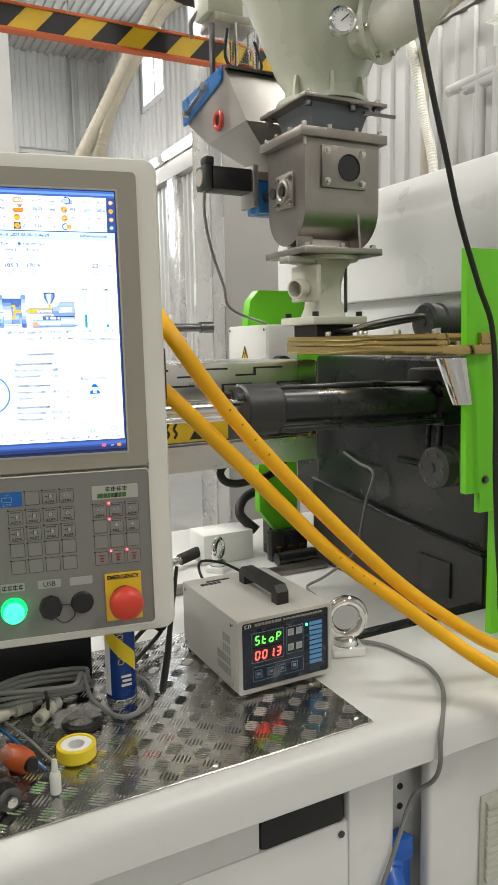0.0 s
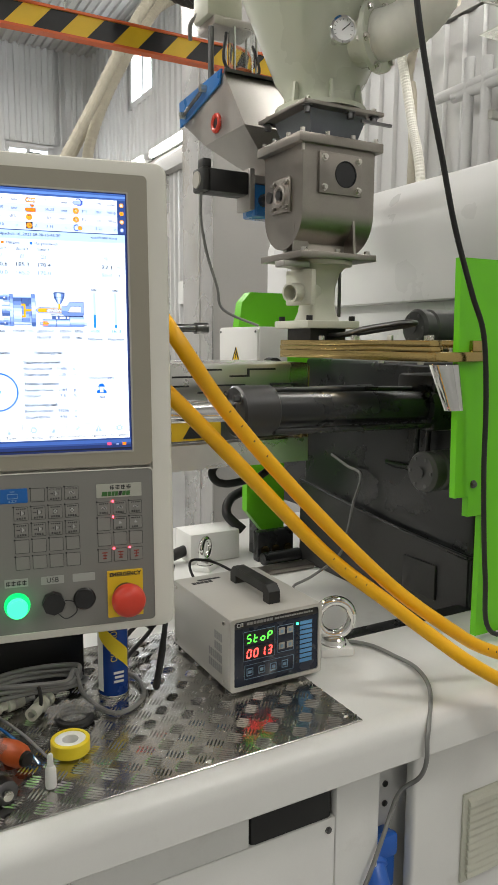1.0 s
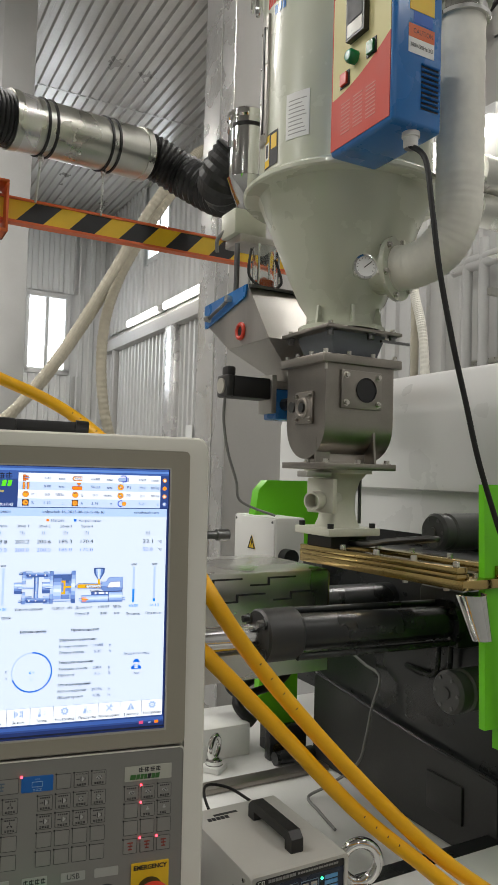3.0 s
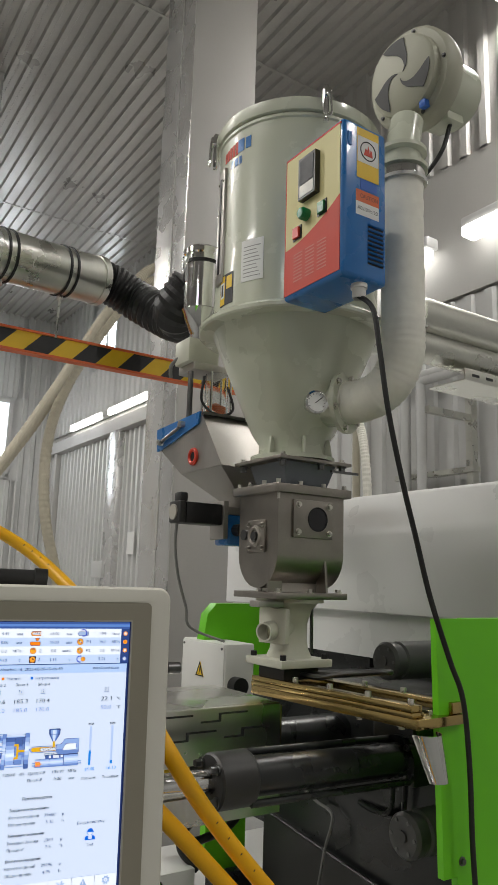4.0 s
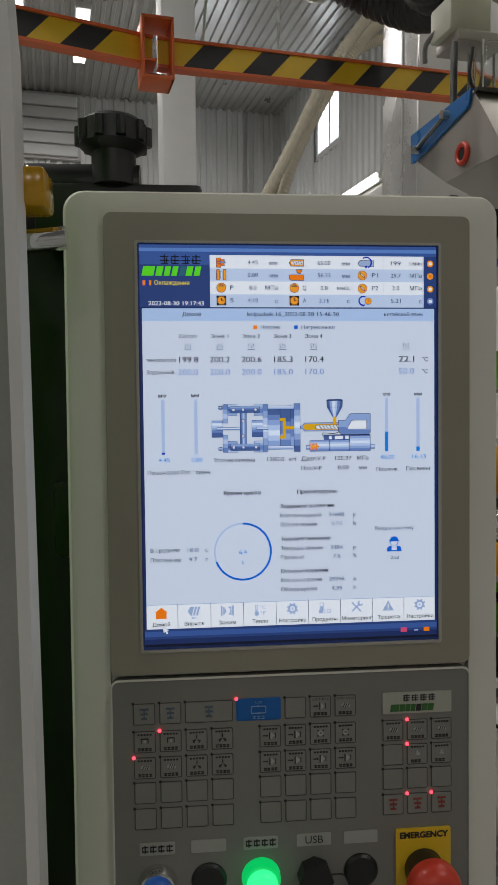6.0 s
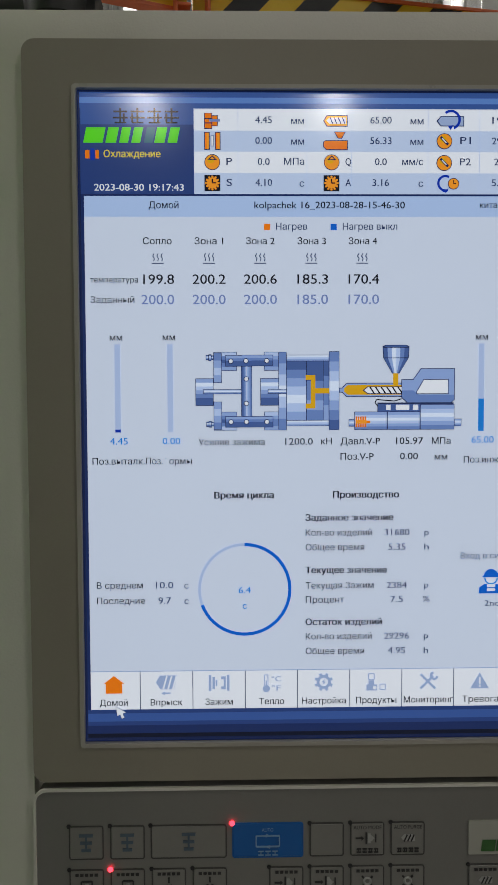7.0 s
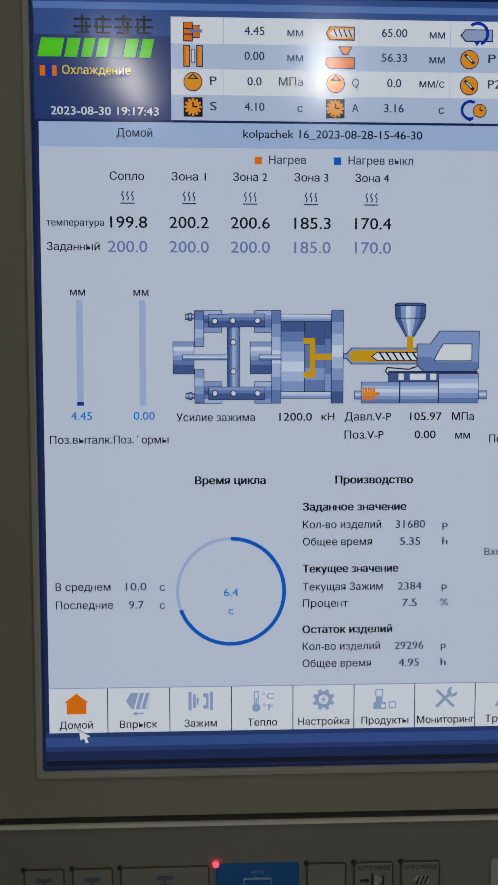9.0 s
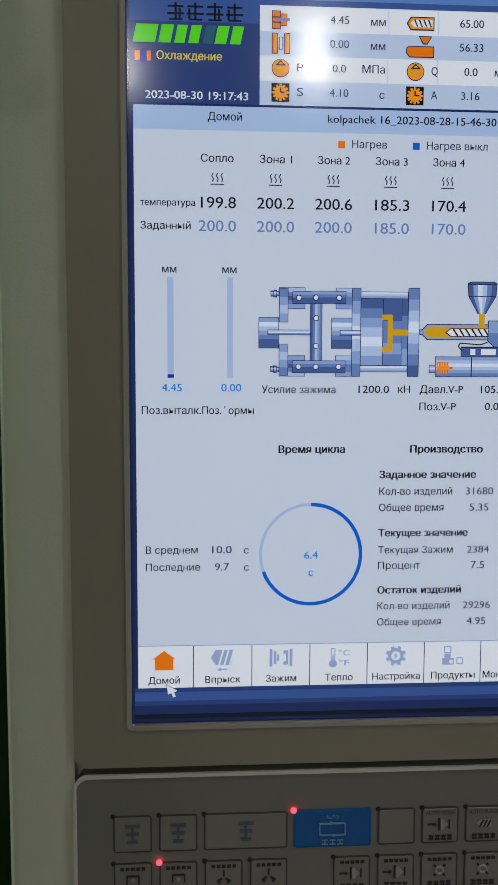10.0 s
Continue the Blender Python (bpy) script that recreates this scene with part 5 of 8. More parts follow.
for s, x, a, b in (("Сопло", 35.5, "199.8", "200.0"), ("Зона 1", 59.5, "200.2", "200.0"), ("Зона 2", 83.5, "200.6", "200.0"), ("Зона 3", 107.5, "185.3", "185.0"), ("Зона 4", 131.5, "170.4", "170.0"), ("", 203.9, "22.1", "50.0")):
    if s:
        TC("ink", s, x, 13.3, 236.3, 3.1)
    for k in (-1.9, 0, 1.9):
        line("slate", [(x + k + 0.3, 230.8), (x + k - 0.4, 229.6), (x + k + 0.4, 228.4), (x + k, 227.2)], 0.45, 4)
    line("slate", [(x - 2.8, 226.2), (x + 2.8, 226.2)], 0.45, 4)
    w = 15.3 if len(a) > 4 else 12.2
    for s_, key, z in ((a, "ink", 218.7), (b, "grey", 209.3)):
        T(key, s_, x - w / 2 + (1.0 if s_[0] == "1" else 0), x + w / 2, z, 4.5)
T("ink", "температура", 4.2, 26.4, 218.4, 2.6), T("ink", "Заданный", 4.2, 24.6, 209.2, 3.0), TC("ink", "°C", 218.6, 4.6, 218.4, 3), TC("ink", "°C", 218.6, 4.6, 209, 3)
for x, f, s, a, b, lab in ((16.1, 0.035, "4.45", 4.1, 28.6, "Поз.выталк."), (40.8, 0.0, "0.00", 29.2, 50.8, "Поз.формы"), (188.3, 0.37, "65.00", 179.9, 197.3, "Поз.инж."), (213.2, 0.085, "16.13", 203.5, 222.3, "Поз.мини")):
    TC("ink", "мм", x - 0.3, 5.8, 191.7, 3.0)
    rect("pale", x - 1.35, x + 1.35, 147.1, 188.6, 4)
    if f:
        rect("navy" if x < 100 else "cyan", x - 1.35, x + 1.35, 147.1, 147.1 + 41.5 * f, 5)
    TC("cyan", s, x + 0.5, 8.3 if len(s) < 5 else 10.6, 143.1, 3.2), T("ink", lab, a, b, 133.6, 3.1)


# the picture of the machine
def D(*pts):
    return [(-9.8 + x * 0.178, 204.3 - y * 0.177) for x, y in pts]


def block(x0, x1, y0, y1, layer=5, ramp=("g0", "g2", "g4", "g3", "g2", "g1", "g0"), upright=True):
    """A shaded metal block with a dark outline."""
    fill("line", D((x0, y0), (x1, y0), (x1, y1), (x0, y1)), layer)
    x0, x1, y0, y1 = x0 + 1.4, x1 - 1.4, y0 + 1.4, y1 - 1.4
    n = len(ramp)
    for k, key in enumerate(ramp):
        a, b = k / n, (k + 1) / n
        if upright:
            fill(key, D((x0, y0 + (y1 - y0) * a), (x1, y0 + (y1 - y0) * a), (x1, y0 + (y1 - y0) * b), (x0, y0 + (y1 - y0) * b)), layer + 1)
        else:
            fill(key, D((x0 + (x1 - x0) * a, y0), (x0 + (x1 - x0) * b, y0), (x0 + (x1 - x0) * b, y1), (x0 + (x1 - x0) * a, y1)), layer + 1)


DIM = ("g1", "g0", "g0", "g1", "g2")
for y0, y1 in ((116, 134), (293, 311)):
    block(379, 387, y0 + 2, y1 - 2), block(386, 394, y0, y1), block(393, 400, y0 + 3, y1 - 3)
block(351, 399, 180, 253, ramp=("g2", "g4", "g3", "g2", "g1", "g0", "g0"))
for y0, y1, s in ((110, 160, 1), (269, 319, -1)):
    block(399, 461, y0, y1, ramp=("g3", "g1", "g0", "g1", "g2") if s > 0 else ("g2", "g1", "g0", "g1", "g3"))
    block(533, 576, y0, y1, ramp=("g3", "g2", "g1", "g1", "g2"))
block(399, 421, 112, 192, 7, ("g1", "g2", "g3", "g2")), block(399, 421, 242, 317, 7, ("g2", "g3", "g2", "g1"))
block(571, 593, 110, 319, 7, ("g1", "g2", "g3", "g4", "g3", "g2", "g1"))
block(523, 574, 180, 253, ramp=("g2", "g4", "g3", "g2", "g1", "g0", "g0"))
block(372, 474, 209, 222, 8, ("g3", "g4", "g1")), block(543, 593, 209, 222, 9, ("g3", "g4", "g1"))
block(472, 501, 124, 308, 9, ("g0", "g1", "g3", "g2", "g1"), False)
for x0, x1, y in ((430, 502, 134), (473, 557, 133), (430, 502, 296), (473, 557, 296)):
    block(x0, x1, y - 15, y + 15, 11, ("g2", "g1", "g0", "g0"))
for x, y in ((445, 135), (485, 134), (540, 134), (445, 296), (486, 296), (540, 296), (486, 182), (486, 247)):
    (px_, pz_), = D((x, y))
    disc("line", px_, pz_, 1.25, 13, 16), disc("white", px_, pz_, 0.9, 14, 16)
block(592, 706, 118, 135, 5, ("g4", "g3", "g2")), block(592, 706, 292, 308, 5, ("g4", "g3", "g2"))
block(592, 646, 134, 293, 7, ("g0", "g1", "g2", "g3", "g4", "g3", "g2")), block(645, 692, 134, 293, 7, ("g0", "g0", "g1", "g1", "g2", "g1")), block(690, 706, 134, 293, 7, ("g0", "g1", "g1", "g2"))
for x0, x1, y0, y1 in ((643, 669, 172, 185), (657, 669, 185, 248), (643, 669, 248, 261), (669, 706, 207, 221)):
    rect("gold", D((x0, 0))[0][0], D((x1, 0))[0][0], D((0, y1))[0][1], D((0, y0))[0][1], 10)
block(705, 733, 109, 319, 9, ("g1", "g2", "g3", "g4", "g3", "g2", "g1", "g0"))
fill("line", D((733, 206), (740, 206), (752, 193), (900, 193), (900, 231), (752, 231), (740, 219), (733, 219)), 5)
fill("g2", D((734, 208), (741, 208), (753, 195), (899, 195), (899, 229), (753, 229), (741, 217), (734, 217)), 6)
fill("gold", D((746, 207), (756, 199), (899, 199), (899, 225), (756, 225), (746, 217)), 7)
fill("line", D((795, 213), (808, 203), (899, 203), (899, 223), (808, 223)), 8), fill("white", D((799, 213), (809, 205), (899, 205), (899, 221), (809, 221)), 9)
for k in range(6):
    line("ink", D((814 + k * 15, 204), (826 + k * 15, 222)), 0.65, 10)
rect("gold", D((876, 0))[0][0], D((890, 0))[0][0], D((0, 203))[0][1], D((0, 168))[0][1], 9)
fill("line", D((848, 96), (856, 92), (912, 92), (920, 96), (918, 127), (893, 169), (874, 169), (850, 127)), 5)
for k, key in enumerate(("g0", "g2", "g4", "g3", "g1", "g0")):
    a, b = k / 6, (k + 1) / 6
    fill(key, D((850 + 68 * a, 100), (850 + 68 * b, 100), (852 + 64 * b, 126), (852 + 64 * a, 126)), 6), fill(key, D((852 + 64 * a, 128), (852 + 64 * b, 128), (875 + 17 * b, 168), (875 + 17 * a, 168)), 6)
fill("g0", D((851, 96), (858, 94), (910, 94), (917, 96), (910, 98), (858, 98)), 7)
fill("line", D((898, 184), (929, 184), (950, 155), (1041, 155), (1041, 239), (1031, 248), (914, 248), (898, 233)), 9)
fill("g2", D((900, 186), (930, 186), (951, 157), (1039, 157), (1039, 238), (1030, 246), (915, 246), (900, 232)), 10), fill("g1", D((900, 214), (930, 214), (945, 226), (1039, 226), (1039, 238), (1030, 246), (915, 246), (900, 232)), 11)
fill("line", D((938, 224), (938, 216), (957, 184), (1024, 184), (1024, 224)), 12), fill("white", D((940, 222), (940, 217), (958, 186), (1022, 186), (1022, 222)), 13)
line("ink", D((899, 236), (880, 242), (832, 238), (828, 246), (836, 256)), 0.5, 9)
rect("line", D((835, 0))[0][0], D((1039, 0))[0][0], D((0, 271))[0][1], D((0, 246))[0][1], 5), rect("g0", D((836, 0))[0][0], D((1038, 0))[0][0], D((0, 271))[0][1], D((0, 250))[0][1], 6)
for x0, x1 in ((858, 870), (884, 920), (930, 944)):
    rect("white", D((x0, 0))[0][0], D((x1, 0))[0][0], D((0, 266))[0][1], D((0, 252))[0][1], 7)
for x0, x1, y0, y1 in ((773, 861, 270, 319), (861, 949, 270, 319), (949, 1041, 251, 319), (758, 774, 290, 310), (1040, 1060, 290, 310)):
    block(x0, x1, y0, y1, 7, ("g2", "g3", "g4", "g3", "g2", "g1"))
for k in range(5):
    rect("orange", D((776 + k * 6, 0))[0][0], D((780.6 + k * 6, 0))[0][0], D((0, 312))[0][1], D((0, 283))[0][1], 10)
rect("amber", D((776, 0))[0][0], D((806, 0))[0][0], D((0, 302))[0][1], D((0, 292))[0][1], 11), rect("orange", D((805, 0))[0][0], D((815, 0))[0][0], D((0, 301))[0][1], D((0, 294))[0][1], 10)
T("ink", "Усилие зажима", 54.1, 85.2, 142.4, 3.1), T("ink", "1200.0", 95.0, 108.0, 142.6, 3.2), T("ink", "кН", 111.9, 117.0, 142.6, 3.0)
T("ink", "Давл.V-P", 121.2, 139.9, 142.6, 3.2), T("ink", "105.97", 147.6, 160.4, 142.7, 3.2), T("ink", "МПа", 164.6, 173.5, 142.6, 3.1)
T("ink", "Поз.V-P", 121.2, 136.9, 135.3, 3.2), T("ink", "0.00", 149.5, 158.0, 135.4, 3.2), T("ink", "мм", 166.0, 172.0, 135.1, 3.0)
T("ink", "Время цикла", 61.4, 89.4, 117.2, 3.1, 0.16), T("ink", "Производство", 117.7, 149.0, 117.2, 3.1, 0.16)
for z, s, w, v, vw, u in ((106.3, "Заданное значение", 41.8, "", 0, ""), (99.1, "Кол-во изделий", 31.7, "31680", 12, "p"), (92.1, "Общее время", 28, "5.35", 8.3, "h"), (81.1, "Текущее значение", 38.8, "", 0, ""), (73.7, "Текущая Зажим", 32.5, "2384", 9.7, "p"), (66.9, "Процент", 18.4, "7.5", 6, "%"), (56.1, "Остаток изделий", 36.5, "", 0, ""), (49.1, "Кол-во изделий", 31.7, "29296", 12, "p"), (42, "Общее время", 28, "4.95", 8.3, "h")):
    T("ink", s, 104.6, 104.6 + w, z, 3.1, 0.045 if v else 0.16)
    if v:
        TC("slate", v, 148.2, vw, z, 3.2), TC("slate", u, 162.4, 3.4 if u == "%" else 2.1, z, 3.0)
for z, s, w, v, vw in ((74.5, "В среднем", 21.8, "10.0", 8.3), (67.1, "Последние", 22.8, "9.7", 6)):
    T("ink", s, 5.3, 5.3 + w, z, 3.1), TC("slate", v, 37.4, vw, z, 3.2), TC("slate", "с", 47.8, 2, z - 0.3, 3)
arc("pale", 75.5, 71.8, 20.9, 22.3, 0, 360, 4, 96), arc("blue", 75.5, 71.8, 20.8, 22.4, 0, 250, 5, 72)
TC("cyan", "6.4", 75.5, 5.8, 71.8, 3.2), TC("cyan", "с", 75.5, 2, 64.2, 3.0)
TC("slate", "Вход в систему", 194, 30.4, 87.5, 2.9)
arc("blue", 194, 77.2, 0, 3.5, -90, 90, 4, 16), rect("blue", 189.8, 198.2, 76.6, 77.6, 5), arc("cyan", 194, 76.4, 2.6, 3.3, 90, 270, 4, 16), disc("white", 194, 75.8, 2.6, 3)
fill("blue", [(188, 68.8), (188.4, 72), (190.8, 73.4), (197.2, 73.4), (199.6, 72), (200, 68.8)], 4), rect("white", 192, 196, 70, 73.4, 5), line("blue", [(192, 71.6), (196, 71.6)], 0.6, 6)
TC("slate", "2nd", 194, 7, 64.5, 2.8)
# tabs along the foot
for k, (s, w) in enumerate((("Домой", 13.3), ("Впрыск", 15.1), ("Зажим", 13.1), ("Тепло", 12), ("Настройка", 21), ("Продукты", 19.4), ("Мониторинг", 23.8), ("Тревога", 17.5), ("Настройки", 21))):
    xc, zc = 12.6 + 25.2 * k, 26.4
    TC("ink", s, xc, w, 17.8, 3.0)
    if k:
        rect("line", 25.2 * k - 0.2, 25.2 * k + 0.15, 14, 32.4, 4)
    if k == 0:
        fill("orange", [(xc - 5, 26.6), (xc, 30.4), (xc + 5, 26.6), (xc + 4, 26.6), (xc + 4, 21.8), (xc - 4, 21.8), (xc - 4, 26.6)], 4)
    elif k == 1:
        fill("soft", [(xc - 5.2, 27), (xc - 3.2, 30.4), (xc + 5.2, 30.4), (xc + 3.6, 23.6), (xc - 3, 23.6)], 4)
        for j in range(3):
            line("white", [(xc - 1.6 + j * 2.3, 23.8), (xc + 0.2 + j * 2.3, 30.2)], 0.7, 5)
        line("soft", [(xc - 1.6, 21.8), (xc + 2, 21.8)], 0.7, 5), fill("soft", [(xc - 2.6, 21.8), (xc - 0.8, 22.8), (xc - 0.8, 20.8)], 6)
    elif k == 2:
        for x0, x1, d in ((-5, -3.7, 0), (-3.2, -2, 1.0), (-1.7, -0.8, 2.4), (3.7, 5, 0), (2.2, 3.2, 0.7)):
            rect("soft", xc + x0, xc + x1, 22.6 + d, 30.4 - d, 4)
        rect("soft", xc + 1.0, xc + 2.4, 28.2, 29.7, 4), rect("soft", xc + 1.0, xc + 2.4, 23.3, 24.8, 4)
    elif k == 3:
        disc("soft", xc - 2.5, 23.4, 1.8, 4, 16), line("soft", [(xc - 3.3, 24), (xc - 3.3, 30.2)], 0.45, 4), line("soft", [(xc - 1.7, 24), (xc - 1.7, 30.2)], 0.45, 4), line("soft", [(xc - 3.3, 30.2), (xc - 1.7, 30.2)], 0.45, 5), line("soft", [(xc - 2.5, 23.5), (xc - 2.5, 27.5)], 0.6, 5)
        T("soft", "°C", xc, xc + 4.6, 28.7, 2.6), T("soft", "°F", xc, xc + 4.4, 24.2, 2.6)
    elif k in (4, 8):
        arc("soft", xc, zc, 2.0, 3.5, 0, 360, 4, 32)
        for j in range(8):
            a = math.tau * (j + 0.5) / 8
            line("soft", [(xc + 3.3 * math.cos(a), zc + 3.3 * math.sin(a)), (xc + 4.5 * math.cos(a), zc + 4.5 * math.sin(a))], 1.5, 5)
        fill("soft", [(xc + 0.7, zc + 1.7), (xc - 1.2, zc - 0.2), (xc - 0.2, zc - 0.2), (xc - 0.7, zc - 1.7), (xc + 1.2, zc + 0.2), (xc + 0.2, zc + 0.2)], 4)
    elif k == 5:
        for x0, x1, z0, z1 in ((-3.6, -0.8, 27.4, 30.2), (2, 4.6, 22.4, 25)):
            line("soft", [(xc + x0, z0), (xc + x1, z0), (xc + x1, z1), (xc + x0, z1), (xc + x0, z0)], 0.5, 4)
        rect("soft", xc - 3.6, xc - 0.8, 24.8, 27.0, 4), rect("soft", xc - 4.6, xc + 0.6, 22, 25, 5), disc("white", xc - 0.6, 23.4, 0.9, 6, 12)
    elif k == 6:
        line("soft", [(xc - 3.6, 22.6), (xc + 2.6, 28.8)], 1.3, 4), line("soft", [(xc + 3.6, 22.6), (xc - 3.6, 29.8)], 1.2, 5), arc("soft", xc + 3, 29, 1.0, 2.2, 100, 350, 6, 16)
    else:
        fill("soft", [(xc - 4.6, 22.4), (xc + 4.6, 22.4), (xc, 30.4)], 4), rect("white", xc - 0.4, xc + 0.4, 24.6, 27.8, 5), rect("white", xc - 0.4, xc + 0.4, 23.2, 24, 5)
fill("white", [(13.6, 16.2), (18.6, 13.2), (17, 12.6), (17.8, 10.6), (16.4, 10.2), (15.6, 12.2), (14.2, 11.4)], 16), line("slate", [(13.6, 16.2), (18.6, 13.2), (17, 12.6), (17.8, 10.6), (16.4, 10.2), (15.6, 12.2), (14.2, 11.4), (13.6, 16.2)], 0.25, 17)
rect("pink", 199, 204, 5.2, 8.6, 4), rect("orange", 217.5, 222, 5.2, 8.4, 4), rect("soft", 210, 213, 5.8, 6.8, 4)
for (key, layer), bm in LAY.items():
    dp_ = part("display_" + {"ink": "writing", "grey": "writing", "slate": "writing", "white": "field", "body": "field", "band": "field"}.get(key, "graphic"), bm, COL[key], screen, smooth=0)
    tagged(dp_, kind="stuff")

# keys
KEYMESH = {}
LED = glow("red_led_light", (1.0, 0.03, 0.05), 14.0)
KEYBLUE = mat("blue_key_foil", (0.005, 0.12, 0.42), 0.4, var=0.04, scale=20, bump=0.05)
KEYD = mat("dark_key_outline", (0.06, 0.06, 0.055), 0.4, var=0.05, scale=20, bump=0.05)
KEYF = mat("key_face_foil", (0.225, 0.22, 0.20), 0.36, var=0.06, scale=30, bump=0.1, fine=500)
KEYDARK = mat("dark_key_print", (0.03, 0.03, 0.03), 0.45, var=0.03, bump=0)
KEYLITE = mat("light_key_print", (0.4, 0.4, 0.38), 0.45, var=0.03, bump=0)
BLUEPRINT = mat("blue_key_print", (0.09, 0.13, 0.17), 0.4, var=0.02)
REDPRINT = mat("red_key_print", (0.26, 0.05, 0.035), 0.4, var=0.02)


def key_at(x, z, w=0.0167, h=0.0167, face=None, on=False):
    """One foil key: a dark moulded rim, a slightly domed face and its indicator."""
    k = (round(w, 4), round(h, 4), (face or KEYF).name)
    if k not in KEYMESH:
        bm = box(B(), 0.0006, w - 0.0006, -0.0061, -0.0054, -h + 0.0006, -0.0006, 0.0003, seg=1)
        inner = set(bm.faces)
        frame_ring(bm, rrect(0, w, -h, 0, 0.0012, 2), rrect(0.0006, w - 0.0006, -h + 0.0006, -0.0006, 0.001, 2), -0.0059, -0.0053)
        for f in bm.faces:
            f.material_index = 0 if f in inner else 1
        KEYMESH[k] = mesh(bm, "key", face or KEYF, 0)
        KEYMESH[k].materials.append(face if face else KEYD)
    ob = new("key", KEYMESH[k])
    ob.parent, ob.location = keypad, (x, 0, z)
    if on:
        part("led", lathe(B(), [(0, 0.0011), (0.0009, 0.0009), (0.0013, 0.0003), (0.0013, 0)], 14, pose(x, -0.006, z, 90)), LED, keypad, "lit red indicator")
    else:
        part("indicator", lathe(B(), [(0, 0.0006), (0.0009, 0.0005), (0.0011, 0)], 10, pose(x, -0.006, z, 90)), INK, keypad)
    return ob


def mark(bm, x, z, w, h):
    box(bm, x - w / 2, x + w / 2, -0.0066, -0.006, z - h / 2, z + h / 2)


def glyph(x, z, kind, title=""):
    """What is printed on a key: a line of small letters, a picture, and a line of characters."""
    cx, cz = x + 0.0084, z - 0.0083
    dk, lt = B(), B()
    if title:
        words(dk, title, cx - 0.0068, cx + 0.0068, cz + 0.0059, 0.0018, pose(0, -0.0063, 0, 90))
    else:
        for j in range(5):
            mark(dk, cx - 0.0046 + j * 0.0023, cz + 0.0058, 0.0016, 0.0012)
    for j in range(4 if kind != 4 else 3):
        q = cx - 0.0042 + j * 0.0028
        mark(dk, q, cz - 0.0047, 0.0021, 0.0005), mark(dk, q, cz - 0.0063, 0.0021, 0.0005), mark(dk, q - 0.0003, cz - 0.0055, 0.0005, 0.0022), mark(dk, q + 0.0006, cz - 0.0055, 0.0004, 0.002)
    if kind == 0:
        mark(dk, cx - 0.0042, cz + 0.0006, 0.0032, 0.0006), prism(dk, [(cx - 0.003, cz + 0.0016), (cx - 0.003, cz - 0.0004), (cx - 0.0018, cz + 0.0006)], "y", -0.0066, -0.006)
        mark(dk, cx - 0.0006, cz + 0.0006, 0.0008, 0.0056), mark(lt, cx + 0.0008, cz + 0.0006, 0.0014, 0.0048), prism(lt, [(cx + 0.0016, cz + 0.0022), (cx + 0.0016, cz - 0.001), (cx + 0.0034, cz + 0.0006)], "y", -0.0066, -0.006), mark(dk, cx + 0.004, cz + 0.0006, 0.0006, 0.004)
    elif kind == 1:
        ring(lt, 0.0016, 0.0006, pose(cx, -0.0063, cz + 0.0006, 90), 14, 4)
        for a in (45, 135, 225, 315):
            box(dk, 0.0024, 0.0036, -0.0004, 0.0004, -0.0003, 0.0003, m=pose(cx, -0.0063, cz + 0.0006, 90) @ pose(0, 0, 0, 0, 0, a))
    elif kind == 2:
        mark(dk, cx, cz + 0.0026, 0.005, 0.0007), mark(dk, cx - 0.0026, cz + 0.0008, 0.0007, 0.0036), mark(dk, cx + 0.0026, cz + 0.0008, 0.0007, 0.0036), mark(lt, cx, cz + 0.0006, 0.0016, 0.0016)
    elif kind == 3:
        for a in (0, 120, 240):
            box(dk, 0.0008, 0.0034, -0.0004, 0.0004, -0.0003, 0.0003, m=pose(cx, -0.0063, cz + 0.0006, 90) @ pose(0, 0, 0, 0, 0, a + 90))
        mark(dk, cx - 0.002, cz - 0.0016, 0.0012, 0.0008), mark(dk, cx + 0.002, cz - 0.0016, 0.0012, 0.0008)
    elif kind == 4:
        mark(lt, cx, cz + 0.0002, 0.0034, 0.0016), mark(lt, cx - 0.0002, cz + 0.0018, 0.0014, 0.002)
    else:
        prism(lt, [(cx - 0.0034, cz + 0.0006), (cx - 0.0018, cz + 0.0022), (cx + 0.0034, cz + 0.0022), (cx + 0.0034, cz - 0.001), (cx - 0.0018, cz - 0.001)], "y", -0.0066, -0.006)
        for j in range(3):
            box(dk, -0.0003, 0.0003, -0.0018, 0.0018, -0.0002, 0.0003, m=pose(cx - 0.0012 + j * 0.0017, -0.0066, cz + 0.0006, 90) @ pose(0, 0, 0, 0, 0, -25))
    part("key_print", dk, KEYDARK, keypad, smooth=0)
    if len(lt.verts):
        part("key_picture", lt, KEYLITE, keypad, smooth=0)


def dim_print(x, z, w, ink):
    """A dull coloured picture on a key."""
    bm = B()
    for j in range(3):
        mark(bm, x + w / 2, z - 0.0045 - j * 0.0036, 0.0066 - j * 0.001, 0.0014)
    mark(bm, x + w / 2, z - 0.0082, 0.001, 0.008)
    part("key_picture", bm, ink, keypad, smooth=0)


ROWS = (-0.0425, -0.0640, -0.0842, -0.1037, -0.1239)
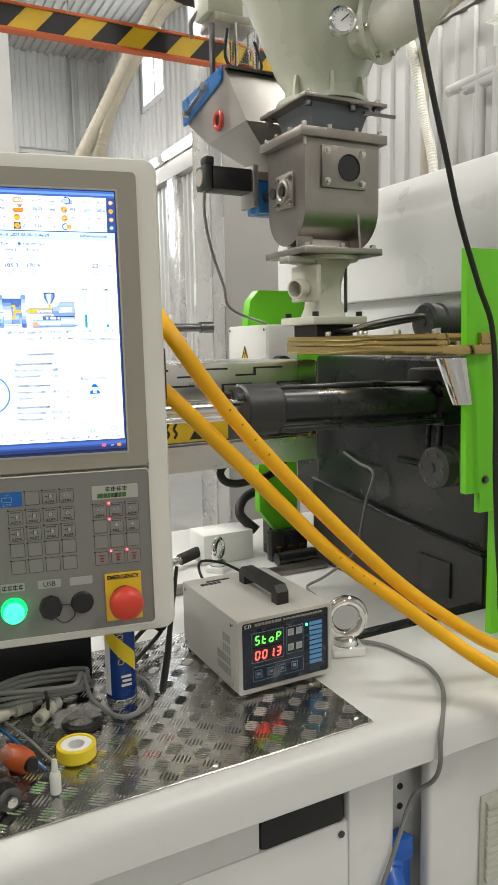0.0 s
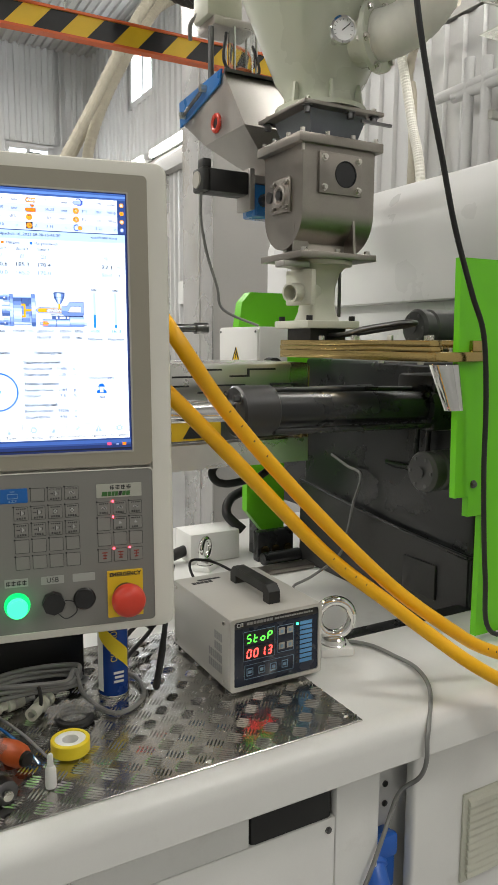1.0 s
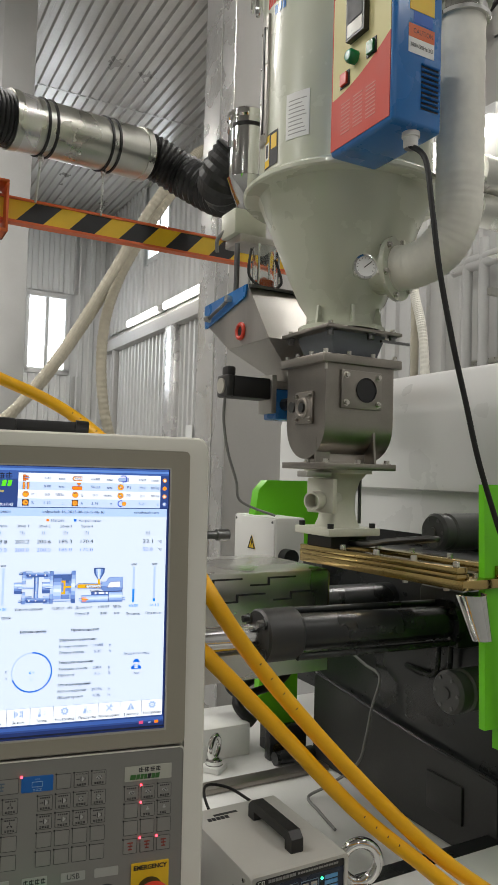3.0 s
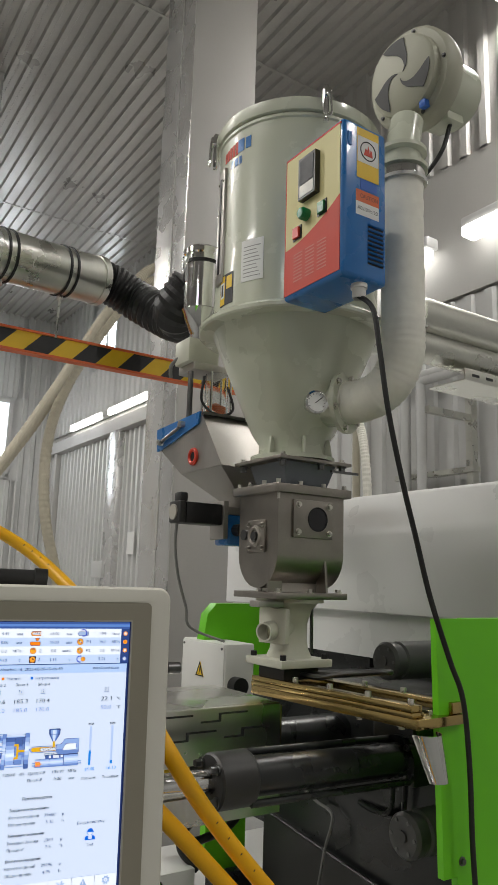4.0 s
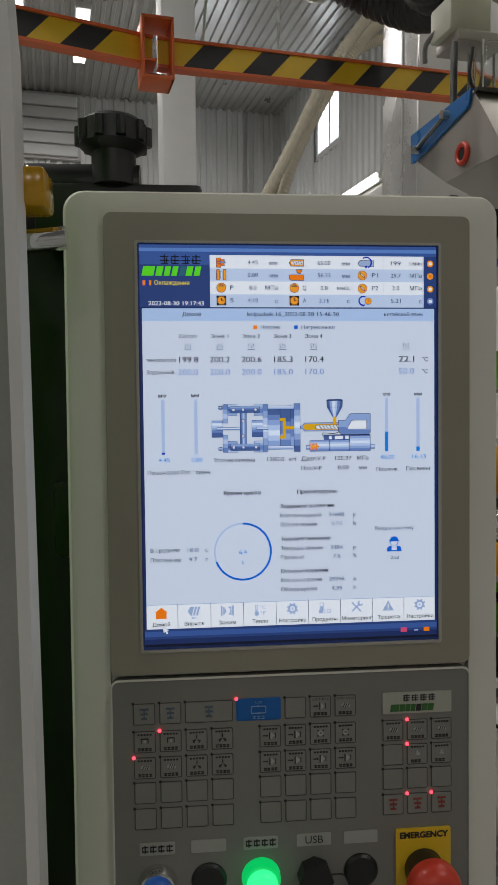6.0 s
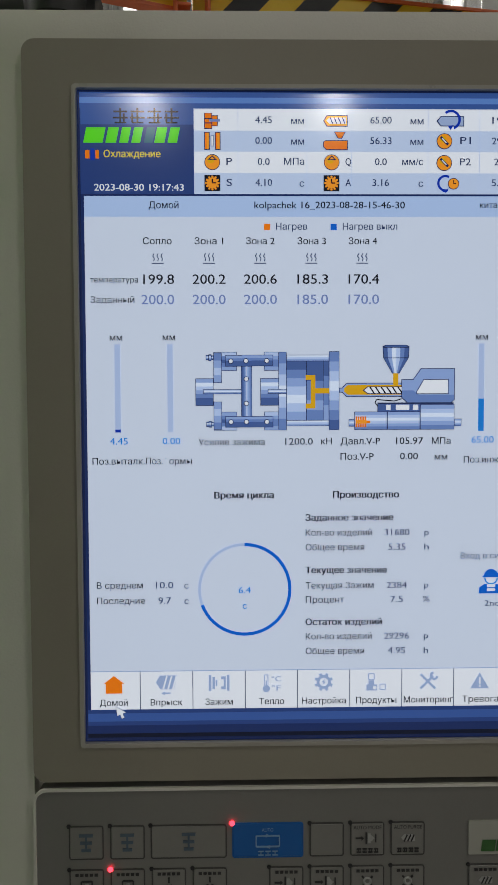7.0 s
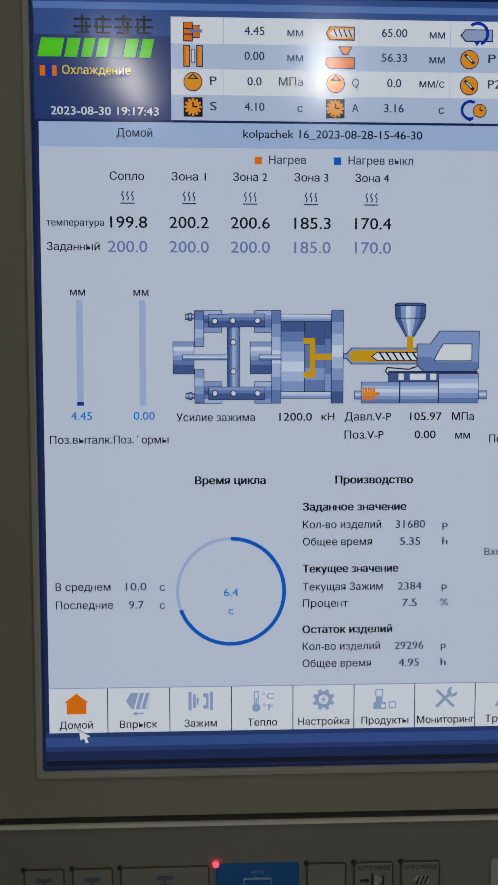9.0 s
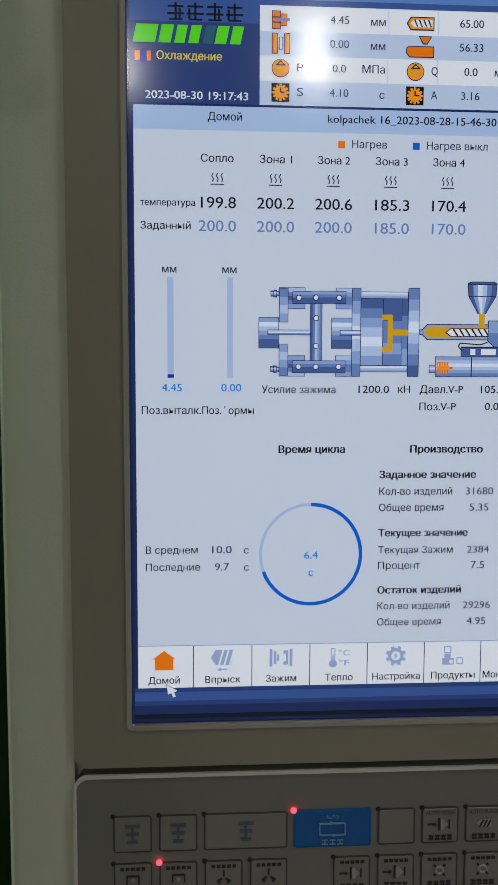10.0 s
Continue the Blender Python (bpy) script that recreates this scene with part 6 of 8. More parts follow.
for r, z in enumerate(ROWS):
    for c in range(4):
        x = -0.1238 + c * 0.0198
        if r == 0 and c > 1:
            continue
        key_at(x, z, on=(c, r) in ((1, 1), (0, 2)))
        if r == 0:
            dim_print(x, z, 0.0167, BLUEPRINT)
        elif r < 3:
            glyph(x, z, 3 if c > 1 else (2 if r == 1 else 5))
    for c in range(4):
        x = -0.0273 + c * 0.0197
        if r == 0 and c == 0:
            continue
        key_at(x, z)
        if r == 0 and c > 1:
            glyph(x, z, 0 if c == 2 else 5, "AUTO MODE" if c == 2 else "AUTO PURGE")
        elif r == 1:
            glyph(x, z, 1 if c > 1 else 0)
        elif r == 2:
            glyph(x, z, 0)
key_at(-0.0845, -0.0425, 0.0368)
dim_print(-0.0845, -0.0425, 0.0368, BLUEPRINT)
key_at(-0.0451, -0.0420, 0.0345, 0.0174, KEYBLUE, True)
au = B()
frame_ring(au, rrect(-0.0338, -0.0220, -0.0538, -0.0480, 0.0006, 2), rrect(-0.0333, -0.0225, -0.0533, -0.0485, 0.0004, 2), -0.0068, -0.006)
prism(au, [(-0.0288, -0.0474), (-0.0288, -0.0488), (-0.0272, -0.0481)], "y", -0.0069, -0.006), prism(au, [(-0.0270, -0.0530), (-0.0270, -0.0544), (-0.0286, -0.0537)], "y", -0.0069, -0.006)
words(au, "AUTO", -0.0308, -0.0252, -0.0452, 0.0017, pose(0, -0.0066, 0, 90))
for j in range(3):
    q = -0.0312 + j * 0.0034
    mark(au, q, -0.0560, 0.0026, 0.0004), mark(au, q, -0.0578, 0.0026, 0.0004), mark(au, q, -0.0569, 0.0004, 0.0022)
part("key_print", au, mat("pale_blue_print", (0.25, 0.42, 0.6), 0.4, var=0.02), keypad)
for r, z in enumerate((-0.0642, -0.0837, -0.1030, -0.1234)):
    for c in range(3):
        x = 0.0698 + c * 0.0195
        key_at(x, z, 0.0166, 0.0167, on=(c, r) in ((1, 0), (1, 1), (1, 3), (2, 3)))
        if r == 0:
            glyph(x, z, 5)
        elif r == 1 and c > 0:
            glyph(x, z, 4)
        elif r == 3:
            dim_print(x, z, 0.0166, REDPRINT)
badge = part("badge", prism(B(), rrect(0.0698, 0.1252, -0.0591, -0.0423, 0.0006, 2), "y", -0.0064, -0.0054), mat("badge_grey", (0.42, 0.42, 0.36), 0.4, var=0.04), keypad, "pale maker's badge")
for k in range(4):
    q = 0.0888 + k * 0.0068
    bb = B()
    mark(bb, q, -0.0450, 0.0052, 0.0008), mark(bb, q, -0.0468, 0.0056, 0.0008), mark(bb, q, -0.0486, 0.0048, 0.0008), mark(bb, q + 0.0004, -0.0468, 0.0009, 0.0056), mark(bb, q - 0.0018, -0.0474, 0.0008, 0.004)
    part("badge_mark", bb, INK, badge)
BADGEG = mat("badge_green", (0.04, 0.14, 0.03), 0.4, var=0.02)
for k, (x0, w) in enumerate(((0.0758, 0.0066), (0.083, 0.0042), (0.0878, 0.0036), (0.0920, 0.0036), (0.0962, 0.0040), (0.1008, 0.0042), (0.1056, 0.0046), (0.0, 0.0))[:7]):
    part("badge_mark", prism(B(), [(x0, -0.0573), (x0 + w, -0.0573), (x0 + w + 0.0008, -0.0518), (x0 + 0.0008, -0.0518)], "y", -0.0068, -0.006), INK if k == 4 else BADGEG, badge)

# push buttons
LABELW = mat("label_plate", (0.36, 0.36, 0.33), 0.4, var=0.04)
for k, (x, kind) in enumerate(((-0.107, "blue"), (-0.0676, "plug"), (-0.0272, "green"), (0.0146, "usb"), (0.0518, "plug"))):
    z = -0.183
    lab = part("label_plate", prism(B(), rrect(x - 0.0135, x + 0.0135, z + 0.0222, z + 0.0320, 0.001, 2), "y", -0.0062, -0.0054), LABELW, keypad)
    if kind in ("blue", "green"):
        lm = B()
        for j in range(4):
            mark(lm, x - 0.0093 + j * 0.0062, z + 0.0288, 0.0048, 0.0009), mark(lm, x - 0.0093 + j * 0.0062, z + 0.0254, 0.0048, 0.0009), mark(lm, x - 0.0093 + j * 0.0062, z + 0.0271, 0.001, 0.006), mark(lm, x - 0.0112 + j * 0.0062, z + 0.0268, 0.0008, 0.0044)
        part("label_print", lm, INK, lab)
    if kind == "usb":
        lm = B()
        lettering(lm, "USB", 0, 0, 0.0085, pose(x, -0.0066, z + 0.027, 90))
        part("label_print", lm, INK, lab)
    if kind == "plug":
        part("blanking_plug", lathe(B(), [(0, 0.003), (0.0115, 0.003), (0.0135, 0.001), (0.014, -0.002)], 32, pose(x, -0.006, z, 90)), BLACK, keypad)
    elif kind == "usb":
        u = part("usb_cap", cyl(B(), (x, -0.004, z), (x, -0.018, z), 0.0135, seg=8), BLACK, keypad, "black screw cap with tether")
        part("tether", tube(B(), [(x + 0.004, -0.012, z - 0.012), (x + 0.014, -0.014, z - 0.02), (x + 0.027, -0.01, z - 0.014), (x + 0.024, -0.008, z - 0.002), (x + 0.013, -0.012, z + 0.002)], 0.0007, 6), BLACK, u)
    else:
        bt = part("push_button", lathe(B(), [(0.0115, 0.011), (0.0135, 0.010), (0.0148, 0.006), (0.0152, 0.0)], 36, pose(x, -0.005, z, 90)), CHROME if kind == "blue" else glow("green_ring_light", (0.0, 0.75, 0.16), 1.6), keypad)
        cap = [(0, 0.0195), (0.010, 0.0185), (0.012, 0.0165), (0.012, 0.008)]
        part("cap", lathe(B(), cap, 36, pose(x, -0.005, z, 90)), SOCKETB if kind == "blue" else glow("green_button_light", (0.04, 0.9, 0.3), 2.6), bt, "blue push button cap" if kind == "blue" else "lit green push button cap")
ep = part("emergency_plate", prism(B(), rrect(0.0800, 0.1240, -0.2105, -0.1515, 0.001, 2), "y", -0.0075, -0.0054), SIGNY, keypad, "yellow emergency stop plate")
em = B()
lettering(em, "EMERGENCY", 0, 0, 0.0068, pose(0.102, -0.0078, -0.1565, 90), bold=0.0003)
part("label_print", em, INK, ep)
part("emergency_collar", cyl(B(), (0.102, -0.006, -0.183), (0.102, -0.022, -0.183), 0.0155, seg=32), BLACK, keypad)
part("emergency_button", lathe(B(), [(0, 0.046), (0.012, 0.045), (0.018, 0.041), (0.0205, 0.035), (0.0202, 0.028), (0.017, 0.024), (0.012, 0.018), (0.012, 0.012)], 40, pose(0.102, 0, -0.183, 90)), RED, keypad, "red mushroom emergency stop button")
# clamp knob, arm and roller on top of the panel
arm = thing("panel_arm", "black steel swivel arm holding the control panel", "support arm", m=PANEL)
part("bar", tube(B(), [(-0.33, 0.065, 0.368), (-0.116, 0.065, 0.368)], 0.018, 16, 0), BLACK, arm)
part("bracket", box(B(), -0.20, -0.065, 0.045, 0.12, 0.325, 0.366, 0.004), BLACK, arm)
part("sleeve", cyl(B(), (-0.08, 0.085, 0.358), (0.008, 0.085, 0.357), 0.011, seg=20), RUBBER, arm)
part("end_cap", cyl(B(), (0.008, 0.085, 0.357), (0.024, 0.085, 0.356), 0.0135, seg=20), BLACK, arm)
kb = B()
lathe(kb, [(0, 0.035), (0.023, 0.033), (0.0275, 0.029), (0.0275, 0.012), (0.023, 0.009), (0.018, 0.006), (0.018, -0.02), (0, -0.02)], 32, pose(-0.137, 0.055, 0.385))
for k in range(10):
    a = math.tau * k / 10
    cyl(kb, (-0.137 + 0.0275 * math.cos(a), 0.055 + 0.0275 * math.sin(a), 0.398), (-0.137 + 0.0275 * math.cos(a), 0.055 + 0.0275 * math.sin(a), 0.413), 0.004, seg=8)
part("clamp_knob", kb, BLACK, arm, "black ribbed clamp knob")
part("post", box(B(), -0.26, -0.12, 0.105, 0.17, -0.9, 0.36, 0.006), BLACK, arm)
part("back_arm", box(B(), -0.2, 0.12, 0.1, 0.16, 0.05, 0.12, 0.006), BLACK, arm)
AMBER = mat("amber_glass", (0.5, 0.27, 0.01), 0.15, var=0.2)
part("side_block", box(B(), 0.150, 0.178, 0.05, 0.085, 0.055, 0.125, 0.004), BLACK, arm)

# ---- colour dosing unit ----
ld = thing("dosing_hopper", "brushed stainless dosing hopper with blue lid", "dosing unit")
UA, UB = 0.15, 0.40
poly = [(1.066, 2.225), (0.81, 2.235), (0.70, 2.085), (0.92, 2.083), (1.05, 2.165)]
part("body", prism(B(), poly, "x", UA, UB), STEEL, ld)
fn = B()
top_ = [fn.verts.new(p) for p in ((UA, 0.702, 2.084), (UB, 0.702, 2.084), (UB, 0.918, 2.082), (UA, 0.918, 2.082))]
low_ = [fn.verts.new(p) for p in ((0.25, 0.74, 1.99), (0.34, 0.74, 1.99), (0.34, 0.82, 1.99), (0.25, 0.82, 1.99))]
for k in range(4):
    fn.faces.new((top_[k], top_[(k + 1) % 4], low_[(k + 1) % 4], low_[k]))
fn.faces.new(top_), fn.faces.new(low_)
part("funnel", fn, STEEL, ld)
lid = part("lid", prism(B(), [(1.075, 2.232), (0.815, 2.245), (0.825, 2.212), (1.055, 2.165), (1.07, 2.165)], "x", UA - 0.006, UA - 0.001), BLUE, ld, "blue hinged lid edge")
part("lid_latch", tube(B(), [(UA - 0.012, 1.04, 2.185), (UA - 0.014, 1.0, 2.195), (UA - 0.014, 0.93, 2.212), (UA - 0.012, 0.91, 2.222)], 0.005, 8), DARKSTEEL, lid)
for v0, z0 in ((1.035, 2.187), (0.905, 2.222)):
    part("latch_bolt", cyl(B(), (UA - 0.004, v0, z0), (UA - 0.022, v0, z0), 0.009, seg=14), BOLTM, lid)
part("rim", box(B(), UA, UB, 0.80, 0.812, 2.235, 2.243), DARKSTEEL, ld)
pg = part("port_ring", ring(B(), 0.019, 0.006, pose(UA - 0.002, 0.850, 2.124, 0, 90), 32, 10), RED, ld, "red rubber port ring")
part("port_glass", cyl(B(), (UA + 0.001, 0.850, 2.124), (UA - 0.003, 0.850, 2.124), 0.016, seg=24), BLACK, pg)
part("outlet", cyl(B(), (0.295, 0.78, 1.99), (0.295, 0.78, 1.93), 0.03, seg=24), STEEL, ld)
part("transfer_tube", cyl(B(), (0.27, 0.78, 1.93), (0.275, 0.64, 1.93), 0.025, seg=24), STEEL, ld)
gbx = part("gearbox", box(B(), 0.208, 0.29, 0.755, 0.82, 1.885, 1.965, 0.006), BLUE, ld, "blue worm gearbox")
part("gearbox_plate", box(B(), 0.206, 0.29, 0.75, 0.825, 1.965, 1.985, 0.003), STEEL, ld)
part("knob", cyl(B(), (0.235, 0.755, 1.925), (0.235, 0.725, 1.925), 0.016, seg=10), BLACK, gbx)
mt = part("auger_motor", box(B(), 0.085, 0.192, 0.755, 0.815, 1.935, 1.99, 0.004), BLACK, ld, "black servo motor with grey cap")
part("motor_cap", box(B(), 0.064, 0.085, 0.755, 0.815, 1.935, 1.992, 0.006), CASTBASE, mt)
part("motor_face", cyl(B(), (0.065, 0.785, 1.963), (0.06, 0.785, 1.963), 0.02, seg=24), KEYL, mt)
part("plug", box(B(), 0.07, 0.095, 0.765, 0.80, 1.99, 2.015, 0.006), CASTBASE, mt)
part("motor_flange", box(B(), 0.192, 0.207, 0.75, 0.82, 1.90, 2.0, 0.002), STEEL, mt)
part("motor_cable", tube(B(), [(0.075, 0.785, 1.94), (0.08, 0.80, 1.88), (0.12, 0.85, 1.80), (0.19, 0.93, 1.72), (0.235, 0.98, 1.66), (0.36, 1.0, 1.618)], 0.004, 8), CABLEG, mt)

rc = thing("vacuum_receiver", "polished chrome vacuum receiver with glass chamber", "receiver")
RX, RV = 0.225, 0.985
part("canister", lathe(B(), [(0.0, 2.80), (0.05, 2.80), (0.062, 2.79), (0.062, 2.775), (0.058, 2.77), (0.058, 2.60), (0.061, 2.597), (0.03, 2.525), (0.03, 2.50)], 40, pose(RX, RV, 0)), CHROME, rc)
part("band", lathe(B(), [(0.0585, 2.742), (0.0605, 2.742), (0.0605, 2.752), (0.0585, 2.752)], 40, pose(RX, RV, 0)), RUBBER, rc)
part("clip", tube(B(), [(RX - 0.06, RV - 0.03, 2.77), (RX - 0.075, RV - 0.035, 2.73), (RX - 0.072, RV - 0.03, 2.67)], 0.006, 8), CHROME, rc)
part("grey_box", box(B(), RX - 0.055, RX + 0.05, RV - 0.04, RV + 0.05, 2.425, 2.50, 0.006), BEIGE, rc, "small beige terminal box")
part("head_plate", box(B(), RX - 0.04, RX + 0.09, RV - 0.05, RV + 0.05, 2.40, 2.425, 0.004), STEEL, rc)
part("glass_chamber", lathe(B(), [(0.035, 2.27), (0.035, 2.40), (0.032, 2.40), (0.032, 2.27)], 32, pose(RX + 0.05, RV - 0.03, 0)), CLEAR, rc)
part("pellets", lathe(B(), [(0, 2.255), (0.03, 2.255), (0.03, 2.30), (0, 2.315)], 20, pose(RX + 0.05, RV - 0.03, 0)), ORANGE, rc, "orange pellets in the chamber")
for a in range(4):
    x, y = RX + 0.05 + 0.045 * math.cos(a * math.pi / 2 + 0.7), RV - 0.03 + 0.045 * math.sin(a * math.pi / 2 + 0.7)
    part("tie_rod", cyl(B(), (x, y, 2.24), (x, y, 2.40), 0.004, seg=10), CHROME, rc)
part("base_ring", lathe(B(), [(0.03, 2.235), (0.055, 2.235), (0.058, 2.245), (0.055, 2.256), (0.03, 2.256)], 32, pose(RX + 0.05, RV - 0.03, 0)), CHROME, rc)
part("sensor_cable", tube(B(), [(RX - 0.01, RV - 0.06, 2.38), (RX - 0.02, RV - 0.07, 2.30), (RX + 0.03, RV - 0.085, 2.265), (RX + 0.08, RV - 0.08, 2.29), (RX + 0.07, RV - 0.06, 2.36)], 0.004, 8), RUBBER, rc)
part("sensor", cyl(B(), (RX - 0.05, RV - 0.05, 2.245), (RX - 0.05, RV - 0.05, 2.39), 0.008, seg=12), DARKSTEEL, rc)
part("air_line", tube(B(), [(RX - 0.05, RV + 0.03, 2.45), (RX - 0.06, RV + 0.06, 2.43), (RX - 0.05, RV + 0.08, 2.40)], 0.006, 8), CABLEG, rc)

# ---- overhead duct and barrier ----
DA, DBv = Vector((-0.37, 1.43, 2.813)), Vector((0.085, 1.53, 2.852))
dd = (DBv - DA).normalized()
duct = thing("air_duct", "galvanised round air duct with rubber clamps", "duct")
part("pipe", cyl(B(), DA, DBv, 0.086, seg=48), GALV, duct)
for f in (0.22, 0.70):
    for o in (-0.014, 0.014):
        c = DA + (DBv - DA) * f + dd * o
        part("clamp_band", tube(B(), [c - dd * 0.004, c + dd * 0.004], 0.0905, 40, 0), RUBBER, duct)
    c = DA + (DBv - DA) * f
    part("hanger", cyl(B(), c - Vector((0, 0, 0.086)), (c.x, 1.51, 2.60), 0.004, seg=8), GALV, duct)
    part("hanger_bolt", cyl(B(), c - Vector((0, 0, 0.08)), c - Vector((0, 0, 0.105)), 0.009, seg=8), BOLTM, duct)
for f in (0.0, 1.0):
    c = DA + (DBv - DA) * f
    part("end_bead", tube(B(), [c - dd * 0.012, c + dd * 0.012], 0.0905, 40, 0), GALV, duct)
tp_ = DA + (DBv - DA) * 0.07
part("foil_tape", tube(B(), [tp_ - dd * 0.03, tp_ + dd * 0.03], 0.0875, 40, 0), TRIMS, duct)


def flex(pts, r, name, label, material, pitch=0.012, n=40, depth=0.006):
    bm = B()
    tube(bm, pts, r, 28, n, rad=lambda i, f: r - depth * (i % 2))
    return solid(name, bm, material, label, "hose", smooth=0 if depth > 0.004 else 50)


flex([DBv - dd * 0.02, DBv + dd * 0.06, DBv + Vector((0.17, -0.02, -0.05)), DBv + Vector((0.25, -0.15, -0.14)), DBv + Vector((0.24, -0.33, -0.19)), (RX - 0.02, RV + 0.12, 2.63), (RX, RV + 0.05, 2.70)], 0.078, "flexible_hose", "black corrugated flexible suction hose", FLEX, n=12)
flex([DA + dd * 0.02, DA - dd * 0.06, DA + Vector((-0.2, -0.02, 0.0)), DA + Vector((-0.5, -0.06, 0.08)), DA + Vector((-0.9, -0.1, 0.22)), DA + Vector((-1.6, -0.1, 0.5))], 0.085, "flexible_hose", "black corrugated flexible suction hose", FLEX, n=18)

bar = thing("overhead_barrier", "black and yellow striped overhead bar in orange frame", "barrier", m=Matrix.Translation((-0.075, 0.113, 1.615)) @ Matrix.Scale(1.05, 4) @ Matrix.Translation((0.075, -0.113, -1.615)) @ M)
BZ0, BZ1, BVv = 2.522, 2.588, 1.5
for u0, u1, m_ in ((-0.40, 0.9, None), (-1.9, -0.415, pose(-0.41, BVv, 0, 0, 0, 12) @ pose(0.41, -BVv, 0))):
    part("strip", box(B(), u0, u1, BVv, BVv + 0.02, BZ0, BZ1, m=m_), SIGNY, bar, "yellow and black striped strip")
    for k in range(16):
        s0 = -1.86 + k * 0.17
        if s0 < u0 or s0 + 0.15 > u1:
            continue
        part("stripe", prism(B(), [(s0, BZ0 + 0.001), (s0 + 0.085, BZ0 + 0.001), (s0 + 0.145, BZ1 - 0.001), (s0 + 0.06, BZ1 - 0.001)], "y", BVv - 0.0012, BVv + 0.001, m_), INK, bar)
    part("top_rail", box(B(), u0, u1, BVv - 0.006, BVv + 0.03, BZ1, BZ1 + 0.008, m=m_), ORANGE, bar)
    part("bottom_rail", box(B(), u0, u1, BVv - 0.006, BVv + 0.03, BZ0 - 0.008, BZ0, m=m_), ORANGE, bar)
jb_ = B()
for u0, u1, z0, z1 in ((-0.45, -0.442, 2.475, 2.63), (-0.37, -0.362, 2.465, 2.62), (-0.45, -0.362, 2.621, 2.63), (-0.45, -0.362, 2.465, 2.475), (-0.45, -0.41, 2.51, 2.518)):
    box(jb_, u0, u1, BVv - 0.05, BVv + 0.05, z0, z1, 0.002)
part("joint_bracket", jb_, ORANGE, bar, "orange open joint bracket")
part("joint_bolt", cyl(B(), (-0.43, BVv, 2.485), (-0.38, BVv, 2.485), 0.012, seg=10), DARKSTEEL, bar)
for u0 in (-1.5,):
    part("hanger", cyl(B(), (u0, BVv + 0.01, 2.59), (u0, BVv + 0.01, 6.75), 0.006, seg=8), ORANGE, bar)

# ---- yellow hoses ----
Mi = M.inverted()


def wp_(x, y, z):
    return Mi @ Vector((x, y, z))


hs = thing("air_hose", "thick yellow rubber air hose with black print", "hose", group="yellow air hoses")
P1 = [wp_(-0.9, 1.62, 1.99), wp_(-0.5, 1.62, 1.97), wp_(-0.20, 1.62, 1.942), wp_(-0.06, 1.62, 1.90), wp_(0.04, 1.60, 1.85), wp_(0.12, 1.50, 1.775), wp_(0.165, 1.36, 1.70), (-0.318, 0.055, 1.588), (-0.226, 0.06, 1.468), (-0.09, 0.055, 1.320), (0.07, 0.03, 1.162), (0.2, 0.01, 1.062), (0.285, 0.0, 1.01), (0.42, -0.03, 0.962), (0.6, -0.06, 0.93), (0.9, -0.08, 0.9)]
part("jacket", tube(B(), P1, 0.0118, 18, 12), YELLOW, hs)
hs2 = thing("air_hose", "thick yellow rubber air hose with black print", "hose", group="yellow air hoses")
P2 = [wp_(0.05, 1.14, 1.62), wp_(0.12, 1.14, 1.56), (-0.314, 0.06, 1.492), (-0.21, 0.06, 1.39), (-0.047, 0.055, 1.226), (0.06, 0.02, 1.135), (0.13, -0.01, 1.075), (0.214, -0.06, 1.008), (0.4, -0.1, 0.9), (0.6, -0.12, 0.8)]
part("jacket", tube(B(), P2, 0.0118, 18, 12), YELLOW, hs2)
for P, own in ((P1, hs), (P2, hs2)):
    sp_ = smooth_path(P, 12)
    cam_side = Vector((-0.3, -1.0, 0.35)).normalized()
    for i in range(8, len(sp_) - 30):
        if i % 47 in (2, 4, 6, 8):
            d = (sp_[i + 1] - sp_[i]).normalized()
            nrm = (cam_side - d * cam_side.dot(d)).normalized()
            sd_ = d.cross(nrm)
            c = sp_[i] + nrm * 0.0117
            f = [c + d * a + sd_ * b_ for a, b_ in ((-0.0009, -0.0017), (0.0009, -0.0017), (0.0009, 0.0017), (-0.0009, 0.0017))]
            pr = B()
            pr.faces.new([pr.verts.new(p + nrm * 0.0006) for p in f])
            part("hose_print", pr, INK, own, smooth=0)

# ---- dosing controller ----
cm = thing("dosing_controller", "small grey dosing controller box on the tread plate", "controller", m=M @ pose(-0.160, 0.176, DECK - 0.001))
case = part("case", box(B(), 0, 0.193, 0.004, 0.25, 0.007, 0.142, 0.004), CMBODY, cm)
fb_ = B()
frame_ring(fb_, rrect(0, 0.193, 0.007, 0.142, 0.006), rrect(0.008, 0.186, 0.014, 0.136, 0.005), -0.003, 0.006)
part("front_frame", fb_, CMBODY, cm)
face = part("front_panel", box(B(), 0.006, 0.187, 0.0, 0.0045, 0.013, 0.137), CMFACE, cm, "navy front panel with digital displays")
for x in (0.012, 0.18):
    for y in (0.02, 0.235):
        part("rubber_foot", cyl(B(), (x, y, 0.0015), (x, y, 0.007), 0.008, seg=14), RUBBER, cm)


def fpart(name, x0, x1, z0, z1, material, d=0.0008, own=None, lab=""):
    return part(name, box(B(), x0, x1, -d, 0.001, z0, z1), material, own or face, lab)


WINK = mat("white_print", (0.7, 0.7, 0.68), 0.45, var=0.03)
LBLUE = mat("light_blue_print", (0.12, 0.34, 0.62), 0.4, var=0.03)
SOFTB = mat("soft_key_print", (0.20, 0.33, 0.46), 0.4, var=0.03)
part("title_band", box(B(), 0.008, 0.186, -0.0006, 0.001, 0.122, 0.1355), BLACK, face)
tb_ = B()
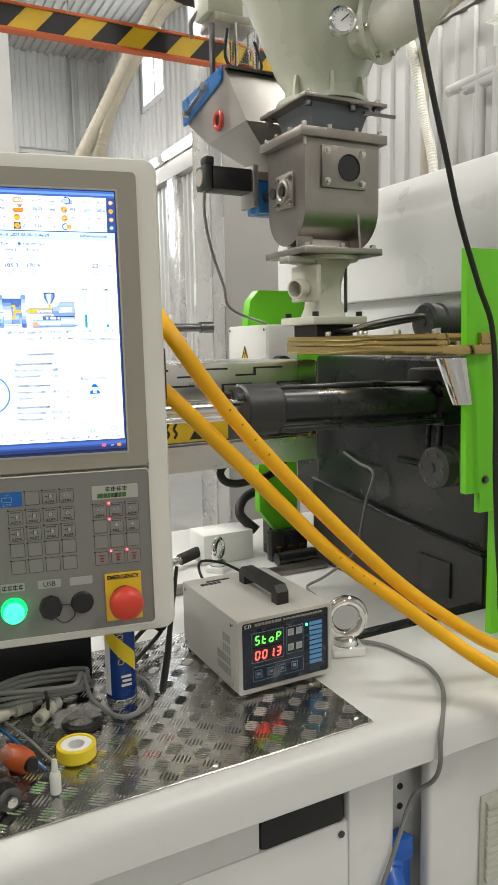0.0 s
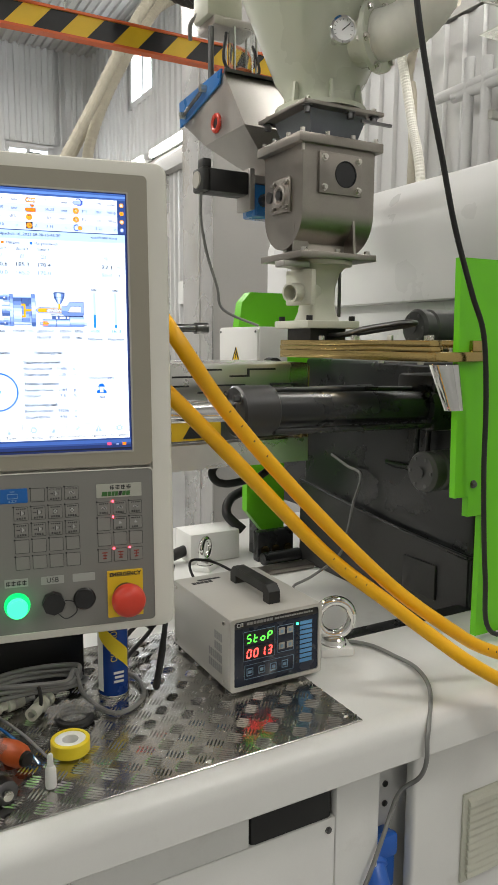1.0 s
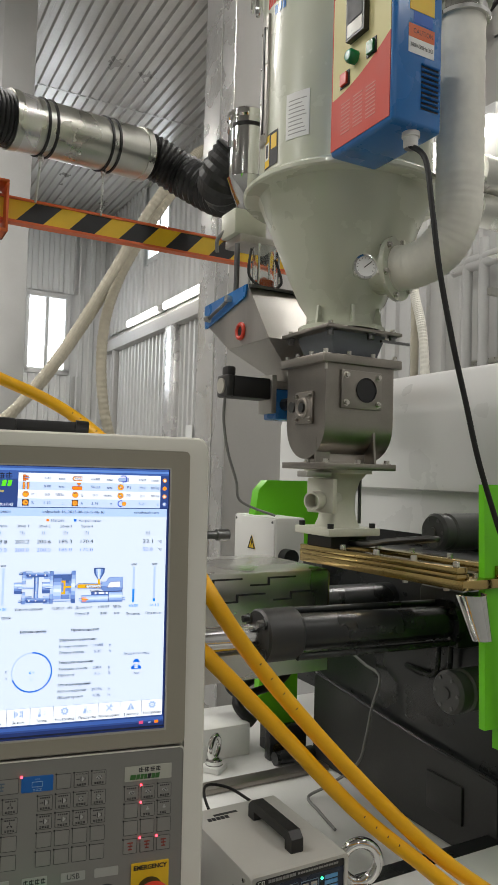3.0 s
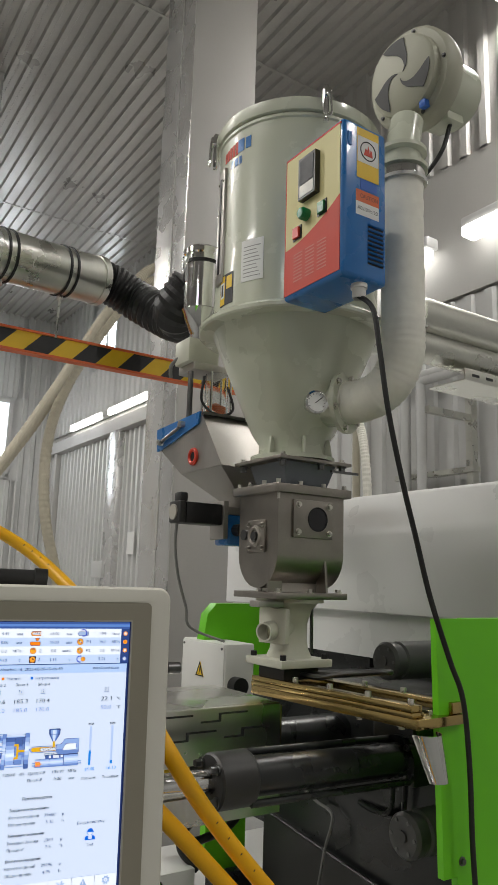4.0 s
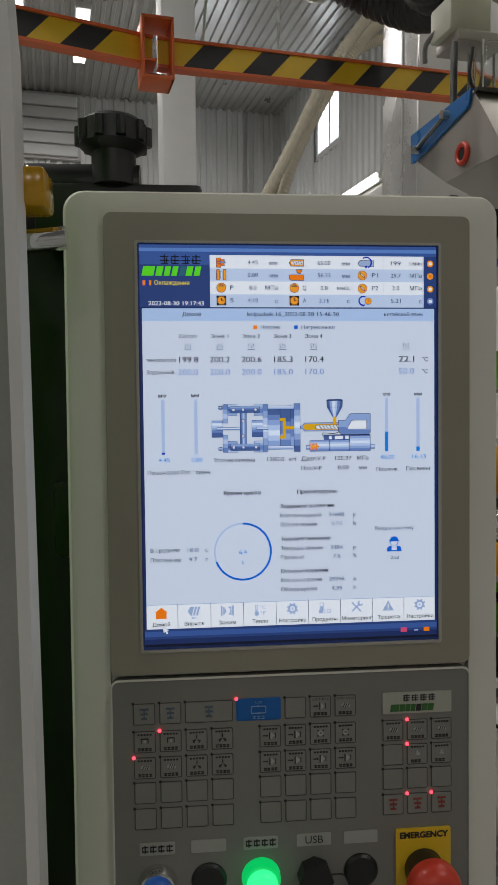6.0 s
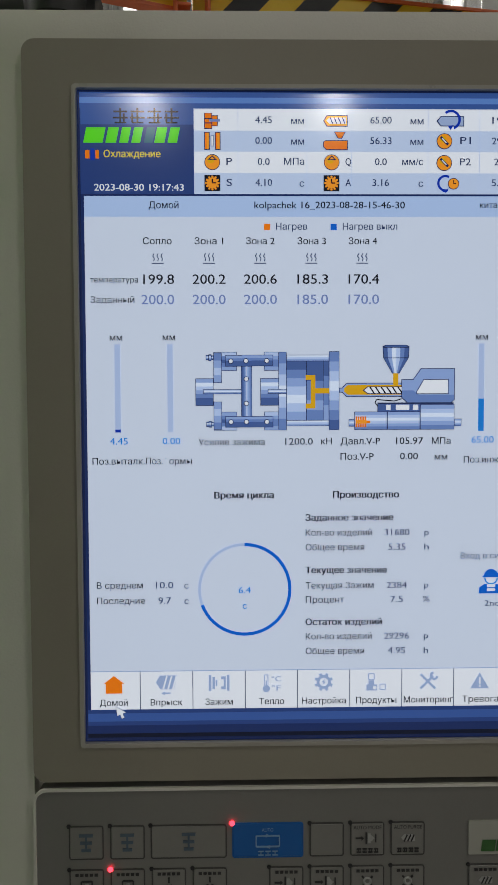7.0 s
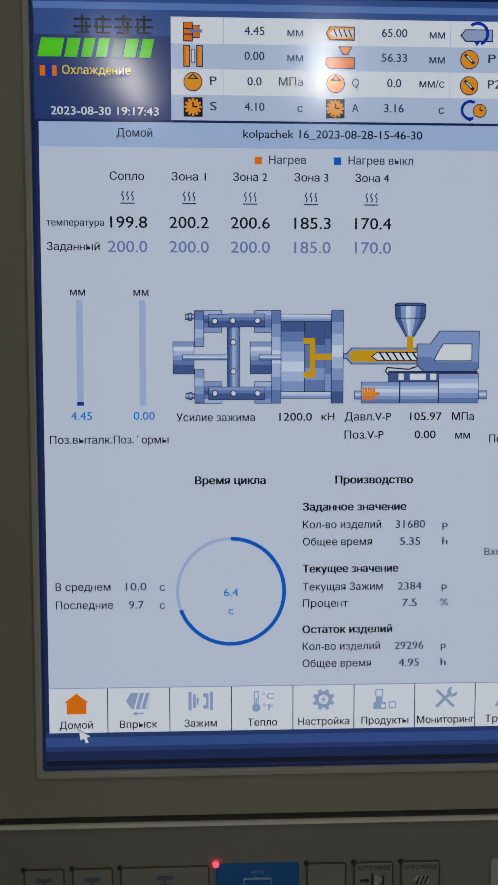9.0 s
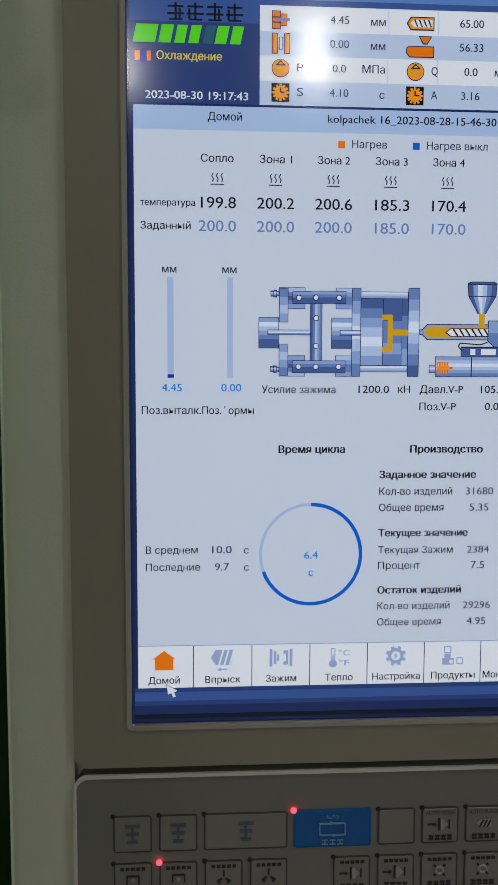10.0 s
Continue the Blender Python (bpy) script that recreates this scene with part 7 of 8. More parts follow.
for k, x in enumerate((0.014, 0.021)):
    box(tb_, x, x + 0.0018, -0.0012, 0, 0.126, 0.1325), box(tb_, x, x + 0.0055, -0.0012, 0, 0.1315, 0.1325)
    if k == 0:
        box(tb_, x, x + 0.0055, -0.0012, 0, 0.126, 0.127)
    else:
        box(tb_, x + 0.004, x + 0.0055, -0.0012, 0, 0.126, 0.1325)
part("device_mark", tb_, WINK, face)
tb_ = B()
for k in range(8):
    box(tb_, 0.034 + k * 0.0068, 0.0395 + k * 0.0068, -0.0011, 0, 0.1268, 0.1318)
for k in range(16):
    box(tb_, 0.0915 + k * 0.0052, 0.0955 + k * 0.0052, -0.0011, 0, 0.1275, 0.1308)
part("title_print", tb_, GREYINK, face)
SEG = {"A": (0, 1, 2, 2), "B": (1, 1, 1, 2), "C": (1, 1, 0, 1), "D": (0, 1, 0, 0), "E": (0, 0, 0, 1), "F": (0, 0, 1, 2), "G": (0, 1, 1, 1)}


def digits(word, x, z, h, material, w, gap):
    bm = B()
    for ch_ in word:
        if ch_ == ".":
            cyl(bm, (x - gap * 0.35, 0, z), (x - gap * 0.35, -0.0014, z), 0.0012, seg=8)
            continue
        segs = {"S": "AFGCD", "t": "FEGD", "o": "EGCD", "P": "ABGFE", "0": "ABCDEF", "1": "BC", "3": "ABGCD"}[ch_]
        for s in segs:
            a, b_, c, d = SEG[s]
            slant = lambda zz: 0.12 * zz
            x0, x1, z0, z1 = x + a * w, x + b_ * w, z + c * h / 2, z + d * h / 2
            tk = 0.0011
            if a == b_:
                prism(bm, [(x0 - tk + slant(z0 - z), z0 + tk * 0.7), (x0 + tk + slant(z0 - z), z0 + tk * 0.7), (x0 + tk + slant(z1 - z), z1 - tk * 0.7), (x0 - tk + slant(z1 - z), z1 - tk * 0.7)], "y", -0.0016, -0.0009)
            else:
                prism(bm, [(x0 + tk + slant(z0 - z), z0 - tk), (x1 - tk + slant(z0 - z), z0 - tk), (x1 - tk + slant(z0 - z), z0 + tk), (x0 + tk + slant(z0 - z), z0 + tk)], "y", -0.0016, -0.0009)
        x += gap
    return bm


dis = fpart("display_window", 0.029, 0.091, 0.089, 0.113, BLACK, 0.0009)
part("digits", digits("StoP", 0.034, 0.0935, 0.0145, None, 0.0075, 0.0142), glow("green_digit_light", (0.12, 0.9, 0.08), 2.2), dis, "green lit digits", smooth=0)
dis = fpart("display_window", 0.029, 0.091, 0.061, 0.085, BLACK, 0.0009)
part("digits", digits("001.3", 0.034, 0.0655, 0.0145, None, 0.0075, 0.0142), glow("red_digit_light", (1.0, 0.06, 0.05), 5.0), dis, "red lit digits", smooth=0)
fo = B()
for x0, x1, z0, z1 in ((0.098, 0.133, 0.062, 0.113), (0.029, 0.133, 0.025, 0.052), (0.0275, 0.0925, 0.0595, 0.1145)):
    frame_ring(fo, rrect(x0, x1, z0, z1, 0.001, 2), rrect(x0 + 0.0007, x1 - 0.0007, z0 + 0.0007, z1 - 0.0007, 0.0008, 2), -0.0008, 0.0)
part("field_lines", fo, SOFTB, face)
for x in (0.101, 0.1185):
    for z in (0.096, 0.068):
        k_ = fpart("soft_key", x, x + 0.012, z, z + 0.0125, KEYL, 0.001)
        fpart("key_mark", x + 0.003, x + 0.009, z + 0.003, z + 0.009, SOFTB, 0.0014, k_)
for k in range(4):
    x = 0.034 + k * 0.0245
    kk = part("soft_key", frame_ring(B(), rrect(x, x + 0.0135, 0.031, 0.0455, 0.001, 2), rrect(x + 0.0012, x + 0.0123, 0.0322, 0.0443, 0.001, 2), -0.001, 0), SOFTB, face)
    fpart("key_mark", x + 0.0035, x + 0.010, 0.0355, 0.041, SOFTB, 0.001, kk)
for k in range(9):
    z = 0.0985 - k * 0.0092 + 0.0115
    fpart("channel_label", 0.1465, 0.173, z - 0.0035, z + 0.003, LBLUE, 0.001)
    part("channel_led", cyl(B(), (0.1405, 0, z), (0.1405, -0.0016, z), 0.0026, seg=12), glow("green_led_light", (0.05, 1.0, 0.35), 4) if k == 0 else RUBBER, face, "lit green indicator" if k == 0 else "")
vg = B()
for r in range(4):
    for c in range(7):
        box(vg, -0.0006, 0.001, 0.03 + c * 0.008, 0.0355 + c * 0.008, 0.03 + r * 0.02, 0.045 + r * 0.02) if (r < 2 or c < 4) else None
part("vent", vg, GREYINK, case)
for y in (0.02, 0.235):
    for z in (0.02, 0.13):
        part("screw", cyl(B(), (0, y, z), (-0.003, y, z), 0.0035, seg=10), BOLTM, case)
hd = part("handle", prism(B(), [(0.035, 0.142), (0.035, 0.165), (0.047, 0.176), (0.178, 0.176), (0.19, 0.165), (0.19, 0.142), (0.168, 0.142), (0.168, 0.158), (0.057, 0.158), (0.057, 0.142)], "x", 0.10, 0.124), BLACK, cm, "black plastic carrying handle")
part("lead", tube(B(), [(0.06, 0.25, 0.11), (0.06, 0.30, 0.14), (0.08, 0.33, 0.15), (0.12, 0.31, 0.145), (0.15, 0.25, 0.13)], 0.003, 8), RUBBER, cm)
ped = B()
box(ped, 0.04, 0.09, 0.215, 0.222, 0.142, 0.1425)
for k in range(5):
    box(ped, 0.022 + k * 0.009, 0.029 + k * 0.009, 0.20, 0.21, 0.142, 0.1428)
part("case_print", ped, INK, cm)

# ---- things on the tread plate ----
can = thing("spray_can", "blue and yellow silicone spray can", "spray can", m=M @ pose(-0.335, 0.29, DECK))
part("body", lathe(B(), [(0, 0.001), (0.024, 0.001), (0.0265, 0.004), (0.0265, 0.175), (0.022, 0.186), (0.012, 0.19), (0, 0.19)], 36), TINBLUE, can)
part("bottom_rim", lathe(B(), [(0.024, 0.0), (0.0272, 0.0), (0.0272, 0.004), (0.0265, 0.005)], 36), CHROME, can)


def wrap(bm, a0, a1, za, zb, h, r, n=14):
    for k in range(n):
        f0, f1 = k / n, (k + 1) / n
        q = [(a0 + (a1 - a0) * f, za + (zb - za) * f) for f in (f0, f1)]
        vs = [bm.verts.new((r * math.cos(radians(a)), r * math.sin(radians(a)), z)) for a, z in ((q[0][0], q[0][1]), (q[1][0], q[1][1]), (q[1][0], q[1][1] + h), (q[0][0], q[0][1] + h))]
        bm.faces.new(vs)
    return bm


part("label_band", wrap(B(), 190, 320, 0.112, 0.05, 0.034, 0.0269), YTAPE, can, "yellow diagonal band")
part("label_panel", wrap(B(), 175, 212, 0.012, 0.012, 0.11, 0.0268), PAPER, can)
tx = B()
lettering(tx, "СИЛИКОНОВАЯ", 0, 0, 0.016, pose(-0.0065, -0.0285, 0.12, 90, -90, 0) @ pose(0, 0, 0), squeeze=0.8)
part("label_print", tx, YTAPE, can)
tx = B()
for k in range(3):
    box(tx, -0.008 + (k % 2) * 0.002, 0.010, -0.028, -0.0267, 0.03 + k * 0.008, 0.034 + k * 0.008)
part("label_print", tx, WINK, can)

tape = thing("sealing_tape", "yellow plastic spool of white sealing tape", "tape spool", m=M @ pose(-0.455, 0.135, DECK + 0.0015))
part("spool", lathe(B(), [(0.012, 0.001), (0.028, 0.001), (0.0295, 0.003), (0.0295, 0.021), (0.028, 0.0225), (0.0235, 0.0225), (0.0235, 0.019)], 44), YTAPE, tape)
part("tape_roll", lathe(B(), [(0.0235, 0.0205), (0.0125, 0.0205), (0.0125, 0.002)], 36), PAPER, tape)

tb_ = thing("glue_tube", "small white plastic glue tube standing upright", "glue tube", m=M @ pose(-0.503, 0.06, DECK + 0.0015))
part("body", lathe(B(), [(0, 0), (0.0072, 0), (0.0078, 0.002), (0.0078, 0.026), (0.0065, 0.03), (0.0045, 0.032), (0.0038, 0.048), (0.0025, 0.05), (0, 0.05)], 24), WPLAST, tb_)

sdv = thing("screwdriver", "screwdriver with red and black handle lying down", "screwdriver", m=M @ pose(-0.525, 0.115, DECK + 0.02, 0, 0, 118))
part("handle", lathe(B(), [(0, 0.0), (0.012, 0.002), (0.017, 0.012), (0.0185, 0.03), (0.016, 0.045), (0.0145, 0.055)], 28, pose(0, 0, 0, 0, 90)), ORANGE, sdv)
part("grip", lathe(B(), [(0, -0.004), (0.010, -0.003), (0.012, 0.003), (0.0125, 0.004)], 24, pose(0, 0, 0, 0, 90)), BLACK, sdv)
part("collar", lathe(B(), [(0.0145, 0.055), (0.016, 0.07), (0.017, 0.12), (0.012, 0.135), (0.004, 0.14)], 24, pose(0, 0, 0, 0, 90)), BLACK, sdv)
part("shank", cyl(B(), (0.138, 0, 0), (0.22, 0, -0.008), 0.003, seg=10), CHROME, sdv)
for k, (du, ang, m_) in enumerate(((-0.005, 112, BLUE), (0.012, 116, CABLEG))):
    solid("cable_tie_rod", tube(B(), [(-0.50 + du, 0.12, DECK + 0.004), (-0.525 + du, 0.19, DECK + 0.016), (-0.55 + du, 0.26, DECK + 0.018)], 0.0024, 8), m_, "thin plastic rod lying among the tools", "rod")
plg = thing("plug_gauge", "dark steel ratchet tool lying at the plate's edge", "tool", m=M @ pose(-0.565, 0.045, DECK + 0.018, 0, 0, 100))
part("head", lathe(B(), [(0, -0.002), (0.006, -0.002), (0.006, 0.0), (0.012, 0.0), (0.0165, 0.003), (0.0165, 0.018), (0.013, 0.022), (0.013, 0.03), (0.016, 0.034), (0.016, 0.05), (0.01, 0.06), (0.008, 0.12), (0, 0.12)], 28, pose(0, 0, 0, 0, 90)), DARKSTEEL, plg)
part("socket", cyl(B(), (-0.003, 0, 0), (-0.006, 0, 0), 0.007, seg=20), BOLTM, plg)

bag = B()
bmesh.ops.create_icosphere(bag, subdivisions=4, radius=1)
for v in bag.verts:
    n_ = noise.noise(v.co * 2.2) * 0.5 + noise.noise(v.co * 5.5) * 0.32
    v.co = Vector((v.co.x * 0.05, v.co.y * 0.035, max(v.co.z, -0.6) * 0.032)) * (1 + n_)
BAGM = mat("clear_bag_film", (0.62, 0.61, 0.58), 0.15, var=0.1, scale=30, bump=0.6, alpha=0.33)
solid("plastic_bag", bag, BAGM, "crumpled clear plastic bag on the tread plate", "plastic bag", m=M @ pose(-0.585, 0.17, DECK + 0.022, 0, 0, 100), smooth=0)
bag2 = B()
bmesh.ops.create_icosphere(bag2, subdivisions=4, radius=1)
for v in bag2.verts:
    n_ = noise.noise(v.co * 2.6 + Vector((3, 1, 2))) * 0.5 + noise.noise(v.co * 6) * 0.3
    v.co = Vector((v.co.x * 0.035, v.co.y * 0.025, max(v.co.z, -0.6) * 0.016)) * (1 + n_)
solid("plastic_bag", bag2, BAGM, "small crumpled clear film scrap", "plastic bag", m=M @ pose(-0.43, 0.235, DECK + 0.011), smooth=0)
solid("tape_ring", ring(B(), 0.026, 0.007, None, 32, 10), RUBBER, "dark rubber ring lying on the plate", "rubber ring", m=M @ pose(-0.425, 0.22, DECK + 0.0075))

bx = thing("black_cabinet", "black metal box standing behind the control panel", "cabinet")
part("body", box(B(), -0.95, -0.365, 0.365, 0.62, DECK + 0.002, 1.20, 0.006), BLACK, bx)
part("catch", box(B(), -0.41, -0.39, 0.362, 0.365, 1.05, 1.062), BOLTM, bx)
coil = B()
cpts = []
for k in range(44):
    a = math.tau * k / 14.5
    cpts.append((-0.475 + (0.085 + 0.012 * math.sin(k * 1.3)) * math.cos(a), 0.315 + (0.04 + 0.008 * math.cos(k * 0.9)) * math.sin(a), DECK + 0.018 + 0.012 * abs(math.sin(k * 0.45)) + 0.0006 * k))
cpts = [(-0.70, 0.30, DECK + 0.01), (-0.58, 0.30, DECK + 0.012)] + cpts + [(-0.39, 0.28, DECK + 0.01), (-0.36, 0.205, DECK + 0.006), (-0.30, 0.235, DECK + 0.006), (-0.285, 0.31, DECK + 0.008), (-0.31, 0.36, DECK + 0.006)]
cl = thing("coiled_cable", "grey coiled cable tied with a black strap", "cable")
part("cable", tube(coil, cpts, 0.0042, 8, 5), CABLEG, cl)
part("strap", ring(B(), 0.016, 0.003, pose(-0.47, 0.275, DECK + 0.032, 0, 90), 20, 8), RUBBER, cl)
for a, b_, c in ((-0.47, 0.27, 50), (-0.52, 0.30, 20)):
    cn = thing("pneumatic_fitting", "white plastic and metal pneumatic fitting", "fitting", m=M @ pose(a, b_, DECK + 0.016, 0, 0, c))
    part("body", lathe(B(), [(0.006, -0.03), (0.011, -0.03), (0.011, -0.012), (0.008, -0.01), (0.008, 0.0), (0.013, 0.002), (0.013, 0.03), (0.006, 0.03)], 20, pose(0, 0, 0, 0, 90)), BEIGE, cn)
    part("collar", lathe(B(), [(0.012, 0.012), (0.0138, 0.012), (0.0138, 0.016), (0.012, 0.016)], 20, pose(0, 0, 0, 0, 90)), BOLTM, cn)
pen = solid("black_strap", tube(B(), [(-0.285, 0.13, 1.22), (-0.30, 0.13, 1.12), (-0.303, 0.135, 1.08), (-0.31, 0.14, 1.03), (-0.312, 0.142, 1.012)], 0.005, 8, 6, rad=lambda i, f: 0.003 + 0.003 * min(1, f * 2) * (1 if f < 0.93 else 0.4)), RUBBER, "black rubber cable end hanging behind the panel", "cable end")
for k in range(3):
    solid("loose_cable", tube(B(), [(-0.31, 0.35 + k * 0.05, DECK + 0.012), (-0.24 + k * 0.01, 0.42 + k * 0.03, DECK + 0.02 + 0.03 * k), (-0.19, 0.47, DECK + 0.03), (-0.15, 0.53, DECK + 0.05)], 0.0045, 8), RUBBER, "black cable behind the controller box", "cable")

# grey cable over the deck edge and the blue plug
gcb = solid("power_cable", tube(B(), [(0.14, 0.30, 0.935), (0.165, 0.265, DECK + 0.003), (0.196, 0.225, DECK + 0.003), (0.205, 0.165, DECK + 0.003), (0.205, 0.10, DECK + 0.004), (0.165, 0.02, DECK + 0.006), (0.115, -0.034, DECK - 0.02), (0.105, -0.042, 0.90), (0.107, -0.04, 0.86), (0.12, -0.01, 0.81), (0.11, 0.03, 0.76), (0.07, 0.02, 0.70), (0.04, 0.015, 0.645), (0.0, 0.012, 0.57), (-0.04, 0.012, 0.45)], 0.004, 10), CABLEG, "grey power cable hanging over the deck edge", "cable")
solid("signal_cable", tube(B(), [(0.545, 0.87, 1.235), (0.535, 0.78, 1.215), (0.525, 0.70, 1.20), (0.50, 0.70, 1.12), (0.49, 0.71, 1.04), (0.47, 0.72, 0.97), (0.42, 0.78, 0.90), (0.37, 0.80, 0.871), (0.35, 0.72, 0.870), (0.33, 0.62, 0.8705)], 0.004, 10), CABLEG, "grey signal cable lying on the rear bed", "cable")
blackc = solid("supply_cable", tube(B(), [(0.145, 0.175, 2.37), (0.146, 0.135, 2.33), (0.150, 0.12, 2.24), (0.162, 0.11, 2.12), (0.192, 0.105, 1.99), (0.226, 0.105, 1.885), (0.262, 0.105, 1.775), (0.315, 0.108, 1.66), (0.352, 0.11, 1.585), (0.372, 0.115, 1.46), (0.382, 0.12, 1.30), (0.40, 0.12, 1.1), (0.44, 0.13, 0.965), (0.6, 0.12, DECK + 0.008)], 0.0052, 12), RUBBER, "black rubber supply cable hanging from the dryer", "cable")
pg = thing("wall_plug", "blue industrial plug in a socket", "plug", m=M @ pose(0.085, 0.055, 0.63))
part("socket", box(B(), -0.02, 0.045, 0.0, 0.034, -0.08, 0.03, 0.006), SOCKETB, pg)
part("plug_body", lathe(B(), [(0, 0.0), (0.022, 0.0), (0.026, 0.01), (0.026, 0.05), (0.03, 0.052), (0.03, 0.064)], 28, pose(-0.03, -0.045, -0.045, -50, 25)), SOCKETB, pg)
part("lid", box(B(), -0.015, 0.035, -0.018, 0.0, 0.0, 0.045, 0.006), SOCKETB, pg)

# rear bed things
tbx = thing("terminal_box", "small white terminal box on the rear bed", "terminal box")
part("body", box(B(), 0.20, 0.375, 1.14, 1.26, 0.866, 0.962, 0.003), WHITE, tbx)
part("gland", cyl(B(), (0.20, 1.19, 0.90), (0.13, 1.17, 0.89), 0.018, seg=16), RUBBER, tbx)
part("elbow", tube(B(), [(0.14, 1.17, 0.89), (0.09, 1.15, 0.888), (0.07, 1.14, 0.87)], 0.012, 10), BOLTM, tbx)
vb = thing("valve_block", "black valve block with brass plugs", "valve block")
part("block", box(B(), 0.40, 0.535, 1.06, 1.095, 0.866, 0.965, 0.006), CAST, vb)
for u0 in (0.425, 0.465, 0.51):
    part("brass_plug", cyl(B(), (u0, 1.062, 0.905), (u0, 1.055, 0.905), 0.014, seg=18), BRASS, vb)
part("cylinder", cyl(B(), (0.40, 1.03, 0.886), (0.535, 1.03, 0.886), 0.02, seg=20), CAST, vb)
part("hose", tube(B(), [(0.40, 1.16, 0.95), (0.36, 1.2, 1.0), (0.40, 1.25, 1.04), (0.47, 1.27, 1.06)], 0.016, 12), RUBBER, vb)
part("hose_nut", cyl(B(), (0.455, 1.268, 1.05), (0.475, 1.27, 1.062), 0.02, seg=6), BOLTM, vb)
rail = solid("machined_rail", box(B(), -0.3, 0.53, 0.93, 0.98, 0.866, 0.882, 0.003), ROUGHSTEEL, "machined steel rail along the bed", "rail")
post = thing("chrome_posts", "polished steel tie bars behind the panel", "tie bar")
for u0 in (0.02, 0.12):
    part("bar", cyl(B(), (u0, 1.5, 0.866), (u0, 1.5, 1.5), 0.035, seg=28), CHROME, post)

# ---- left machine guard with warning labels ----
W0 = Matrix.Translation((-0.134, 0.257, 1.67)) @ Matrix.Scale(0.845, 4) @ Matrix.Translation((0.134, -0.257, -1.67))
lg_ = thing("clamp_guard", "green machine guard with warning labels", "machine guard", m=W0)
part("sheet", box(B(), -0.95, -0.222, 1.03, 1.07, -0.304, 2.012, 0.012, seg=3), GREEN, lg_)
for z0, z1, hdr, word in ((1.779, 1.888, ORANGE, "WARNING"), (1.67, 1.776, ORANGE, "WARNING"), (1.606, 1.664, SIGNY, "CAUTION")):
    lb = part("warning_label", box(B(), -0.325, -0.2265, 1.0285, 1.031, z0, z1), PAPER, lg_, "white warning label with coloured header")
    part("label_border", frame_ring(B(), rrect(-0.323, -0.2285, z0 + 0.002, z1 - 0.002, 0.001, 2), rrect(-0.322, -0.2295, z0 + 0.003, z1 - 0.003, 0.001, 2), 1.0275, 1.0286), INK, lb)
    part("label_header", box(B(), -0.322, -0.2295, 1.0278, 1.0286, z1 - 0.022, z1 - 0.003), hdr, lb)
    tx = B()
    lettering(tx, word, 0, 0, 0.015, pose(-0.2325, 1.0274, z1 - 0.0125, 90), align="RIGHT")
    if z0 < 1.65:
        lettering(tx, "before", 0, 0, 0.0095, pose(-0.231, 1.0274, z0 + 0.022, 90), align="RIGHT")
    part("label_print", tx, PAPER if hdr is ORANGE else INK, lb)
    tx = B()
    for k in range(int((z1 - z0 - 0.04) / 0.011)):
        box(tx, -0.318, -0.238 - (k * 29 % 17) / 1000, 1.0277, 1.0286, z1 - 0.034 - k * 0.011, z1 - 0.031 - k * 0.011)
    part("label_lines", tx, GREYINK, lb)
dr = thing("acrylic_door", "clear acrylic sliding door with pale edge", "door", m=W0)
part("edge", prism(B(), [(-0.2015, 2.014), (-0.196, 2.014), (-0.1875, 1.867), (-0.180, -0.304), (-0.1905, -0.304), (-0.1965, 1.86)], "y", 1.02, 1.05), WPLAST, dr)
part("pane", prism(B(), [(-0.2205, 1.94), (-0.2018, 2.013), (-0.1968, 1.86), (-0.193, 0.6), (-0.2205, 0.6)], "y", 1.035, 1.040), mat("frosted_acrylic", (0.62, 0.63, 0.58), 0.35, var=0.1, scale=9, bump=0.2, alpha=0.55), dr)
part("strip", box(B(), -0.2205, -0.196, 1.041, 1.06, -0.304, 1.67, 0.002), CASTBASE, dr)
part("backing_film", box(B(), -0.2203, -0.1965, 1.0405, 1.0409, 1.18, 1.50), WPLAST, dr, "pale protective film remnants")
part("latch", box(B(), -0.2005, -0.172, 1.046, 1.085, 1.765, 1.795, 0.004), AMBER, dr, "amber translucent latch block")
part("latch_rod", cyl(B(), (-0.2, 1.065, 1.742), (-0.16, 1.065, 1.746), 0.009, seg=14), CHROME, dr)

# pale upright of the clamp housing behind the door
up = thing("frame_upright", "pale grey painted steel upright of the machine frame", "frame", m=Matrix.Identity(4))
part("profile", box(B(), -0.52, -0.262, 1.25, 1.36, 0.0, 1.82, 0.006, seg=3), PANELW, up)
part("edge_strip", box(B(), -0.2615, -0.247, 1.256, 1.36, 0.0, 1.816, 0.003), PANELG, up)
part("cap", box(B(), -0.53, -0.243, 1.246, 1.37, 1.8205, 1.832, 0.003), PANELW, up)

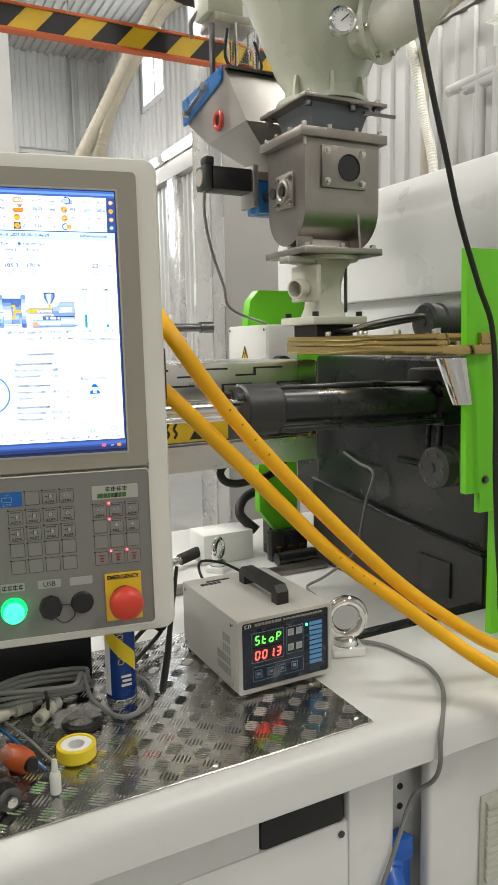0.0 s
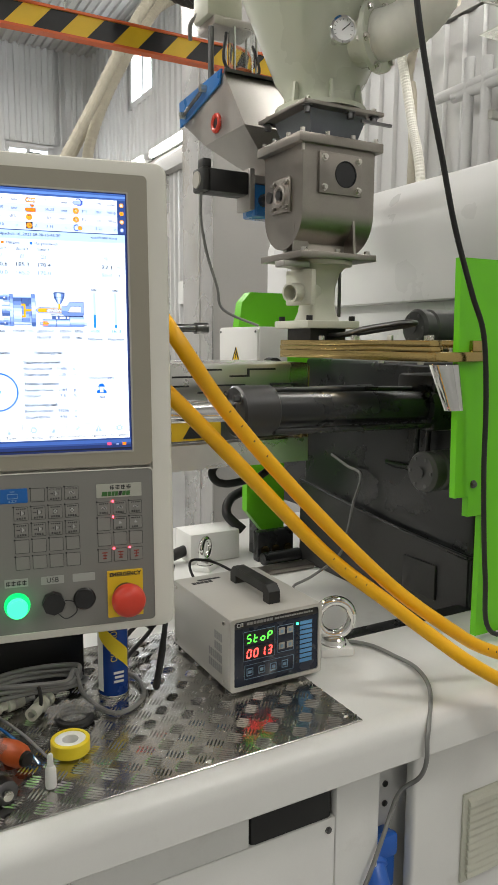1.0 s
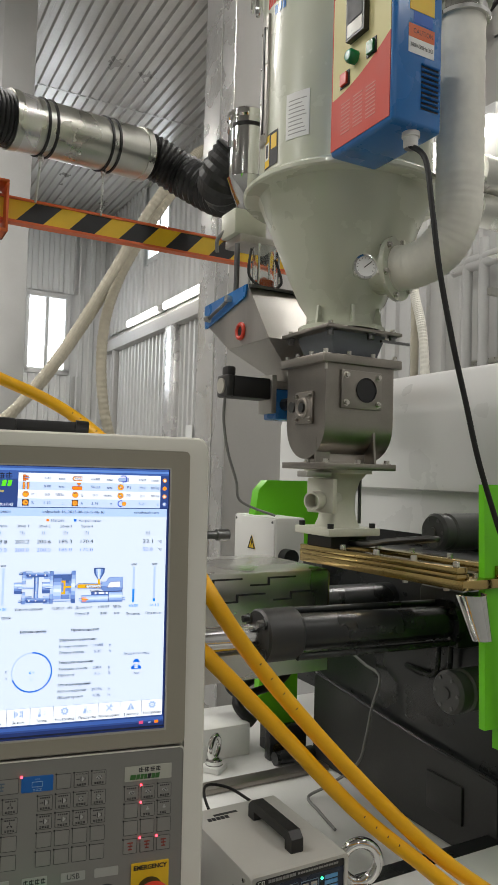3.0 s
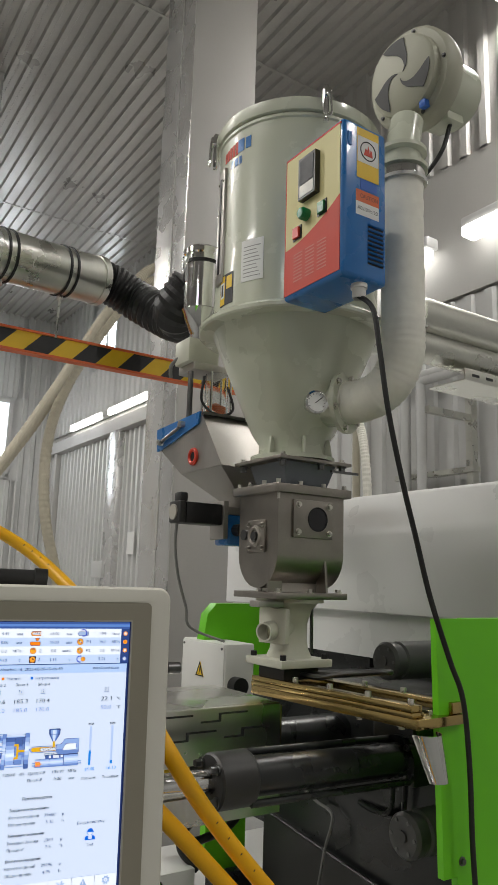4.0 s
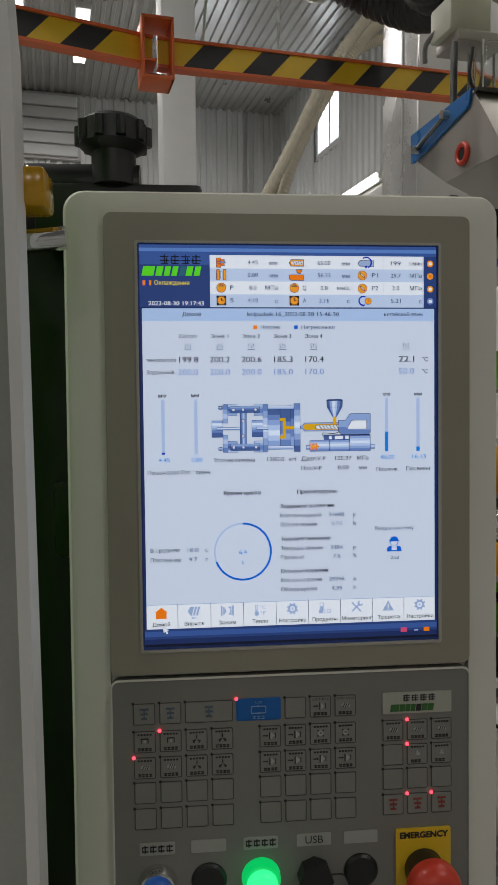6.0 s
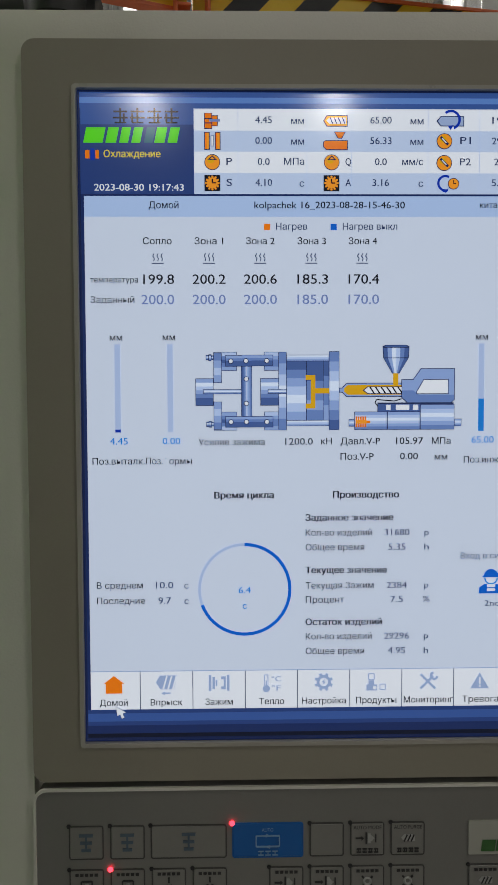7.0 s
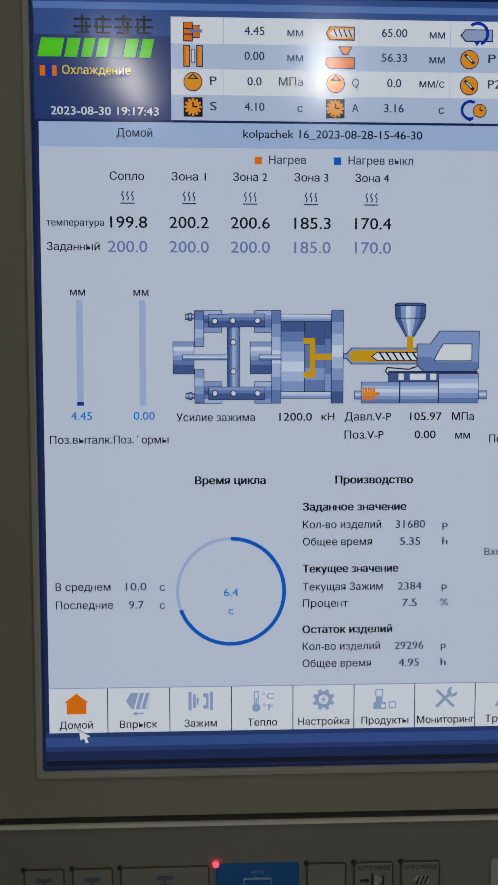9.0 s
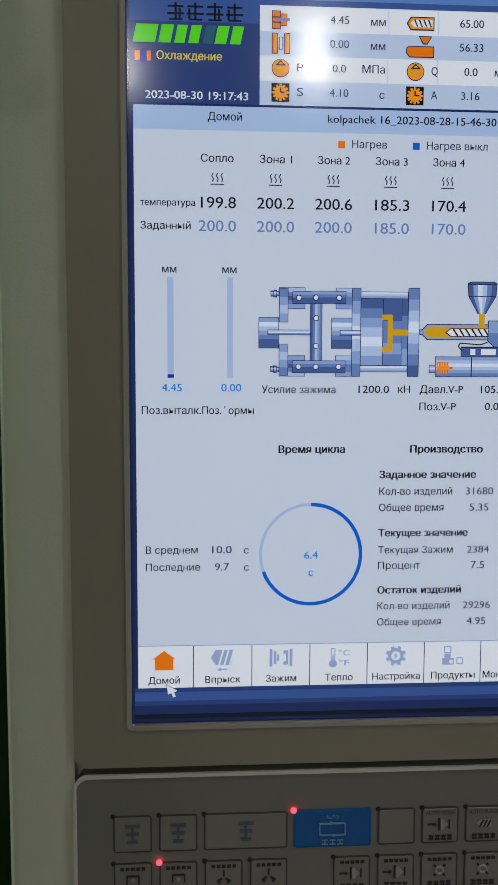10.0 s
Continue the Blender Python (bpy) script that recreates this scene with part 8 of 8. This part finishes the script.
# ---- hall fittings ----
hallh = [((3.0, 5.0, 4.5), (2.5, 5.0, 4.66), (2.16, 5.0, 4.72), (1.90, 5.0, 4.64), (1.70, 5.0, 4.42), (1.44, 5.0, 4.04), (1.04, 5.0, 3.28), (0.70, 5.0, 2.68), (0.40, 5.0, 2.25), (0.1, 5.0, 1.9), (-0.1, 5.0, 1.3), (-0.15, 5.0, 0.05)), ((3.0, 5.14, 4.4), (2.5, 5.14, 4.56), (2.16, 5.14, 4.62), (1.93, 5.12, 4.55), (1.74, 5.1, 4.34), (1.50, 5.1, 3.98), (1.20, 5.1, 3.40), (1.07, 5.1, 2.9), (1.09, 5.1, 2.31), (1.25, 5.1, 1.7), (1.4, 5.1, 1.0), (1.4, 5.1, 0.05)), ((3.0, 5.26, 4.3), (2.5, 5.26, 4.46), (2.12, 5.24, 4.52), (1.88, 5.22, 4.44), (1.64, 5.2, 4.22), (1.36, 5.2, 3.78), (0.98, 5.2, 3.06), (0.62, 5.2, 2.48), (0.3, 5.2, 2.05), (0.1, 5.2, 1.3), (0.08, 5.2, 0.05))]
for P in hallh:
    bm = B()
    tube(bm, P, 0.046, 14, 26, rad=lambda i, f: 0.046 - 0.004 * (i % 2))
    solid("spiral_hose", bm, CREAMHOSE, "cream spiral suction hose hanging from above", "hose", group="spiral hoses", smooth=0)
for k, (v0, z0) in enumerate(((3.25, 3.43), (3.08, 3.39))):
    bm = B()
    tube(bm, [(3.4, v0, 0.2), (3.4, v0, z0 - 0.05), (3.4, v0, z0 - 0.015), (3.4, v0 - 0.02, z0), (3.4, v0 - 0.06, z0 + 0.005), (3.4, -2.0, z0 + 0.06)], 0.04, 16, 6)
    solid("water_pipe", bm, COLW, "white plastic water pipe along the wall", "pipe", group="water pipes")
solid("water_pipe", tube(B(), [(3.4, 3.85, 0.2), (3.4, 3.85, 3.3), (3.38, 3.9, 3.6), (3.3, 3.7, 3.9), (3.2, 3.2, 3.95)], 0.035, 12, 10, rad=lambda i, f: 0.036 - 0.003 * (i % 2)), CREAMHOSE, "cream ribbed hose climbing the wall", "hose")
bm = B()
tube(bm, [(3.3, 3.55, 0.4), (3.3, 3.6, 2.6), (3.3, 3.75, 3.3), (3.28, 3.9, 3.9)], 0.04, 14, 60, rad=lambda i, f: 0.04 - 0.004 * (i % 2))
solid("clear_spiral_hose", bm, WRAP, "translucent white spiral hose by the wall", "hose", smooth=0)
for zz, rr in ((2.555, 0.055), (2.462, 0.044)):
    solid("insulated_pipe", cyl(B(), (0.66, 0.52, zz), (3.5, 0.52, zz), rr, seg=32), GALV, "galvanised insulated overhead pipe", "pipe", group="overhead pipes")
tray = thing("cable_tray", "galvanised perforated overhead cable tray", "cable tray")
part("tray_side", box(B(), 0.80, 3.5, 0.46, 0.464, 2.375, 2.41, 0.001), GALV, tray)
part("tray_floor", box(B(), 0.80, 3.5, 0.4645, 0.60, 2.375, 2.379), GALV, tray)
for k in range(30):
    part("perforation", box(B(), 0.83 + k * 0.06, 0.86 + k * 0.06, 0.4585, 0.4605, 2.388, 2.396), INK, tray)
for u0 in (1.3, 2.6):
    part("drop_rod", cyl(B(), (u0, 0.53, 2.379), (u0, 0.53, 6.75), 0.006, seg=8), GALV, tray)
wf = thing("steel_frame", "galvanised bracket frame against the wall", "bracket frame")
part("upright", box(B(), 3.44, 3.5, 2.62, 2.68, 0, 3.2), GALV, wf)
part("arm", box(B(), 3.0, 3.5, 2.63, 2.67, 3.0, 3.05), GALV, wf)
part("arm", box(B(), 3.42, 3.5, 2.6, 3.4, 2.62, 2.66), GALV, wf)
sw = solid("wall_notice", box(B(), RU - 0.045, RU - 0.035, 8.75, 8.98, 2.1, 2.42), PAPER, "white paper notice on the wall", "notice")
solid("wall_switch_box", box(B(), RU - 0.16, RU - 0.1, 9.6, 9.98, 1.75, 2.0, 0.01), COLW, "small grey switch box on the post", "switch box")
for v0 in (3.02, 1.42):
    lampr = thing("wall_lamp", "lit white linear wall lamp above the gate", "lamp", group="wall lamps")
    part("housing", box(B(), 3.40, 3.54, v0 - 0.03, v0 + 1.23, 4.52, 4.62, 0.02), COLW, lampr)
    part("bracket", box(B(), 3.53, 3.6, v0 + 0.5, v0 + 0.56, 4.54, 4.59), COLW, lampr)
    part("diffuser", box(B(), 3.37, 3.52, v0, v0 + 1.2, 4.44, 4.53, 0.02), TUBEL, lampr)
seam = B()
for v0 in (4.35, 8.6):
    box(seam, -12, 3.6, v0, v0 + 0.03, 6.718, 6.7245)
structure("ceiling_seam", seam, CEILM, label="lapped joints of the ceiling sheets")

lv = thing("wall_louvre", "pale slatted louvre in a dark frame high on the wall", "louvre", kind="structure")
part("frame", box(B(), -1.6, -0.1, 12.86, 12.95, 5.60, 6.72, 0.01), COLG, lv)
for k in range(5):
    part("slat", box(B(), -1.55, -0.15, 12.80, 12.87, 5.64 + k * 0.21, 5.82 + k * 0.21, 0.02), COLW, lv)
